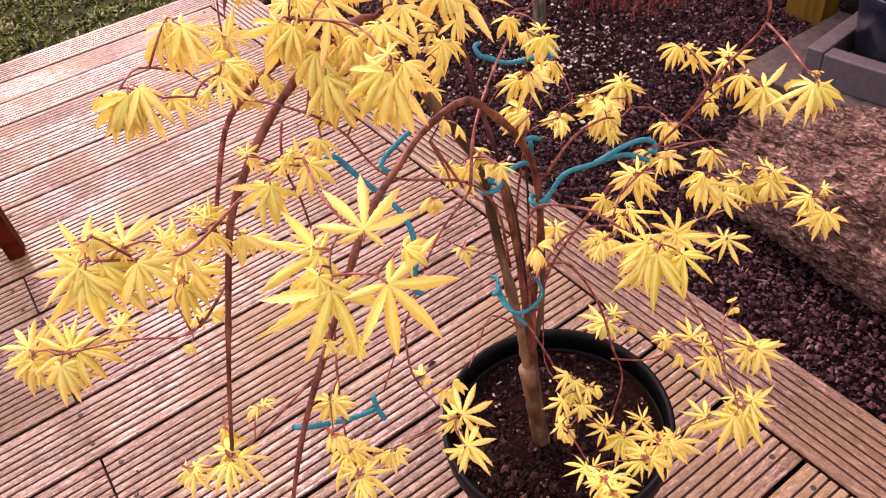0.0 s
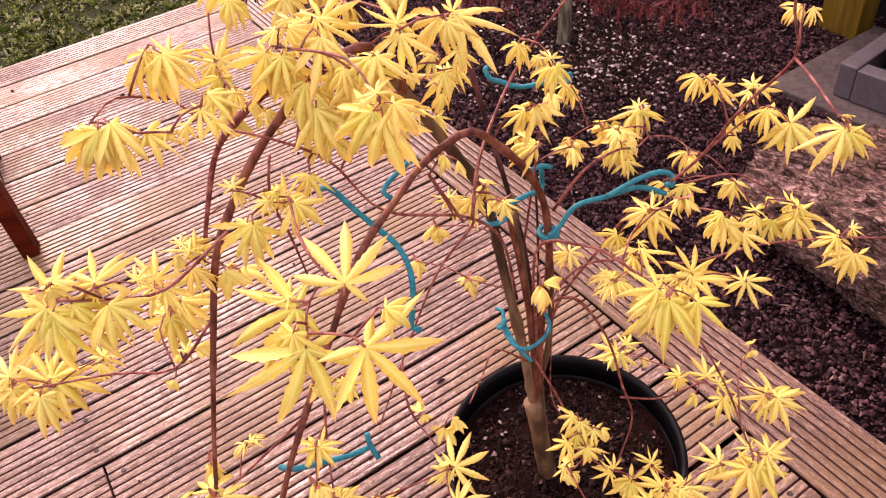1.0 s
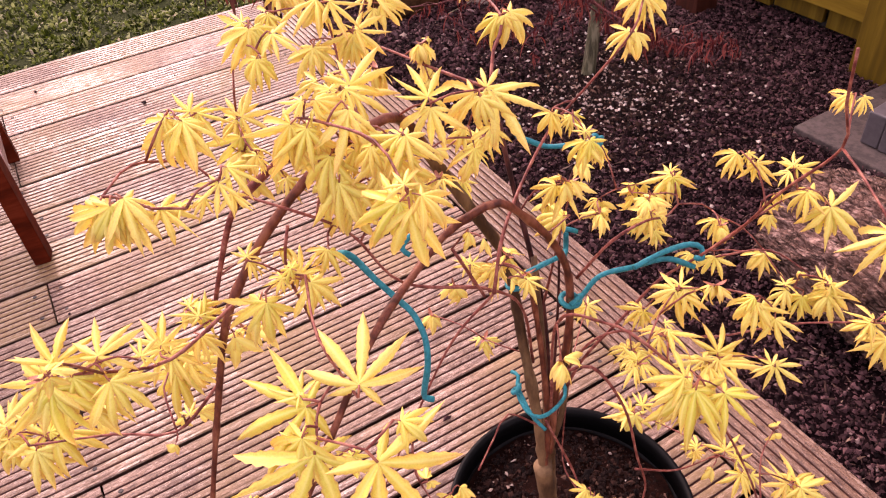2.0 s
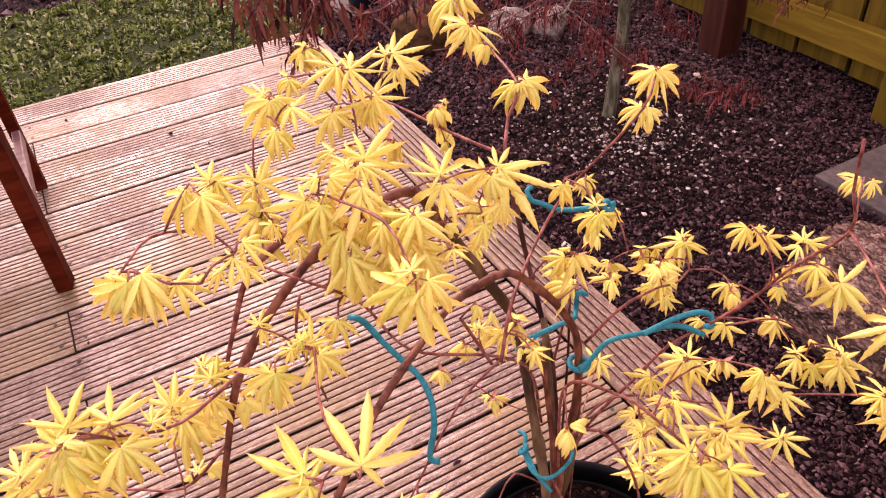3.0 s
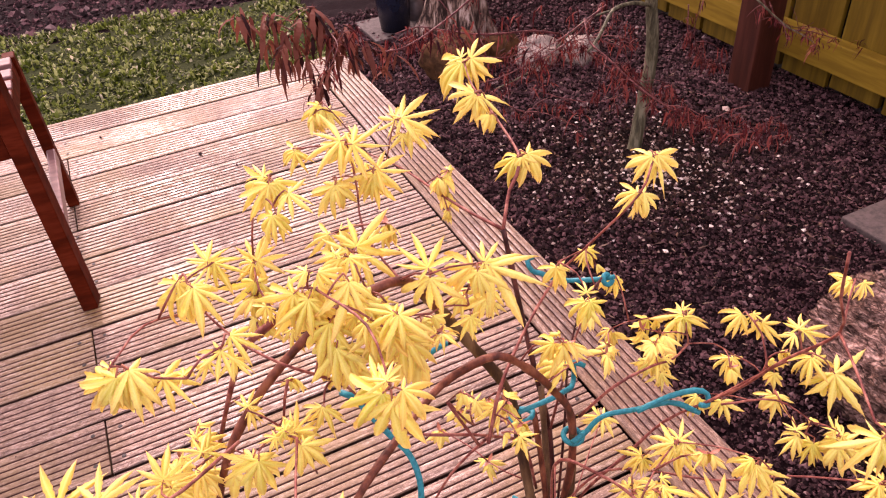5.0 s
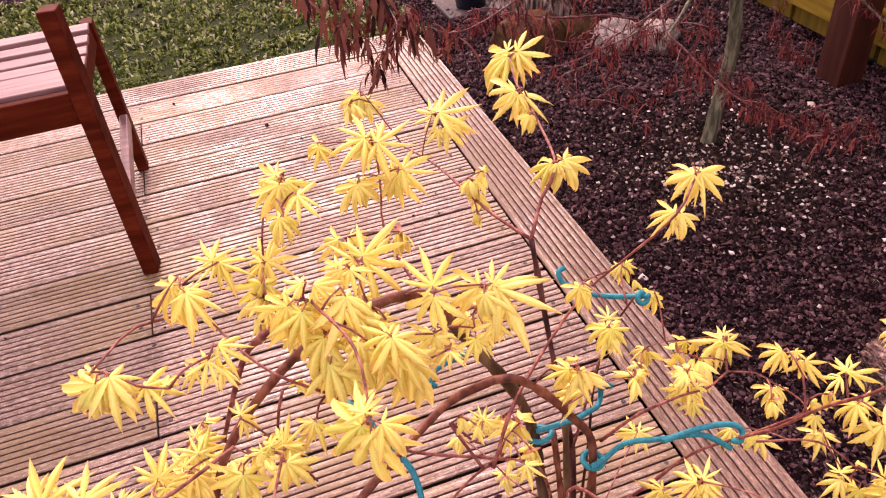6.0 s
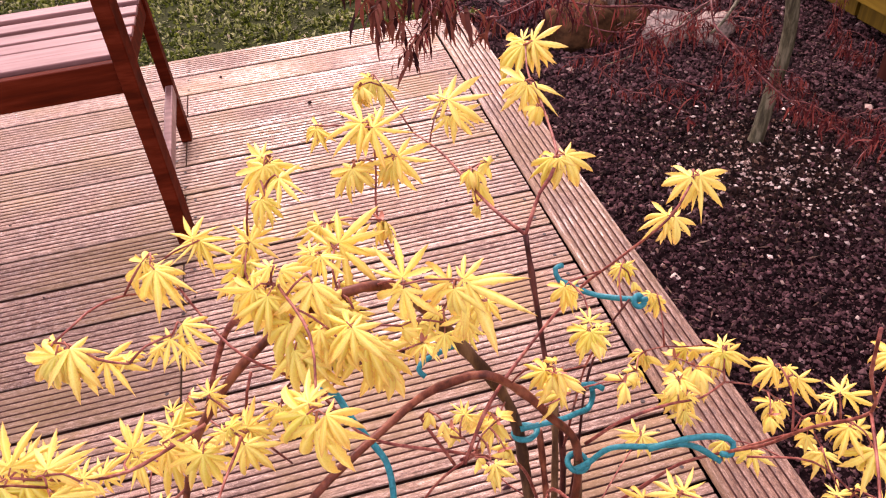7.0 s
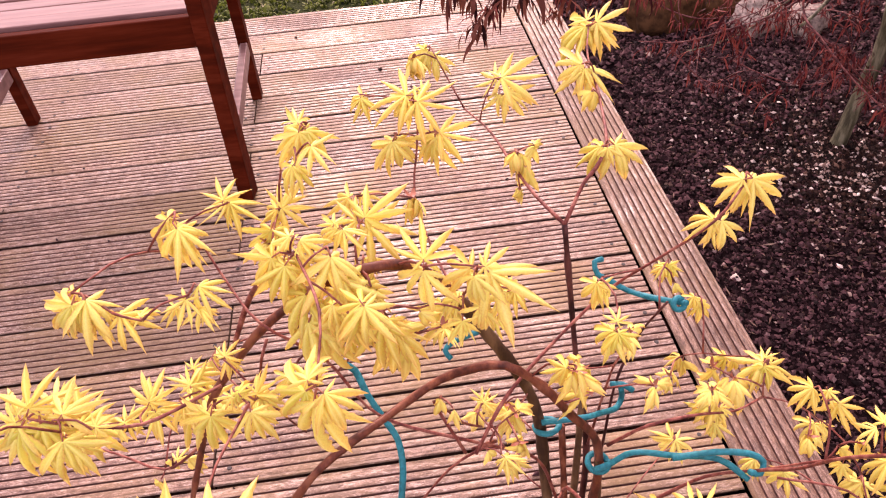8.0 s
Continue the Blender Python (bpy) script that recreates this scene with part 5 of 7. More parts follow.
lone_leaf((0.129, 0.463, 0.830), (-0.86, -0.33, -0.39), (0.10, -0.30, 0.95), 0.016, "bud")
lone_leaf((0.150, 0.405, 0.886), (-0.89, -0.19, -0.42), (-0.03, -0.65, 0.76), 0.024, "umb")
lone_leaf((0.154, 0.409, 0.880), (-0.43, -0.60, -0.67), (-0.21, -0.29, 0.93), 0.028, "umb")
lone_leaf((0.158, 0.412, 0.880), (0.35, -0.83, -0.44), (-0.12, -0.23, 0.96), 0.023, "umb")
lone_leaf((0.160, 0.411, 0.893), (-1.00, -0.07, -0.01), (-0.34, -0.43, 0.83), 0.012, "umb")
lone_leaf((0.164, 0.406, 0.894), (0.71, -0.70, 0.01), (-0.28, -0.52, 0.81), 0.017, "umb")
lone_leaf((0.197, 0.440, 0.875), (0.75, 0.36, 0.56), (-0.29, -0.63, 0.72), 0.024)
lone_leaf((0.198, 0.440, 0.871), (0.71, -0.69, -0.14), (-0.28, -0.25, 0.93), 0.026)
lone_leaf((0.194, 0.443, 0.872), (-0.97, 0.24, 0.06), (-0.21, -0.51, 0.84), 0.019)
lone_leaf((0.227, 0.397, 0.876), (0.11, 0.77, 0.63), (-0.13, -0.42, 0.90), 0.021)
lone_leaf((0.227, 0.395, 0.873), (-0.51, -0.56, -0.65), (-0.15, -0.23, 0.96), 0.026, "umb")
lone_leaf((0.258, 0.384, 0.876), (0.74, -0.66, -0.12), (-0.30, -0.33, 0.90), 0.033, "umb")
lone_leaf((0.252, 0.383, 0.876), (-0.34, -0.68, -0.65), (-0.37, -0.18, 0.91), 0.024, "umb")
lone_leaf((0.252, 0.387, 0.876), (-0.98, 0.04, -0.18), (-0.18, -0.63, 0.76), 0.023, "umb")
lone_leaf((0.257, 0.385, 0.878), (0.98, -0.18, -0.07), (-0.18, -0.63, 0.76), 0.016)
lone_leaf((0.168, 0.318, 0.881), (-0.90, -0.15, -0.40), (-0.06, -0.58, 0.81), 0.027, "umb")
lone_leaf((0.170, 0.315, 0.878), (-0.29, -0.66, -0.69), (-0.17, -0.32, 0.93), 0.031, "umb")
lone_leaf((0.174, 0.313, 0.884), (0.69, -0.72, -0.10), (-0.04, -0.29, 0.96), 0.021, "umb")
lone_leaf((0.169, 0.315, 0.890), (-0.17, 0.91, 0.39), (-0.38, -0.31, 0.87), 0.012)
lone_leaf((0.168, 0.324, 0.881), (-0.65, 0.76, 0.06), (-0.27, -0.42, 0.87), 0.017, "umb")
lone_leaf((0.182, 0.372, 0.872), (-0.55, -0.59, -0.59), (-0.24, -0.50, 0.84), 0.019, "umb")
lone_leaf((0.188, 0.364, 0.871), (0.09, -0.88, -0.47), (-0.23, -0.39, 0.89), 0.015, "umb")
lone_leaf((0.195, 0.368, 0.880), (-0.99, 0.13, -0.01), (-0.25, -0.31, 0.92), 0.018, "umb")
lone_leaf((0.194, 0.365, 0.882), (0.46, -0.82, -0.35), (-0.14, -0.34, 0.93), 0.022, "umb")
lone_leaf((0.180, 0.373, 0.877), (-0.94, -0.16, -0.31), (-0.31, -0.29, 0.90), 0.018, "umb")
lone_leaf((0.163, 0.387, 0.854), (-0.52, -0.55, -0.65), (-0.27, -0.46, 0.84), 0.027, "umb")
lone_leaf((0.168, 0.388, 0.850), (-0.18, -0.77, -0.61), (-0.31, -0.50, 0.81), 0.020, "umb")
lone_leaf((0.159, 0.391, 0.855), (-0.94, -0.18, -0.29), (0.07, -0.48, 0.87), 0.016, "umb")
lone_leaf((0.244, 0.388, 0.855), (-0.97, -0.11, -0.20), (-0.37, -0.48, 0.80), 0.016, "umb")
lone_leaf((0.244, 0.379, 0.847), (-0.28, -0.77, -0.58), (-0.01, -0.45, 0.89), 0.016, "umb")
lone_leaf((0.222, 0.385, 0.851), (0.33, -0.90, -0.30), (-0.38, -0.39, 0.84), 0.014, "bud")
lone_leaf((0.254, 0.376, 0.859), (-0.33, -0.75, -0.58), (-0.07, -0.26, 0.96), 0.016, "umb")
lone_leaf((0.318, 0.669, 0.827), (0.97, -0.17, 0.15), (-0.36, -0.38, 0.85), 0.032)
lone_leaf((0.317, 0.674, 0.823), (-0.73, 0.68, 0.07), (-0.03, -0.62, 0.79), 0.022)
lone_leaf((0.321, 0.660, 0.819), (0.72, -0.68, -0.12), (-0.36, -0.38, 0.85), 0.028, "umb")
lone_leaf((0.316, 0.662, 0.816), (-0.46, -0.66, -0.59), (-0.29, -0.56, 0.78), 0.017, "umb")
lone_leaf((0.235, 0.573, 0.875), (-0.96, 0.26, -0.02), (-0.25, -0.34, 0.91), 0.029)
lone_leaf((0.239, 0.566, 0.874), (0.94, -0.32, -0.07), (-0.47, -0.30, 0.83), 0.029)
lone_leaf((0.238, 0.576, 0.871), (-0.74, -0.37, -0.57), (0.11, -0.58, 0.80), 0.027, "umb")
lone_leaf((0.245, 0.576, 0.873), (0.72, 0.54, 0.43), (0.07, -0.66, 0.75), 0.011)
lone_leaf((0.204, 0.595, 0.866), (-0.99, 0.12, -0.03), (0.07, -0.50, 0.87), 0.019, "umb")
lone_leaf((0.201, 0.593, 0.867), (0.08, -0.87, -0.49), (-0.24, -0.61, 0.76), 0.016, "umb")
lone_leaf((0.263, 0.742, 0.826), (-0.92, -0.13, -0.38), (-0.40, -0.50, 0.77), 0.026, "umb")
lone_leaf((0.265, 0.740, 0.824), (-0.49, -0.60, -0.63), (0.02, -0.73, 0.69), 0.022, "umb")
lone_leaf((0.268, 0.744, 0.818), (0.45, -0.80, -0.39), (-0.05, -0.37, 0.93), 0.026, "umb")
lone_leaf((0.165, 0.514, 0.896), (-0.92, -0.13, -0.36), (0.13, -0.53, 0.84), 0.024, "umb")
lone_leaf((0.164, 0.503, 0.900), (-0.36, -0.65, -0.67), (0.03, -0.67, 0.74), 0.026, "umb")
lone_leaf((0.167, 0.506, 0.899), (0.37, -0.83, -0.41), (-0.02, -0.55, 0.83), 0.022, "umb")
lone_leaf((0.163, 0.511, 0.900), (-0.31, 0.90, 0.30), (0.16, -0.51, 0.85), 0.012)
lone_leaf((0.159, 0.481, 0.890), (-0.82, -0.35, -0.46), (-0.26, -0.35, 0.90), 0.018, "umb")
lone_leaf((0.161, 0.482, 0.889), (0.00, -0.83, -0.55), (0.06, -0.60, 0.80), 0.018, "umb")
lone_leaf((0.171, 0.483, 0.901), (0.44, -0.83, -0.33), (-0.11, -0.40, 0.91), 0.017)
lone_leaf((0.221, 0.561, 0.848), (-0.54, -0.53, -0.66), (0.02, -0.33, 0.94), 0.029, "umb")
lone_leaf((0.223, 0.568, 0.845), (0.31, -0.83, -0.47), (0.03, -0.70, 0.71), 0.024, "umb")
lone_leaf((0.251, 0.560, 0.849), (-0.82, -0.30, -0.48), (0.02, -0.69, 0.72), 0.023, "umb")
lone_leaf((0.251, 0.556, 0.851), (-0.41, -0.60, -0.68), (-0.31, -0.50, 0.81), 0.031, "umb")
lone_leaf((0.253, 0.558, 0.851), (0.95, -0.29, -0.09), (-0.22, -0.40, 0.89), 0.023)
lone_leaf((0.408, 0.699, 0.853), (0.80, -0.61, -0.00), (-0.45, -0.63, 0.64), 0.026)
lone_leaf((0.403, 0.701, 0.850), (-0.97, 0.14, -0.21), (-0.54, -0.27, 0.80), 0.043, "umb")
lone_leaf((0.412, 0.706, 0.847), (-0.52, -0.54, -0.66), (-0.49, -0.50, 0.72), 0.028, "umb")
lone_leaf((0.403, 0.706, 0.852), (-0.59, 0.79, 0.16), (-0.36, -0.59, 0.72), 0.015)
lone_leaf((0.413, 0.703, 0.848), (0.27, -0.83, -0.49), (-0.23, -0.61, 0.76), 0.023, "umb")
lone_leaf((0.379, 0.630, 0.853), (-0.96, 0.04, -0.26), (-0.33, -0.65, 0.69), 0.032, "umb")
lone_leaf((0.383, 0.631, 0.849), (0.41, -0.81, -0.42), (-0.15, -0.59, 0.79), 0.027, "umb")
lone_leaf((0.379, 0.627, 0.851), (-0.51, -0.63, -0.58), (-0.43, -0.54, 0.72), 0.017, "umb")
lone_leaf((0.378, 0.603, 0.843), (-0.75, -0.46, -0.47), (-0.12, -0.58, 0.81), 0.016, "bud")
lone_leaf((0.380, 0.604, 0.842), (0.12, -0.85, -0.51), (-0.21, -0.55, 0.81), 0.019, "bud")
lone_leaf((0.370, 0.540, 0.835), (-0.98, 0.09, -0.18), (-0.31, -0.38, 0.87), 0.027, "umb")
lone_leaf((0.376, 0.539, 0.837), (0.55, -0.77, -0.33), (-0.19, -0.51, 0.84), 0.031, "umb")
lone_leaf((0.372, 0.537, 0.836), (-0.29, -0.79, -0.54), (-0.29, -0.39, 0.87), 0.014, "umb")
lone_leaf((0.424, 0.440, 0.869), (-0.99, 0.12, -0.11), (-0.41, -0.45, 0.79), 0.024, "umb")
lone_leaf((0.431, 0.447, 0.865), (0.43, -0.80, -0.41), (-0.14, -0.51, 0.85), 0.027, "umb")
lone_leaf((0.431, 0.447, 0.864), (-0.65, -0.50, -0.57), (-0.21, -0.55, 0.81), 0.020, "umb")
lone_leaf((0.404, 0.429, 0.851), (-0.99, 0.10, -0.03), (-0.56, -0.22, 0.80), 0.018, "umb")
lone_leaf((0.407, 0.429, 0.850), (0.31, -0.84, -0.44), (-0.16, -0.27, 0.95), 0.021, "umb")
lone_leaf((0.335, 0.604, 0.798), (-0.94, -0.13, -0.32), (-0.11, -0.48, 0.87), 0.021, "bud")
lone_leaf((0.333, 0.599, 0.803), (0.97, 0.21, 0.15), (-0.16, -0.68, 0.72), 0.012, "bud")
lone_leaf((0.324, 0.591, 0.788), (0.34, -0.84, -0.41), (-0.06, -0.67, 0.74), 0.021, "bud")
lone_leaf((0.190, 0.472, 0.868), (-0.99, 0.12, 0.01), (-0.38, -0.30, 0.87), 0.017, "umb")
lone_leaf((0.196, 0.472, 0.870), (0.59, -0.81, -0.04), (-0.42, -0.32, 0.85), 0.013, "umb")
lone_leaf((0.334, 0.424, 0.816), (-0.81, -0.34, -0.48), (-0.10, -0.33, 0.94), 0.020, "umb")
lone_leaf((0.339, 0.429, 0.811), (0.04, -0.84, -0.54), (-0.04, -0.39, 0.92), 0.018, "umb")
lone_leaf((0.334, 0.387, 0.812), (-0.87, -0.25, -0.43), (-0.52, -0.21, 0.83), 0.021, "umb")
lone_leaf((0.334, 0.384, 0.814), (0.15, -0.88, -0.46), (-0.17, -0.55, 0.82), 0.016, "umb")
lone_leaf((0.335, 0.389, 0.816), (0.52, 0.73, 0.44), (-0.05, -0.58, 0.81), 0.010)
lone_leaf((0.309, 0.378, 0.792), (-0.02, -0.81, -0.59), (-0.25, -0.20, 0.95), 0.021, "umb")
lone_leaf((0.305, 0.379, 0.793), (-0.99, 0.16, 0.00), (-0.39, -0.45, 0.80), 0.020, "umb")
lone_leaf((0.311, 0.384, 0.794), (-0.15, 0.95, 0.26), (-0.13, -0.43, 0.89), 0.010, "bud")
lone_leaf((0.323, 0.392, 0.750), (-0.95, 0.31, 0.09), (-0.30, -0.41, 0.86), 0.027, "umb")
lone_leaf((0.474, 0.436, 0.697), (-0.95, -0.07, -0.31), (-0.52, -0.29, 0.80), 0.025, "umb")
lone_leaf((0.479, 0.438, 0.691), (0.52, -0.80, -0.30), (-0.40, -0.19, 0.90), 0.022, "umb")
lone_leaf((0.472, 0.433, 0.697), (-0.41, -0.65, -0.63), (-0.26, -0.19, 0.95), 0.021, "umb")
lone_leaf((0.476, 0.439, 0.696), (0.42, 0.77, 0.49), (-0.34, -0.33, 0.88), 0.010)
lone_leaf((0.460, 0.461, 0.675), (-0.97, -0.09, -0.23), (-0.10, -0.51, 0.85), 0.018, "umb")
lone_leaf((0.461, 0.455, 0.679), (0.24, -0.86, -0.44), (-0.21, -0.11, 0.97), 0.018, "bud")
lone_leaf((0.426, 0.408, 0.695), (-0.98, 0.05, -0.19), (-0.36, -0.20, 0.91), 0.025, "umb")
lone_leaf((0.425, 0.403, 0.696), (0.45, -0.87, -0.19), (-0.40, -0.43, 0.81), 0.013, "umb")
lone_leaf((0.423, 0.400, 0.683), (-0.18, -0.78, -0.60), (-0.38, -0.41, 0.83), 0.018, "umb")
lone_leaf((0.419, 0.410, 0.690), (-0.58, -0.56, -0.59), (-0.06, -0.43, 0.90), 0.019, "umb")
lone_leaf((0.430, 0.477, 0.664), (-0.99, 0.01, -0.10), (-0.35, -0.16, 0.92), 0.017, "umb")
lone_leaf((0.431, 0.473, 0.663), (-0.12, -0.79, -0.61), (-0.38, -0.45, 0.81), 0.021, "bud")
lone_leaf((0.452, 0.358, 0.769), (-0.97, -0.09, -0.24), (-0.38, -0.35, 0.85), 0.018, "umb")
lone_leaf((0.459, 0.356, 0.768), (-0.01, -0.92, -0.39), (-0.44, -0.37, 0.82), 0.011, "umb")
lone_leaf((0.467, 0.353, 0.758), (-0.10, -0.80, -0.59), (-0.55, -0.01, 0.83), 0.019, "umb")
lone_leaf((0.486, 0.335, 0.756), (0.56, 0.65, 0.52), (-0.35, -0.29, 0.89), 0.012)
lone_leaf((0.490, 0.335, 0.752), (0.99, -0.07, 0.11), (-0.24, -0.25, 0.94), 0.017)
lone_leaf((0.483, 0.334, 0.753), (-1.00, 0.04, 0.08), (-0.30, -0.07, 0.95), 0.012, "umb")
lone_leaf((0.483, 0.317, 0.746), (-0.91, -0.18, -0.37), (-0.29, 0.01, 0.96), 0.021, "umb")
lone_leaf((0.493, 0.304, 0.736), (0.16, -0.79, -0.59), (-0.50, -0.34, 0.80), 0.030)
lone_leaf((0.493, 0.306, 0.733), (-0.39, -0.63, -0.67), (-0.32, 0.02, 0.95), 0.027, "umb")
lone_leaf((0.488, 0.317, 0.740), (0.99, -0.06, 0.09), (-0.49, -0.37, 0.79), 0.018, "umb")
lone_leaf((0.518, 0.414, 0.640), (-0.90, -0.20, -0.39), (-0.50, -0.16, 0.85), 0.022, "umb")
lone_leaf((0.525, 0.416, 0.635), (0.03, -0.84, -0.55), (-0.14, -0.42, 0.90), 0.018, "umb")
lone_leaf((0.474, 0.343, 0.722), (0.36, -0.91, -0.21), (-0.45, -0.29, 0.84), 0.012, "bud")
lone_leaf((0.474, 0.336, 0.716), (-0.54, -0.65, -0.54), (-0.51, -0.41, 0.76), 0.015, "umb")
lone_leaf((0.540, 0.377, 0.615), (-0.83, -0.30, -0.48), (-0.45, -0.30, 0.84), 0.023, "umb")
lone_leaf((0.540, 0.374, 0.616), (0.16, -0.83, -0.53), (-0.25, -0.48, 0.84), 0.021, "umb")
lone_leaf((0.470, 0.373, 0.650), (-0.46, -0.61, -0.64), (-0.36, -0.27, 0.89), 0.023, "umb")
lone_leaf((0.453, 0.383, 0.654), (-0.98, -0.07, -0.19), (-0.29, -0.03, 0.96), 0.017, "umb")
lone_leaf((0.481, 0.543, 0.441), (-0.98, 0.08, -0.17), (-0.21, -0.47, 0.86), 0.022)
lone_leaf((0.482, 0.541, 0.442), (0.28, -0.81, -0.51), (-0.16, -0.48, 0.86), 0.024)
lone_leaf((0.484, 0.546, 0.436), (-0.43, -0.62, -0.65), (-0.03, -0.49, 0.87), 0.024, "umb")
lone_leaf((0.387, 0.335, 0.689), (0.98, 0.03, 0.21), (-0.37, -0.12, 0.92), 0.017)
lone_leaf((0.384, 0.333, 0.689), (-0.57, -0.51, -0.64), (-0.40, -0.16, 0.90), 0.028, "umb")
lone_leaf((0.382, 0.333, 0.691), (-0.93, 0.30, 0.20), (-0.13, -0.39, 0.91), 0.019, "umb")
lone_leaf((0.387, 0.332, 0.690), (0.62, -0.75, -0.22), (-0.06, -0.18, 0.98), 0.025, "umb")
lone_leaf((0.371, 0.352, 0.662), (-0.99, 0.13, -0.01), (-0.45, -0.25, 0.86), 0.018, "umb")
lone_leaf((0.369, 0.350, 0.662), (-0.20, -0.80, -0.57), (-0.16, -0.18, 0.97), 0.016, "umb")
lone_leaf((0.424, 0.294, 0.687), (-0.93, -0.10, -0.35), (-0.48, -0.14, 0.87), 0.025, "umb")
lone_leaf((0.425, 0.293, 0.685), (-0.45, -0.60, -0.66), (-0.48, -0.01, 0.88), 0.026, "umb")
lone_leaf((0.431, 0.282, 0.676), (-0.57, -0.55, -0.61), (-0.50, 0.02, 0.86), 0.022, "umb")
lone_leaf((0.420, 0.294, 0.693), (-0.97, 0.19, 0.14), (-0.42, -0.10, 0.90), 0.015, "umb")
lone_leaf((0.539, 0.341, 0.596), (-0.98, 0.02, -0.22), (-0.34, -0.14, 0.93), 0.024, "umb")
lone_leaf((0.548, 0.331, 0.592), (-0.55, -0.53, -0.65), (-0.43, -0.35, 0.83), 0.027, "umb")
lone_leaf((0.549, 0.340, 0.611), (0.88, 0.33, 0.33), (-0.27, -0.08, 0.96), 0.014, "bud")
lone_leaf((0.537, 0.344, 0.600), (0.90, 0.28, 0.34), (-0.23, -0.30, 0.92), 0.014)
lone_leaf((0.558, 0.316, 0.608), (-0.30, -0.65, -0.70), (-0.44, 0.00, 0.90), 0.034, "umb")
lone_leaf((0.556, 0.316, 0.612), (0.97, -0.24, -0.07), (-0.36, -0.32, 0.87), 0.021, "umb")
lone_leaf((0.559, 0.323, 0.608), (0.11, 0.86, 0.50), (-0.43, -0.28, 0.86), 0.012)
lone_leaf((0.557, 0.314, 0.603), (-0.81, -0.27, -0.52), (-0.36, -0.05, 0.93), 0.031, "umb")
lone_leaf((0.410, 0.218, 0.810), (-0.94, -0.09, -0.34), (-0.22, -0.40, 0.89), 0.025, "umb")
lone_leaf((0.410, 0.216, 0.809), (-0.36, -0.67, -0.64), (-0.54, -0.34, 0.77), 0.022, "umb")
lone_leaf((0.416, 0.220, 0.807), (0.16, -0.84, -0.52), (-0.28, -0.36, 0.89), 0.020, "umb")
lone_leaf((0.411, 0.221, 0.816), (0.85, 0.49, 0.21), (-0.46, -0.06, 0.89), 0.009, "bud")
lone_leaf((0.548, 0.267, 0.615), (-0.92, 0.36, 0.19), (-0.26, -0.12, 0.96), 0.022)
lone_leaf((0.539, 0.265, 0.620), (-0.92, -0.20, -0.35), (-0.41, -0.31, 0.86), 0.019, "umb")
lone_leaf((0.555, 0.264, 0.621), (0.72, -0.66, 0.23), (-0.34, -0.31, 0.88), 0.012, "umb")
lone_leaf((0.551, 0.253, 0.604), (-0.86, -0.22, -0.46), (-0.22, -0.39, 0.89), 0.027, "umb")
lone_leaf((0.558, 0.253, 0.598), (-0.29, -0.68, -0.67), (-0.18, 0.10, 0.98), 0.027, "umb")
lone_leaf((0.468, 0.298, 0.838), (-1.00, 0.07, 0.02), (-0.43, -0.23, 0.87), 0.015, "umb")
lone_leaf((0.475, 0.296, 0.835), (0.09, -0.91, -0.39), (-0.20, -0.18, 0.96), 0.012, "umb")
lone_leaf((0.466, 0.298, 0.839), (0.28, 0.90, 0.34), (-0.26, -0.30, 0.92), 0.009, "bud")
lone_leaf((0.103, 0.365, 0.815), (-0.30, -0.68, -0.67), (0.08, -0.59, 0.80), 0.026, "umb")
lone_leaf((0.101, 0.368, 0.815), (-0.62, -0.50, -0.61), (0.06, -0.41, 0.91), 0.024, "umb")
lone_leaf((0.126, 0.358, 0.822), (0.20, -0.83, -0.51), (-0.08, -0.52, 0.85), 0.022, "umb")
lone_leaf((0.121, 0.365, 0.827), (-0.58, 0.81, 0.11), (-0.29, -0.39, 0.87), 0.015, "umb")
lone_leaf((0.120, 0.368, 0.827), (0.98, 0.17, 0.03), (-0.09, -0.38, 0.92), 0.010, "bud")
lone_leaf((0.116, 0.370, 0.821), (-0.79, -0.52, -0.32), (0.15, -0.55, 0.82), 0.010, "umb")
lone_leaf((0.069, 0.445, 0.763), (0.40, 0.80, 0.45), (0.07, -0.59, 0.80), 0.009)
lone_leaf((0.070, 0.439, 0.766), (0.72, -0.69, 0.01), (-0.12, -0.58, 0.81), 0.019, "umb")
lone_leaf((0.044, 0.421, 0.763), (0.50, 0.60, 0.63), (0.25, -0.47, 0.85), 0.019)
lone_leaf((0.044, 0.422, 0.759), (-0.79, 0.61, -0.02), (0.13, -0.55, 0.83), 0.023)
lone_leaf((0.045, 0.420, 0.757), (0.98, -0.17, 0.05), (0.10, -0.19, 0.98), 0.021)
lone_leaf((0.047, 0.418, 0.758), (0.31, -0.85, -0.42), (0.16, -0.46, 0.87), 0.017)
lone_leaf((0.066, 0.416, 0.765), (0.60, -0.77, -0.21), (0.26, -0.22, 0.94), 0.021, "umb")
lone_leaf((-0.004, 0.390, 0.808), (0.36, 0.70, 0.62), (0.18, -0.51, 0.84), 0.024)
lone_leaf((-0.009, 0.385, 0.806), (-0.92, -0.11, -0.37), (-0.19, -0.64, 0.74), 0.025)
lone_leaf((-0.008, 0.383, 0.803), (-0.55, -0.55, -0.63), (-0.15, -0.50, 0.85), 0.034, "umb")
lone_leaf((0.001, 0.387, 0.802), (0.14, -0.83, -0.54), (0.05, -0.54, 0.84), 0.035, "umb")
lone_leaf((0.016, 0.383, 0.808), (0.70, 0.46, 0.54), (-0.10, -0.52, 0.85), 0.021)
lone_leaf((0.016, 0.383, 0.806), (-0.33, 0.89, 0.30), (-0.04, -0.62, 0.78), 0.017, "umb")
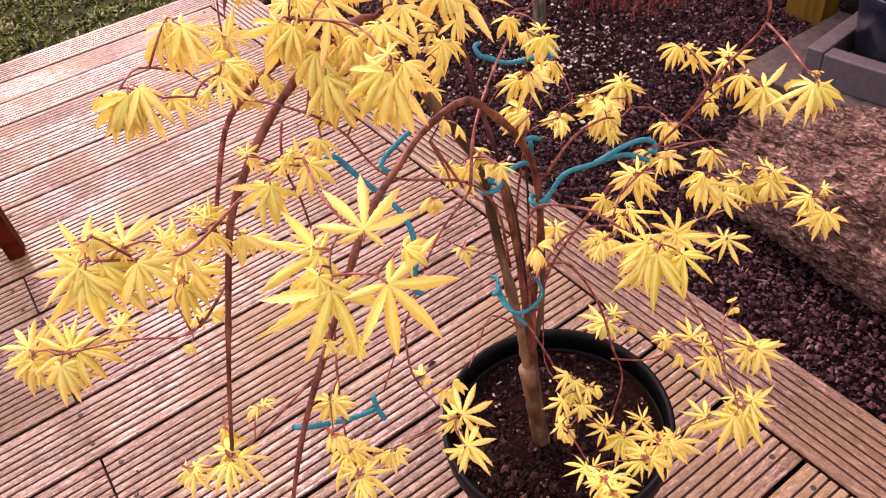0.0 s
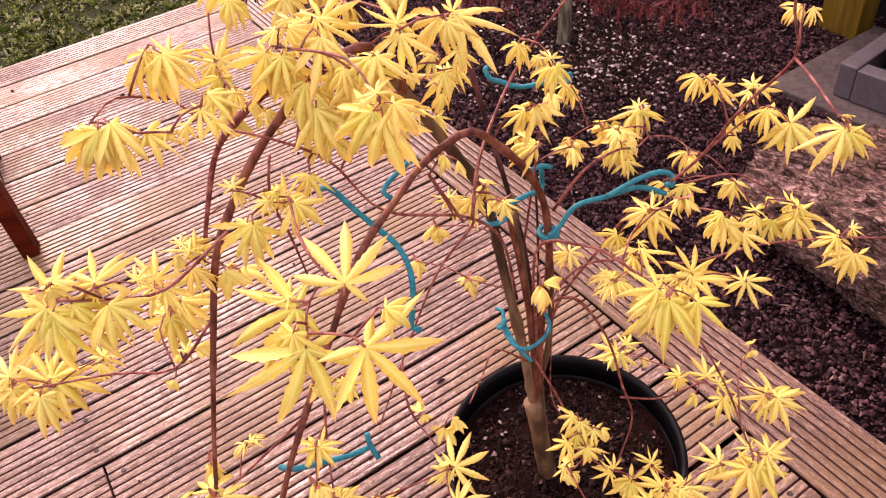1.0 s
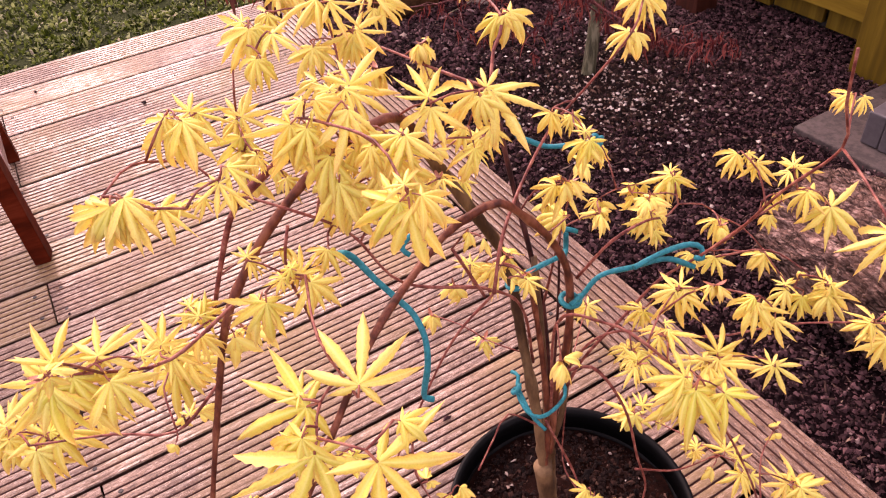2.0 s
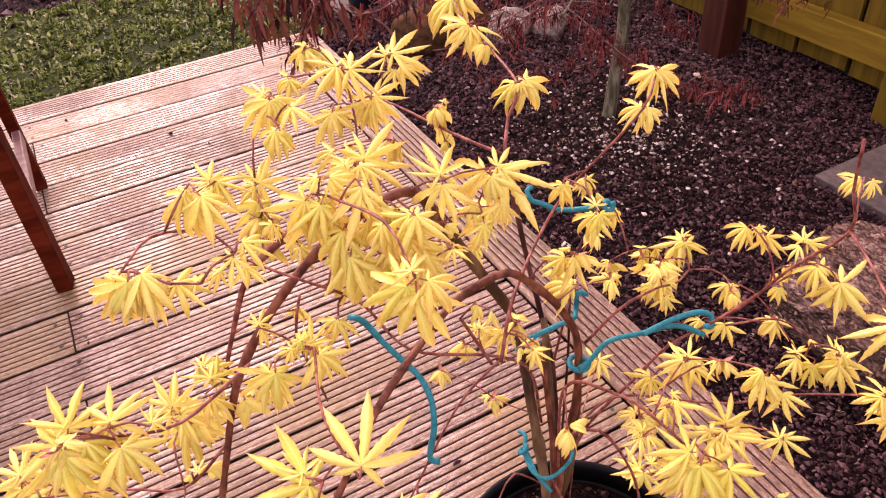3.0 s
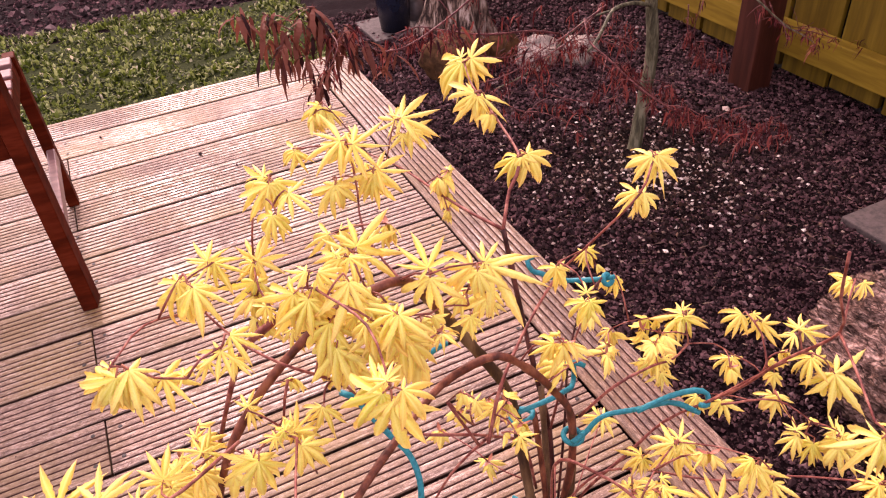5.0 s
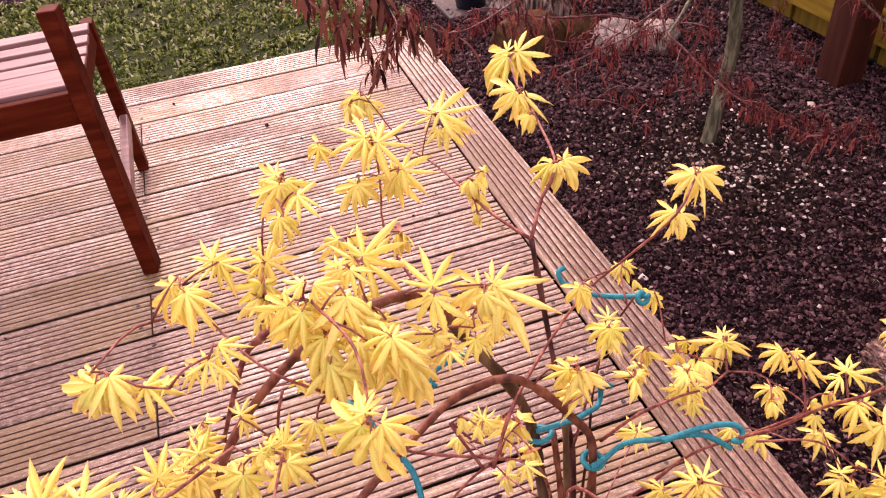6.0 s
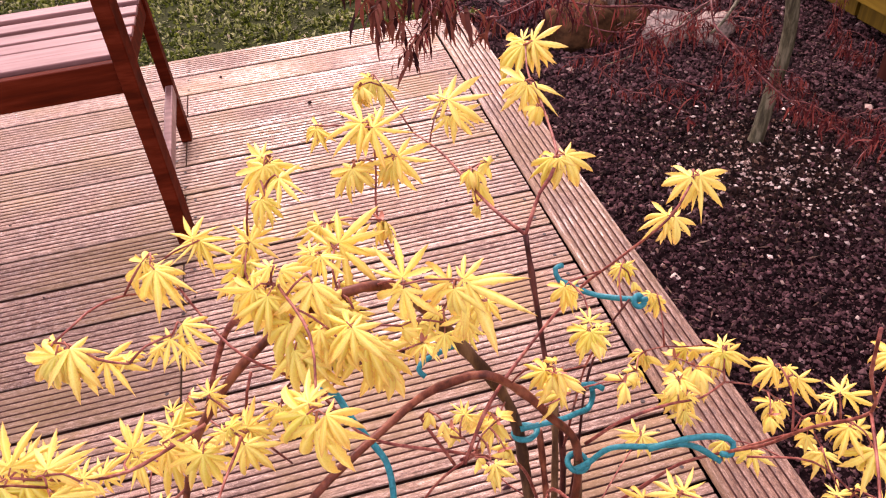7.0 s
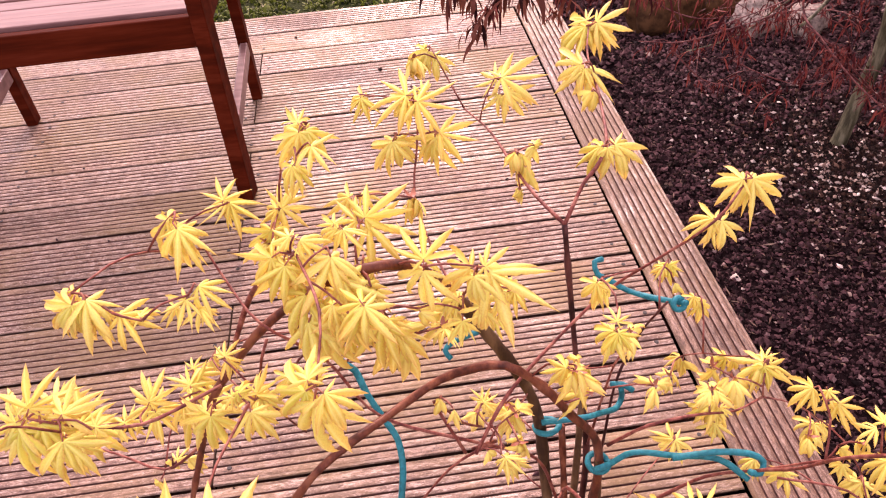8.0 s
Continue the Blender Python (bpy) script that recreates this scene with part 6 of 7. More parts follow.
lone_leaf((0.035, 0.374, 0.805), (0.80, 0.48, 0.37), (0.10, -0.55, 0.83), 0.011)
lone_leaf((0.017, 0.372, 0.802), (0.25, -0.85, -0.45), (0.02, -0.45, 0.89), 0.027, "umb")
lone_leaf((-0.009, 0.388, 0.807), (-0.54, 0.82, 0.20), (-0.21, -0.60, 0.77), 0.019)
lone_leaf((0.042, 0.484, 0.684), (-0.88, -0.18, -0.45), (-0.21, -0.48, 0.85), 0.033, "umb")
lone_leaf((0.044, 0.475, 0.687), (-0.51, -0.57, -0.64), (-0.16, -0.59, 0.79), 0.034, "umb")
lone_leaf((0.047, 0.477, 0.686), (0.53, -0.80, -0.26), (-0.18, -0.63, 0.76), 0.029, "umb")
lone_leaf((0.044, 0.481, 0.694), (0.34, 0.76, 0.56), (-0.20, -0.47, 0.86), 0.017)
lone_leaf((0.054, 0.475, 0.695), (0.73, -0.68, -0.02), (-0.28, -0.48, 0.83), 0.027, "umb")
lone_leaf((0.037, 0.425, 0.694), (-0.60, -0.67, -0.43), (0.08, -0.61, 0.79), 0.013, "bud")
lone_leaf((0.026, 0.418, 0.681), (-0.73, -0.56, -0.40), (-0.05, -0.61, 0.79), 0.013, "bud")
lone_leaf((0.048, 0.427, 0.691), (0.62, -0.79, 0.03), (-0.16, -0.59, 0.79), 0.015, "bud")
lone_leaf((0.041, 0.424, 0.694), (0.61, 0.68, 0.41), (-0.21, -0.38, 0.90), 0.010)
lone_leaf((-0.073, 0.507, 0.672), (-0.16, 0.85, 0.50), (-0.10, -0.63, 0.77), 0.024)
lone_leaf((-0.074, 0.508, 0.665), (-0.71, -0.40, -0.58), (-0.04, -0.33, 0.94), 0.035, "umb")
lone_leaf((-0.071, 0.505, 0.669), (0.82, 0.31, 0.48), (0.30, -0.53, 0.80), 0.022)
lone_leaf((-0.074, 0.502, 0.668), (-0.28, -0.72, -0.63), (-0.04, -0.32, 0.95), 0.030, "umb")
lone_leaf((-0.078, 0.508, 0.665), (-0.93, -0.17, -0.34), (0.01, -0.62, 0.78), 0.021, "umb")
lone_leaf((-0.048, 0.485, 0.673), (0.97, -0.05, 0.24), (0.32, -0.40, 0.86), 0.025)
lone_leaf((-0.057, 0.477, 0.672), (-0.57, -0.54, -0.62), (-0.16, -0.60, 0.78), 0.030, "umb")
lone_leaf((-0.057, 0.478, 0.670), (-0.02, -0.81, -0.58), (-0.16, -0.61, 0.77), 0.030, "umb")
lone_leaf((-0.049, 0.484, 0.671), (-0.08, 0.83, 0.56), (0.26, -0.56, 0.79), 0.029)
lone_leaf((-0.045, 0.486, 0.670), (0.73, -0.68, -0.06), (0.06, -0.32, 0.95), 0.032, "umb")
lone_leaf((-0.011, 0.481, 0.673), (0.99, -0.16, -0.01), (0.23, -0.61, 0.75), 0.016)
lone_leaf((-0.010, 0.475, 0.678), (0.43, 0.73, 0.53), (0.10, -0.24, 0.97), 0.015)
lone_leaf((-0.013, 0.472, 0.677), (-0.67, -0.57, -0.47), (-0.08, -0.29, 0.95), 0.016, "bud")
lone_leaf((0.116, 0.275, 0.826), (0.48, 0.60, 0.64), (-0.20, -0.50, 0.84), 0.030)
lone_leaf((0.095, 0.285, 0.818), (-0.96, 0.28, -0.07), (0.11, -0.56, 0.82), 0.034)
lone_leaf((0.093, 0.290, 0.821), (-0.18, 0.92, 0.35), (0.02, -0.28, 0.96), 0.013)
lone_leaf((0.088, 0.265, 0.814), (-0.53, -0.54, -0.65), (0.12, -0.47, 0.87), 0.036)
lone_leaf((0.086, 0.270, 0.821), (-0.71, -0.44, -0.55), (-0.26, -0.28, 0.92), 0.025, "umb")
lone_leaf((0.106, 0.240, 0.824), (0.31, -0.82, -0.48), (-0.24, -0.52, 0.82), 0.037)
lone_leaf((0.121, 0.245, 0.833), (0.67, -0.74, 0.06), (-0.12, -0.31, 0.94), 0.016, "umb")
lone_leaf((0.085, 0.412, 0.754), (-0.12, -0.81, -0.58), (-0.07, -0.61, 0.79), 0.025, "bud")
lone_leaf((0.088, 0.415, 0.753), (-0.16, 0.96, 0.24), (-0.32, -0.47, 0.82), 0.011, "bud")
lone_leaf((0.123, 0.357, 0.667), (-0.24, -0.79, -0.57), (-0.01, -0.54, 0.84), 0.020, "umb")
lone_leaf((0.123, 0.352, 0.671), (-0.88, -0.31, -0.36), (0.07, -0.31, 0.95), 0.016, "umb")
lone_leaf((0.086, 0.334, 0.651), (-0.89, -0.22, -0.41), (0.12, -0.38, 0.92), 0.024, "umb")
lone_leaf((0.086, 0.333, 0.650), (0.16, -0.89, -0.42), (0.05, -0.43, 0.90), 0.019, "umb")
lone_leaf((0.086, 0.328, 0.654), (0.65, -0.76, 0.02), (-0.28, -0.38, 0.88), 0.015)
lone_leaf((0.109, 0.307, 0.593), (-0.73, -0.47, -0.50), (-0.29, -0.26, 0.92), 0.019, "umb")
lone_leaf((0.111, 0.300, 0.602), (0.46, -0.88, -0.10), (-0.30, -0.22, 0.93), 0.013, "umb")
lone_leaf((0.153, 0.272, 0.636), (0.97, -0.26, 0.01), (-0.34, -0.42, 0.84), 0.024)
lone_leaf((0.152, 0.275, 0.631), (-0.99, 0.11, 0.00), (-0.09, -0.50, 0.86), 0.016, "umb")
lone_leaf((0.152, 0.274, 0.638), (0.06, 0.92, 0.39), (0.10, -0.42, 0.90), 0.013, "bud")
lone_leaf((0.140, 0.247, 0.643), (0.56, -0.81, -0.19), (-0.18, -0.13, 0.98), 0.020)
lone_leaf((0.138, 0.247, 0.641), (-0.81, -0.39, -0.44), (0.02, -0.26, 0.97), 0.018, "umb")
lone_leaf((0.138, 0.244, 0.646), (0.96, 0.18, 0.23), (-0.27, -0.44, 0.86), 0.013)
lone_leaf((0.197, 0.371, 0.526), (-0.85, -0.31, -0.42), (-0.31, -0.49, 0.82), 0.020, "bud")
lone_leaf((0.198, 0.370, 0.523), (0.45, -0.85, -0.26), (-0.31, -0.10, 0.95), 0.021, "bud")
lone_leaf((0.184, 0.384, 0.545), (0.24, 0.81, 0.53), (-0.15, -0.45, 0.88), 0.018, "bud")
lone_leaf((0.187, 0.386, 0.536), (-0.19, -0.85, -0.49), (-0.08, -0.26, 0.96), 0.015, "bud")
lone_leaf((0.206, 0.370, 0.532), (0.39, -0.89, -0.25), (0.04, -0.39, 0.92), 0.017, "bud")
lone_leaf((0.302, 0.322, 0.508), (-0.97, -0.07, -0.22), (-0.24, -0.43, 0.87), 0.018, "umb")
lone_leaf((0.310, 0.308, 0.495), (0.35, -0.88, -0.33), (-0.19, -0.08, 0.98), 0.020, "umb")
lone_leaf((0.285, 0.311, 0.496), (-0.86, -0.30, -0.41), (-0.20, -0.27, 0.94), 0.019, "umb")
lone_leaf((0.298, 0.303, 0.485), (-0.22, -0.78, -0.59), (-0.41, -0.29, 0.87), 0.024, "umb")
lone_leaf((0.274, 0.302, 0.477), (-0.89, -0.35, -0.30), (-0.40, -0.20, 0.89), 0.013, "umb")
lone_leaf((0.316, 0.303, 0.495), (0.64, -0.77, -0.02), (-0.28, -0.16, 0.95), 0.017, "bud")
lone_leaf((0.304, 0.316, 0.504), (-0.72, -0.44, -0.53), (-0.36, -0.31, 0.88), 0.023, "umb")
lone_leaf((0.297, 0.316, 0.493), (0.10, -0.87, -0.49), (-0.30, -0.28, 0.91), 0.022, "umb")
lone_leaf((0.318, 0.289, 0.441), (-0.97, 0.23, 0.04), (-0.34, -0.36, 0.87), 0.018)
lone_leaf((0.333, 0.281, 0.426), (-0.08, -0.78, -0.61), (-0.12, -0.01, 0.99), 0.031)
lone_leaf((0.326, 0.293, 0.433), (-0.01, 0.88, 0.48), (-0.18, 0.01, 0.98), 0.016)
lone_leaf((0.332, 0.276, 0.428), (-0.77, -0.36, -0.53), (-0.28, 0.03, 0.96), 0.028, "umb")
lone_leaf((0.362, 0.280, 0.423), (0.38, 0.74, 0.56), (-0.02, -0.21, 0.98), 0.016)
lone_leaf((0.362, 0.277, 0.423), (0.32, -0.93, -0.15), (-0.30, 0.06, 0.95), 0.011, "umb")
lone_leaf((0.365, 0.243, 0.428), (0.90, -0.40, -0.14), (-0.36, 0.05, 0.93), 0.026)
lone_leaf((0.355, 0.241, 0.434), (-0.91, -0.13, -0.39), (-0.44, -0.06, 0.90), 0.027)
lone_leaf((0.362, 0.238, 0.433), (-0.32, -0.77, -0.56), (-0.25, -0.10, 0.96), 0.019, "umb")
lone_leaf((0.358, 0.241, 0.439), (-0.04, 0.94, 0.35), (-0.13, -0.29, 0.95), 0.011)
lone_leaf((0.265, 0.259, 0.466), (-0.94, 0.34, 0.11), (-0.28, -0.08, 0.96), 0.021)
lone_leaf((0.271, 0.258, 0.463), (0.46, -0.86, -0.22), (-0.29, -0.37, 0.88), 0.016)
lone_leaf((0.335, 0.266, 0.682), (-0.89, -0.14, -0.44), (-0.35, -0.46, 0.82), 0.038, "umb")
lone_leaf((0.335, 0.264, 0.683), (-0.65, -0.45, -0.61), (-0.21, -0.17, 0.96), 0.038, "umb")
lone_leaf((0.345, 0.267, 0.677), (0.05, -0.80, -0.59), (-0.09, -0.07, 0.99), 0.040, "umb")
lone_leaf((0.333, 0.272, 0.686), (-0.88, 0.42, 0.21), (-0.47, -0.35, 0.81), 0.023)
lone_leaf((0.350, 0.255, 0.677), (0.29, -0.85, -0.45), (-0.34, -0.24, 0.91), 0.030, "umb")
lone_leaf((0.407, 0.304, 0.630), (0.76, 0.38, 0.53), (-0.16, -0.39, 0.91), 0.024)
lone_leaf((0.411, 0.301, 0.627), (0.96, -0.29, -0.01), (-0.16, -0.11, 0.98), 0.025)
lone_leaf((0.440, 0.276, 0.623), (-0.30, -0.74, -0.60), (-0.50, -0.07, 0.86), 0.021)
lone_leaf((0.436, 0.275, 0.625), (-0.41, 0.89, 0.21), (-0.53, -0.21, 0.82), 0.014)
lone_leaf((0.456, 0.266, 0.532), (-0.26, -0.81, -0.52), (-0.46, -0.39, 0.80), 0.017, "bud")
lone_leaf((0.458, 0.267, 0.540), (0.14, 0.91, 0.39), (-0.22, -0.24, 0.95), 0.012, "bud")
lone_leaf((0.468, 0.436, 0.362), (-0.61, 0.76, 0.21), (-0.14, -0.01, 0.99), 0.030)
lone_leaf((0.465, 0.429, 0.370), (-0.50, -0.58, -0.64), (-0.39, -0.46, 0.80), 0.035, "umb")
lone_leaf((0.476, 0.431, 0.371), (0.93, 0.15, 0.34), (-0.33, -0.45, 0.83), 0.022, "umb")
lone_leaf((0.488, 0.413, 0.358), (-0.32, -0.78, -0.54), (-0.46, -0.32, 0.83), 0.018, "bud")
lone_leaf((0.465, 0.310, 0.442), (0.55, 0.57, 0.60), (-0.16, -0.26, 0.95), 0.023)
lone_leaf((0.441, 0.326, 0.444), (0.39, -0.89, -0.24), (-0.49, -0.24, 0.84), 0.016, "umb")
lone_leaf((0.474, 0.292, 0.422), (-0.87, -0.24, -0.43), (-0.23, 0.02, 0.97), 0.024, "umb")
lone_leaf((0.482, 0.288, 0.419), (-0.26, -0.77, -0.58), (-0.41, -0.35, 0.84), 0.022, "umb")
lone_leaf((0.475, 0.302, 0.430), (0.97, -0.22, -0.03), (-0.17, -0.21, 0.96), 0.018)
lone_leaf((0.448, 0.328, 0.440), (-0.48, 0.86, 0.19), (-0.27, -0.34, 0.90), 0.017, "umb")
lone_leaf((0.448, 0.308, 0.432), (-0.95, -0.16, -0.28), (-0.51, -0.12, 0.85), 0.018, "bud")
lone_leaf((0.437, 0.228, 0.526), (0.89, -0.43, -0.16), (-0.13, -0.21, 0.97), 0.028)
lone_leaf((0.430, 0.229, 0.527), (-0.38, 0.86, 0.34), (-0.12, -0.01, 0.99), 0.020)
lone_leaf((0.431, 0.226, 0.526), (-0.95, -0.11, -0.28), (-0.38, -0.17, 0.91), 0.020, "umb")
lone_leaf((0.432, 0.222, 0.532), (0.56, -0.79, -0.24), (-0.48, -0.07, 0.87), 0.028, "umb")
lone_leaf((0.394, 0.210, 0.505), (-0.14, 0.91, 0.39), (-0.28, -0.21, 0.94), 0.014)
lone_leaf((0.391, 0.199, 0.504), (-0.59, -0.51, -0.63), (-0.33, 0.00, 0.94), 0.038, "umb")
lone_leaf((0.398, 0.199, 0.506), (0.71, -0.70, -0.08), (-0.07, -0.34, 0.94), 0.026)
lone_leaf((0.400, 0.198, 0.509), (0.96, 0.10, 0.27), (-0.30, -0.20, 0.93), 0.018)
lone_leaf((0.397, 0.199, 0.499), (0.04, -0.80, -0.59), (-0.14, 0.08, 0.99), 0.039, "umb")
lone_leaf((0.385, 0.201, 0.499), (-0.91, -0.13, -0.40), (-0.50, -0.11, 0.86), 0.031, "umb")
lone_leaf((0.406, 0.239, 0.434), (-0.65, 0.74, 0.13), (-0.28, -0.28, 0.92), 0.025)
lone_leaf((0.408, 0.237, 0.430), (-0.76, -0.44, -0.48), (-0.07, -0.37, 0.93), 0.018, "umb")
lone_leaf((0.279, 0.428, 0.814), (-0.98, 0.04, -0.20), (-0.37, -0.47, 0.80), 0.024, "umb")
lone_leaf((0.282, 0.429, 0.814), (0.36, -0.89, -0.27), (-0.04, -0.44, 0.90), 0.016, "umb")
lone_leaf((0.264, 0.419, 0.806), (-0.22, -0.82, -0.53), (-0.04, -0.62, 0.78), 0.017, "bud")
lone_leaf((0.451, 0.503, 0.699), (-0.20, -0.74, -0.64), (-0.13, -0.47, 0.87), 0.022, "umb")
lone_leaf((0.447, 0.506, 0.702), (-0.74, -0.45, -0.50), (-0.07, -0.14, 0.99), 0.017, "umb")
lone_leaf((0.417, 0.502, 0.747), (-0.17, -0.79, -0.60), (-0.26, -0.49, 0.83), 0.019, "umb")
lone_leaf((0.419, 0.490, 0.736), (0.53, -0.82, -0.20), (-0.37, -0.13, 0.92), 0.011, "bud")
lone_leaf((0.413, 0.500, 0.747), (-0.80, -0.53, -0.29), (-0.33, -0.51, 0.80), 0.014, "umb")
lone_leaf((0.196, 0.395, 0.866), (-0.78, 0.62, 0.09), (0.01, -0.32, 0.95), 0.015, "umb")
lone_leaf((0.197, 0.401, 0.858), (0.25, -0.82, -0.52), (0.07, -0.28, 0.96), 0.018, "umb")
lone_leaf((0.194, 0.394, 0.865), (-0.57, -0.70, -0.43), (-0.13, -0.20, 0.97), 0.013, "umb")
lone_leaf((0.201, 0.383, 0.852), (-0.33, -0.69, -0.64), (-0.14, -0.42, 0.90), 0.028, "umb")
lone_leaf((0.190, 0.387, 0.851), (-0.92, -0.35, -0.18), (0.03, -0.59, 0.81), 0.016, "umb")
lone_leaf((0.179, 0.398, 0.862), (-0.43, -0.71, -0.55), (0.24, -0.56, 0.80), 0.018, "umb")
lone_leaf((0.205, 0.389, 0.845), (0.57, -0.77, -0.29), (-0.20, -0.16, 0.97), 0.014, "umb")
lone_leaf((0.209, 0.400, 0.812), (-0.49, -0.65, -0.58), (0.05, -0.54, 0.84), 0.024, "umb")
lone_leaf((0.211, 0.394, 0.818), (0.01, -0.77, -0.64), (0.11, -0.52, 0.85), 0.028, "bud")
lone_leaf((0.205, 0.395, 0.814), (-0.96, -0.29, -0.01), (0.16, -0.20, 0.97), 0.013, "bud")
lone_leaf((0.241, 0.460, 0.777), (-0.31, -0.70, -0.64), (0.19, -0.39, 0.90), 0.027, "umb")
lone_leaf((0.243, 0.463, 0.774), (0.43, -0.78, -0.45), (-0.25, -0.45, 0.86), 0.019, "umb")
lone_leaf((0.240, 0.469, 0.770), (-0.83, -0.42, -0.35), (-0.15, -0.55, 0.82), 0.021, "umb")
lone_leaf((0.274, 0.450, 0.770), (-0.11, -0.81, -0.58), (-0.27, -0.45, 0.85), 0.018, "umb")
lone_leaf((0.227, 0.363, 0.802), (-0.50, -0.74, -0.44), (-0.24, -0.47, 0.85), 0.013, "bud")
lone_leaf((0.234, 0.358, 0.797), (0.35, -0.91, -0.24), (0.22, -0.10, 0.97), 0.010, "bud")
lone_leaf((0.281, 0.412, 0.710), (-0.99, -0.17, 0.02), (-0.18, -0.10, 0.98), 0.016, "umb")
lone_leaf((0.276, 0.416, 0.709), (-0.52, -0.64, -0.57), (0.02, -0.42, 0.91), 0.023, "umb")
lone_leaf((0.259, 0.419, 0.717), (0.90, 0.43, 0.13), (-0.16, -0.22, 0.96), 0.011)
lone_leaf((0.260, 0.425, 0.711), (-0.55, 0.80, 0.25), (-0.03, -0.36, 0.93), 0.011)
lone_leaf((0.261, 0.422, 0.712), (0.02, -0.97, -0.22), (-0.10, -0.33, 0.94), 0.007)
lone_leaf((0.261, 0.352, 0.753), (0.62, -0.75, -0.24), (-0.24, -0.26, 0.94), 0.014, "umb")
lone_leaf((0.252, 0.356, 0.755), (0.61, -0.76, -0.22), (0.10, -0.45, 0.89), 0.013, "bud")
lone_leaf((0.184, 0.425, 0.883), (-0.95, -0.30, -0.13), (0.18, -0.59, 0.79), 0.016, "umb")
lone_leaf((0.186, 0.418, 0.888), (0.52, -0.79, -0.32), (-0.13, -0.63, 0.77), 0.014, "umb")
lone_leaf((0.181, 0.427, 0.884), (0.02, 0.90, 0.44), (-0.04, -0.29, 0.96), 0.010)
lone_leaf((0.126, 0.374, 0.813), (0.36, 0.76, 0.54), (-0.18, -0.18, 0.97), 0.015)
lone_leaf((0.126, 0.380, 0.808), (-0.70, 0.67, 0.24), (0.34, -0.27, 0.90), 0.016)
lone_leaf((0.127, 0.377, 0.809), (0.81, -0.58, -0.07), (0.20, -0.53, 0.83), 0.016, "umb")
lone_leaf((0.146, 0.381, 0.818), (-0.83, -0.50, -0.24), (0.03, -0.53, 0.85), 0.013, "umb")
lone_leaf((0.147, 0.381, 0.817), (-0.07, -0.83, -0.55), (-0.03, -0.38, 0.92), 0.016, "umb")
lone_leaf((0.106, 0.406, 0.813), (0.48, 0.76, 0.44), (0.01, -0.46, 0.89), 0.011)
lone_leaf((0.106, 0.407, 0.810), (0.73, -0.68, -0.07), (0.37, -0.16, 0.92), 0.012, "umb")
lone_leaf((0.071, 0.426, 0.768), (-0.22, 0.83, 0.51), (0.29, -0.45, 0.84), 0.015)
lone_leaf((0.072, 0.427, 0.766), (0.98, 0.22, 0.05), (0.01, -0.53, 0.85), 0.015)
lone_leaf((0.137, 0.449, 0.848), (-0.80, -0.42, -0.42), (0.05, -0.55, 0.83), 0.014, "umb")
lone_leaf((0.143, 0.442, 0.840), (-0.60, -0.60, -0.53), (-0.22, -0.24, 0.95), 0.015, "bud")
lone_leaf((0.146, 0.434, 0.836), (0.15, -0.88, -0.45), (-0.10, -0.45, 0.89), 0.015, "umb")
lone_leaf((0.165, 0.435, 0.840), (0.02, -0.88, -0.48), (0.16, -0.45, 0.88), 0.014, "umb")
lone_leaf((0.182, 0.426, 0.838), (-0.53, -0.68, -0.50), (-0.06, -0.62, 0.78), 0.013, "umb")
lone_leaf((0.198, 0.425, 0.846), (-0.99, -0.06, -0.09), (0.04, -0.33, 0.94), 0.014, "umb")
lone_leaf((0.175, 0.434, 0.850), (-0.74, -0.50, -0.45), (0.07, -0.53, 0.85), 0.014, "umb")
lone_leaf((0.194, 0.438, 0.848), (0.35, -0.89, -0.30), (-0.20, -0.58, 0.79), 0.014, "umb")
lone_leaf((0.156, 0.400, 0.884), (-0.59, -0.51, -0.42), (0.06, -0.51, 0.85), 0.022, "umb")
lone_leaf((0.164, 0.395, 0.866), (-0.92, -0.6, -0.37), (-0.16, -0.40, 0.85), 0.025, "umb")
lone_leaf((0.158, 0.400, 0.837), (0.72, -0.49, -0.54), (-0.21, -0.51, 0.85), 0.028, "umb")
lone_leaf((0.168, 0.395, 0.832), (0.06, -0.57, -0.55), (-0.26, -0.47, 0.85), 0.026, "umb")
lone_leaf((0.193, 0.390, 0.860), (-0.46, -0.36, -0.64), (-0.02, -0.48, 0.85), 0.028, "umb")
lone_leaf((0.205, 0.395, 0.830), (0.49, -0.63, -0.43), (0.18, -0.57, 0.85), 0.029, "umb")
lone_leaf((0.182, 0.395, 0.873), (0.79, -0.38, -0.31), (-0.17, -0.41, 0.85), 0.025, "umb")
lone_leaf((0.182, 0.390, 0.842), (0.3, -0.44, -0.48), (-0.07, -0.59, 0.85), 0.026, "umb")
lone_leaf((0.179, 0.400, 0.887), (0.2, -0.62, -0.56), (0.26, -0.44, 0.85), 0.029, "umb")
# ---- small sprays among the stems: node, reach, number of leaves, habit ----
cluster((0.251, 0.225, 0.505), 0.022, 3, "umb")
cluster((0.246, 0.211, 0.509), 0.022, 3, "umb")
cluster((0.305, 0.228, 0.476), 0.022, 3, "umb")
cluster((0.331, 0.237, 0.467), 0.022, 3, "umb")
cluster((0.074, 0.283, 0.628), 0.021, 3, "umb")
cluster((0.080, 0.310, 0.620), 0.021, 3, "umb")
cluster((0.012, 0.390, 0.581), 0.022, 3, "umb")
cluster((0.451, 0.434, 0.685), 0.019, 3, "bud")
cluster((0.354, 0.315, 0.677), 0.019, 3, "umb")
cluster((0.287, 0.345, 0.661), 0.016, 3, "bud")
cluster((0.306, 0.371, 0.800), 0.014, 3, "bud")
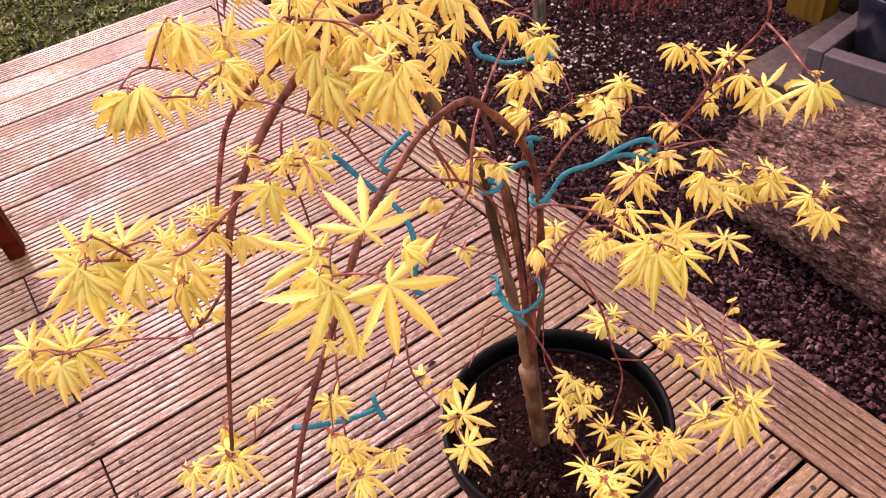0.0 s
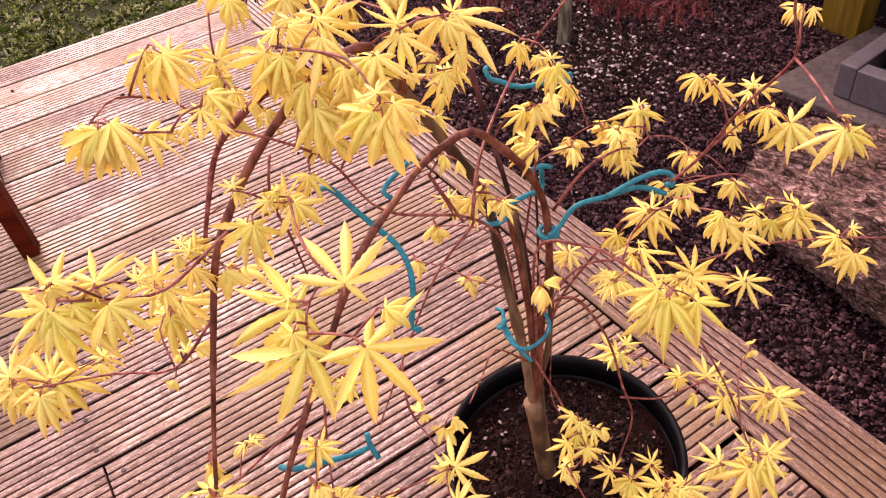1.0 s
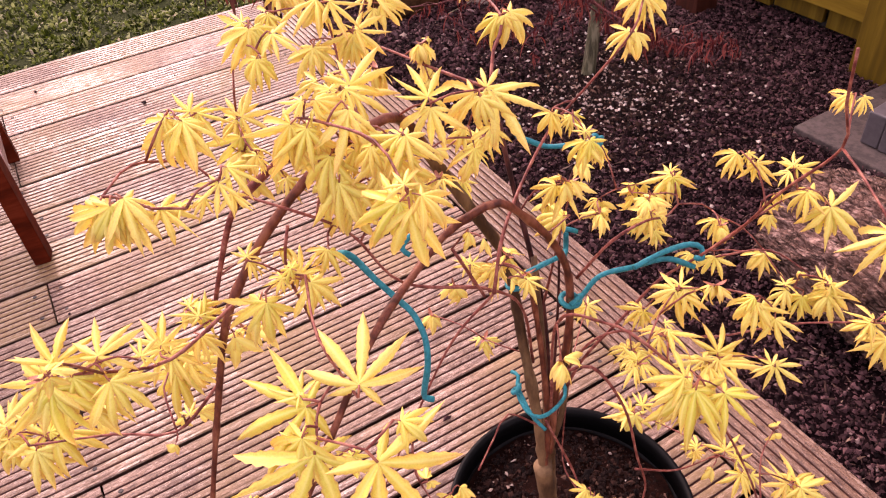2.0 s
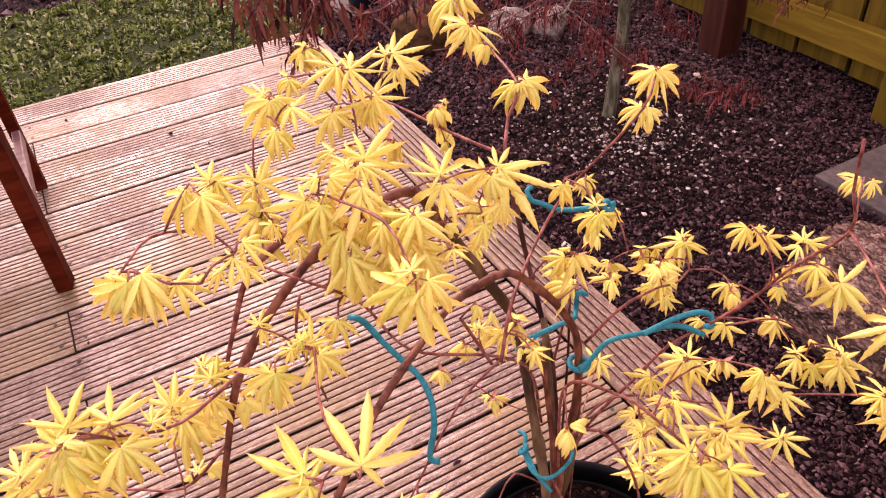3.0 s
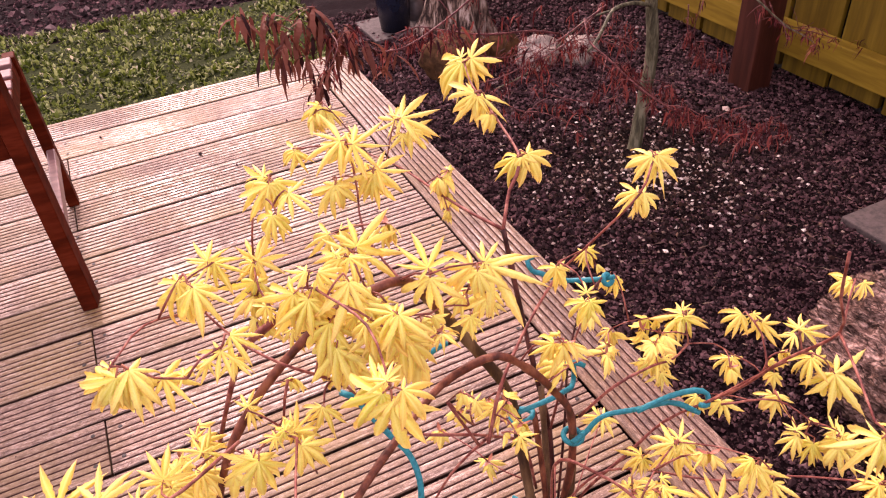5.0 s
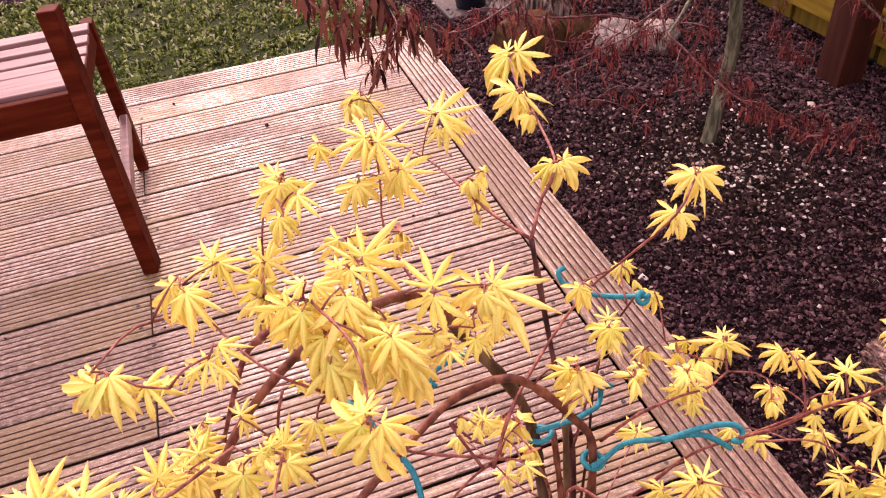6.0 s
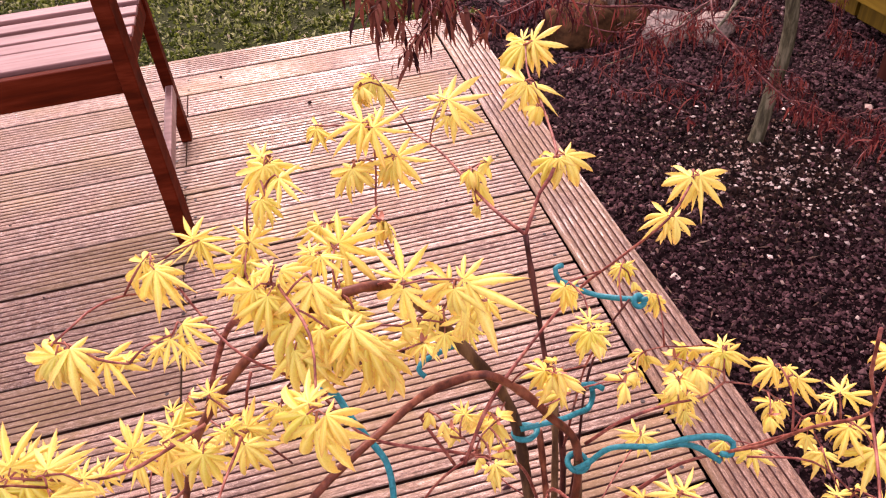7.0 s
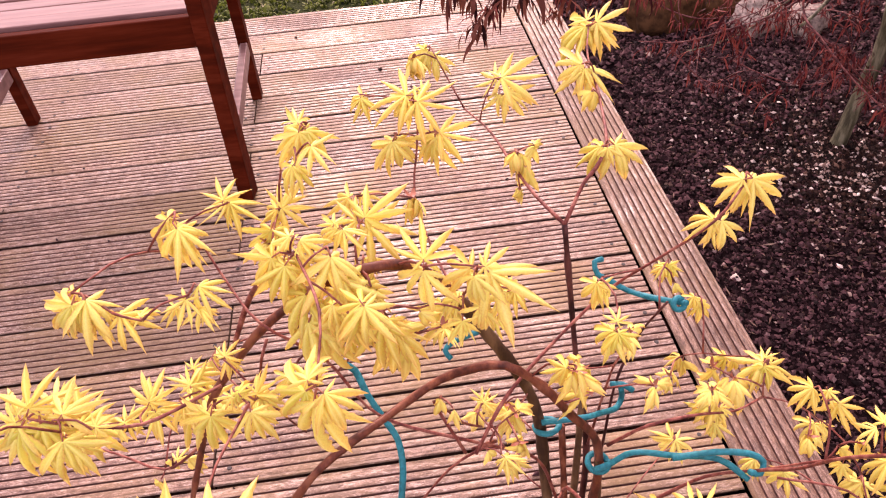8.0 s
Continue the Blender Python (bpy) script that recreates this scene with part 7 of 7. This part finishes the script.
cluster((0.359, 0.422, 0.766), 0.017, 4, "bud")
cluster((0.484, 0.340, 0.729), 0.013, 2, "bud")
cluster((0.314, 0.564, 0.789), 0.010, 3, "bud")
cluster((0.286, 0.310, 0.447), 0.019, 3, "bud")
cluster((0.326, 0.417, 0.742), 0.017, 3, "bud")
cluster((0.235, 0.409, 0.811), 0.014, 4, "umb")
cluster((0.412, 0.454, 0.671), 0.015, 3, "bud")
cluster((0.273, 0.473, 0.645), 0.018, 3, "bud")
cluster((0.142, 0.475, 0.752), 0.012, 3, "bud")
cluster((0.383, 0.292, 0.647), 0.024, 3, "umb")
cluster((0.373, 0.360, 0.603), 0.019, 4, "umb")
cluster((0.278, 0.429, 0.701), 0.016, 3, "bud")
cluster((0.050, 0.411, 0.591), 0.013, 2, "umb")
cluster((0.020, 0.419, 0.583), 0.014, 3, "bud")
cluster((0.099, 0.339, 0.700), 0.012, 2, "bud")
cluster((0.287, 0.454, 0.586), 0.014, 3, "bud")
cluster((0.442, 0.449, 0.682), 0.017, 3, "bud")
cluster((0.499, 0.396, 0.653), 0.016, 3, "bud")
cluster((0.098, 0.452, 0.717), 0.017, 3, "bud")
cluster((0.277, 0.396, 0.733), 0.015, 3, "bud")
cluster((0.274, 0.371, 0.737), 0.015, 3, "bud")
cluster((0.385, 0.425, 0.701), 0.016, 3, "bud")
cluster((0.248, 0.706, 0.836), 0.019, 4, "bud")
cluster((0.314, 0.573, 0.816), 0.017, 4, "bud")
cluster((0.135, 0.476, 0.836), 0.014, 4, "bud")
cluster((0.067, 0.488, 0.725), 0.012, 4, "bud")
cluster((0.266, 0.512, 0.579), 0.015, 4, "bud")
cluster((0.322, 0.305, 0.674), 0.015, 3, "umb")
cluster((0.227, 0.465, 0.867), 0.012, 4, "bud")
cluster((0.048, 0.505, 0.684), 0.016, 4, "bud")
cluster((0.419, 0.407, 0.712), 0.014, 4, "bud")
cluster((0.003, 0.335, 0.853), 0.010, 4, "bud")
cluster((-0.017, 0.404, 0.578), 0.016, 3, "umb")
cluster((0.073, 0.305, 0.652), 0.014, 4, "bud")
cluster((0.371, 0.293, 0.733), 0.012, 4, "bud")


join_young()


# ---- soft plant ties ----
def cord(pts, thick=0.0023):
    path = smooth_path(pts, 0.005)
    at = Vector(pts[0])
    bm = bmesh.new()
    tube(bm, [p - at for p in path], thick, thick, 10, 0.12)
    c = part("plant_tie", bm, M_CORD, smooth=True)
    c.location = at
    return tagged(c, "teal rubbery soft tie looped round maple stems", "plant tie", "plant ties")


def ring_tie(at, radius, tilt):
    m = pose(*at, tilt, tilt * 0.4, 0)
    return cord([m @ Vector((radius * math.cos(q), radius * math.sin(q), 0.004 * q / 6)) for q in (0.3 * i for i in range(22))])


cord([(0.336, 0.396, 0.649), (0.348, 0.397, 0.652), (0.363, 0.394, 0.668), (0.390, 0.387, 0.668), (0.421, 0.380, 0.666), (0.438, 0.365, 0.659)])
cord([(0.387, 0.382, 0.673), (0.417, 0.380, 0.676), (0.439, 0.375, 0.676), (0.449, 0.371, 0.670), (0.445, 0.365, 0.665), (0.436, 0.364, 0.671)])
cord([(0.168, 0.434, 0.764), (0.170, 0.427, 0.768), (0.176, 0.428, 0.759), (0.182, 0.416, 0.748), (0.191, 0.405, 0.733), (0.198, 0.396, 0.721), (0.199, 0.384, 0.708), (0.196, 0.378, 0.688), (0.193, 0.381, 0.664), (0.192, 0.383, 0.648), (0.198, 0.381, 0.643)])
cord([(0.369, 0.515, 0.747), (0.362, 0.512, 0.748), (0.363, 0.506, 0.741), (0.370, 0.503, 0.737), (0.385, 0.497, 0.728), (0.398, 0.484, 0.731), (0.413, 0.470, 0.737), (0.418, 0.464, 0.741)])
ring_tie((0.412, 0.468, 0.738), 0.0042, 60)
cord([(0.364, 0.453, 0.672), (0.372, 0.449, 0.675), (0.379, 0.444, 0.672)])
cord([(0.371, 0.449, 0.671), (0.374, 0.452, 0.655), (0.368, 0.446, 0.650), (0.352, 0.434, 0.664), (0.338, 0.424, 0.676), (0.320, 0.424, 0.676), (0.303, 0.426, 0.674)])
cord([(0.296, 0.425, 0.563), (0.298, 0.417, 0.564), (0.290, 0.407, 0.557), (0.287, 0.388, 0.553), (0.294, 0.380, 0.549), (0.310, 0.382, 0.544), (0.332, 0.393, 0.537), (0.336, 0.402, 0.545), (0.332, 0.412, 0.552)], 0.0018)
cord([(0.292, 0.410, 0.561), (0.289, 0.386, 0.551), (0.296, 0.374, 0.536)], 0.0018)
cord([(0.2935, 0.4085, 0.5655), (0.2890, 0.4050, 0.5625), (0.2860, 0.4080, 0.5580), (0.2890, 0.4120, 0.5550), (0.2935, 0.4100, 0.5590), (0.2915, 0.4055, 0.5640)], 0.0020)
cord([(0.062, 0.374, 0.593), (0.070, 0.364, 0.596), (0.091, 0.370, 0.576), (0.111, 0.374, 0.560), (0.132, 0.379, 0.547)])
cord([(0.134, 0.383, 0.560), (0.133, 0.379, 0.548), (0.135, 0.373, 0.536)])
cord([(0.245, 0.495, 0.678), (0.241, 0.500, 0.683), (0.247, 0.503, 0.688), (0.263, 0.498, 0.701), (0.272, 0.491, 0.711)])
ring_tie((0.342, 0.405, 0.642), 0.0078, 12)
ring_tie((0.309, 0.430, 0.660), 0.0092, -12)
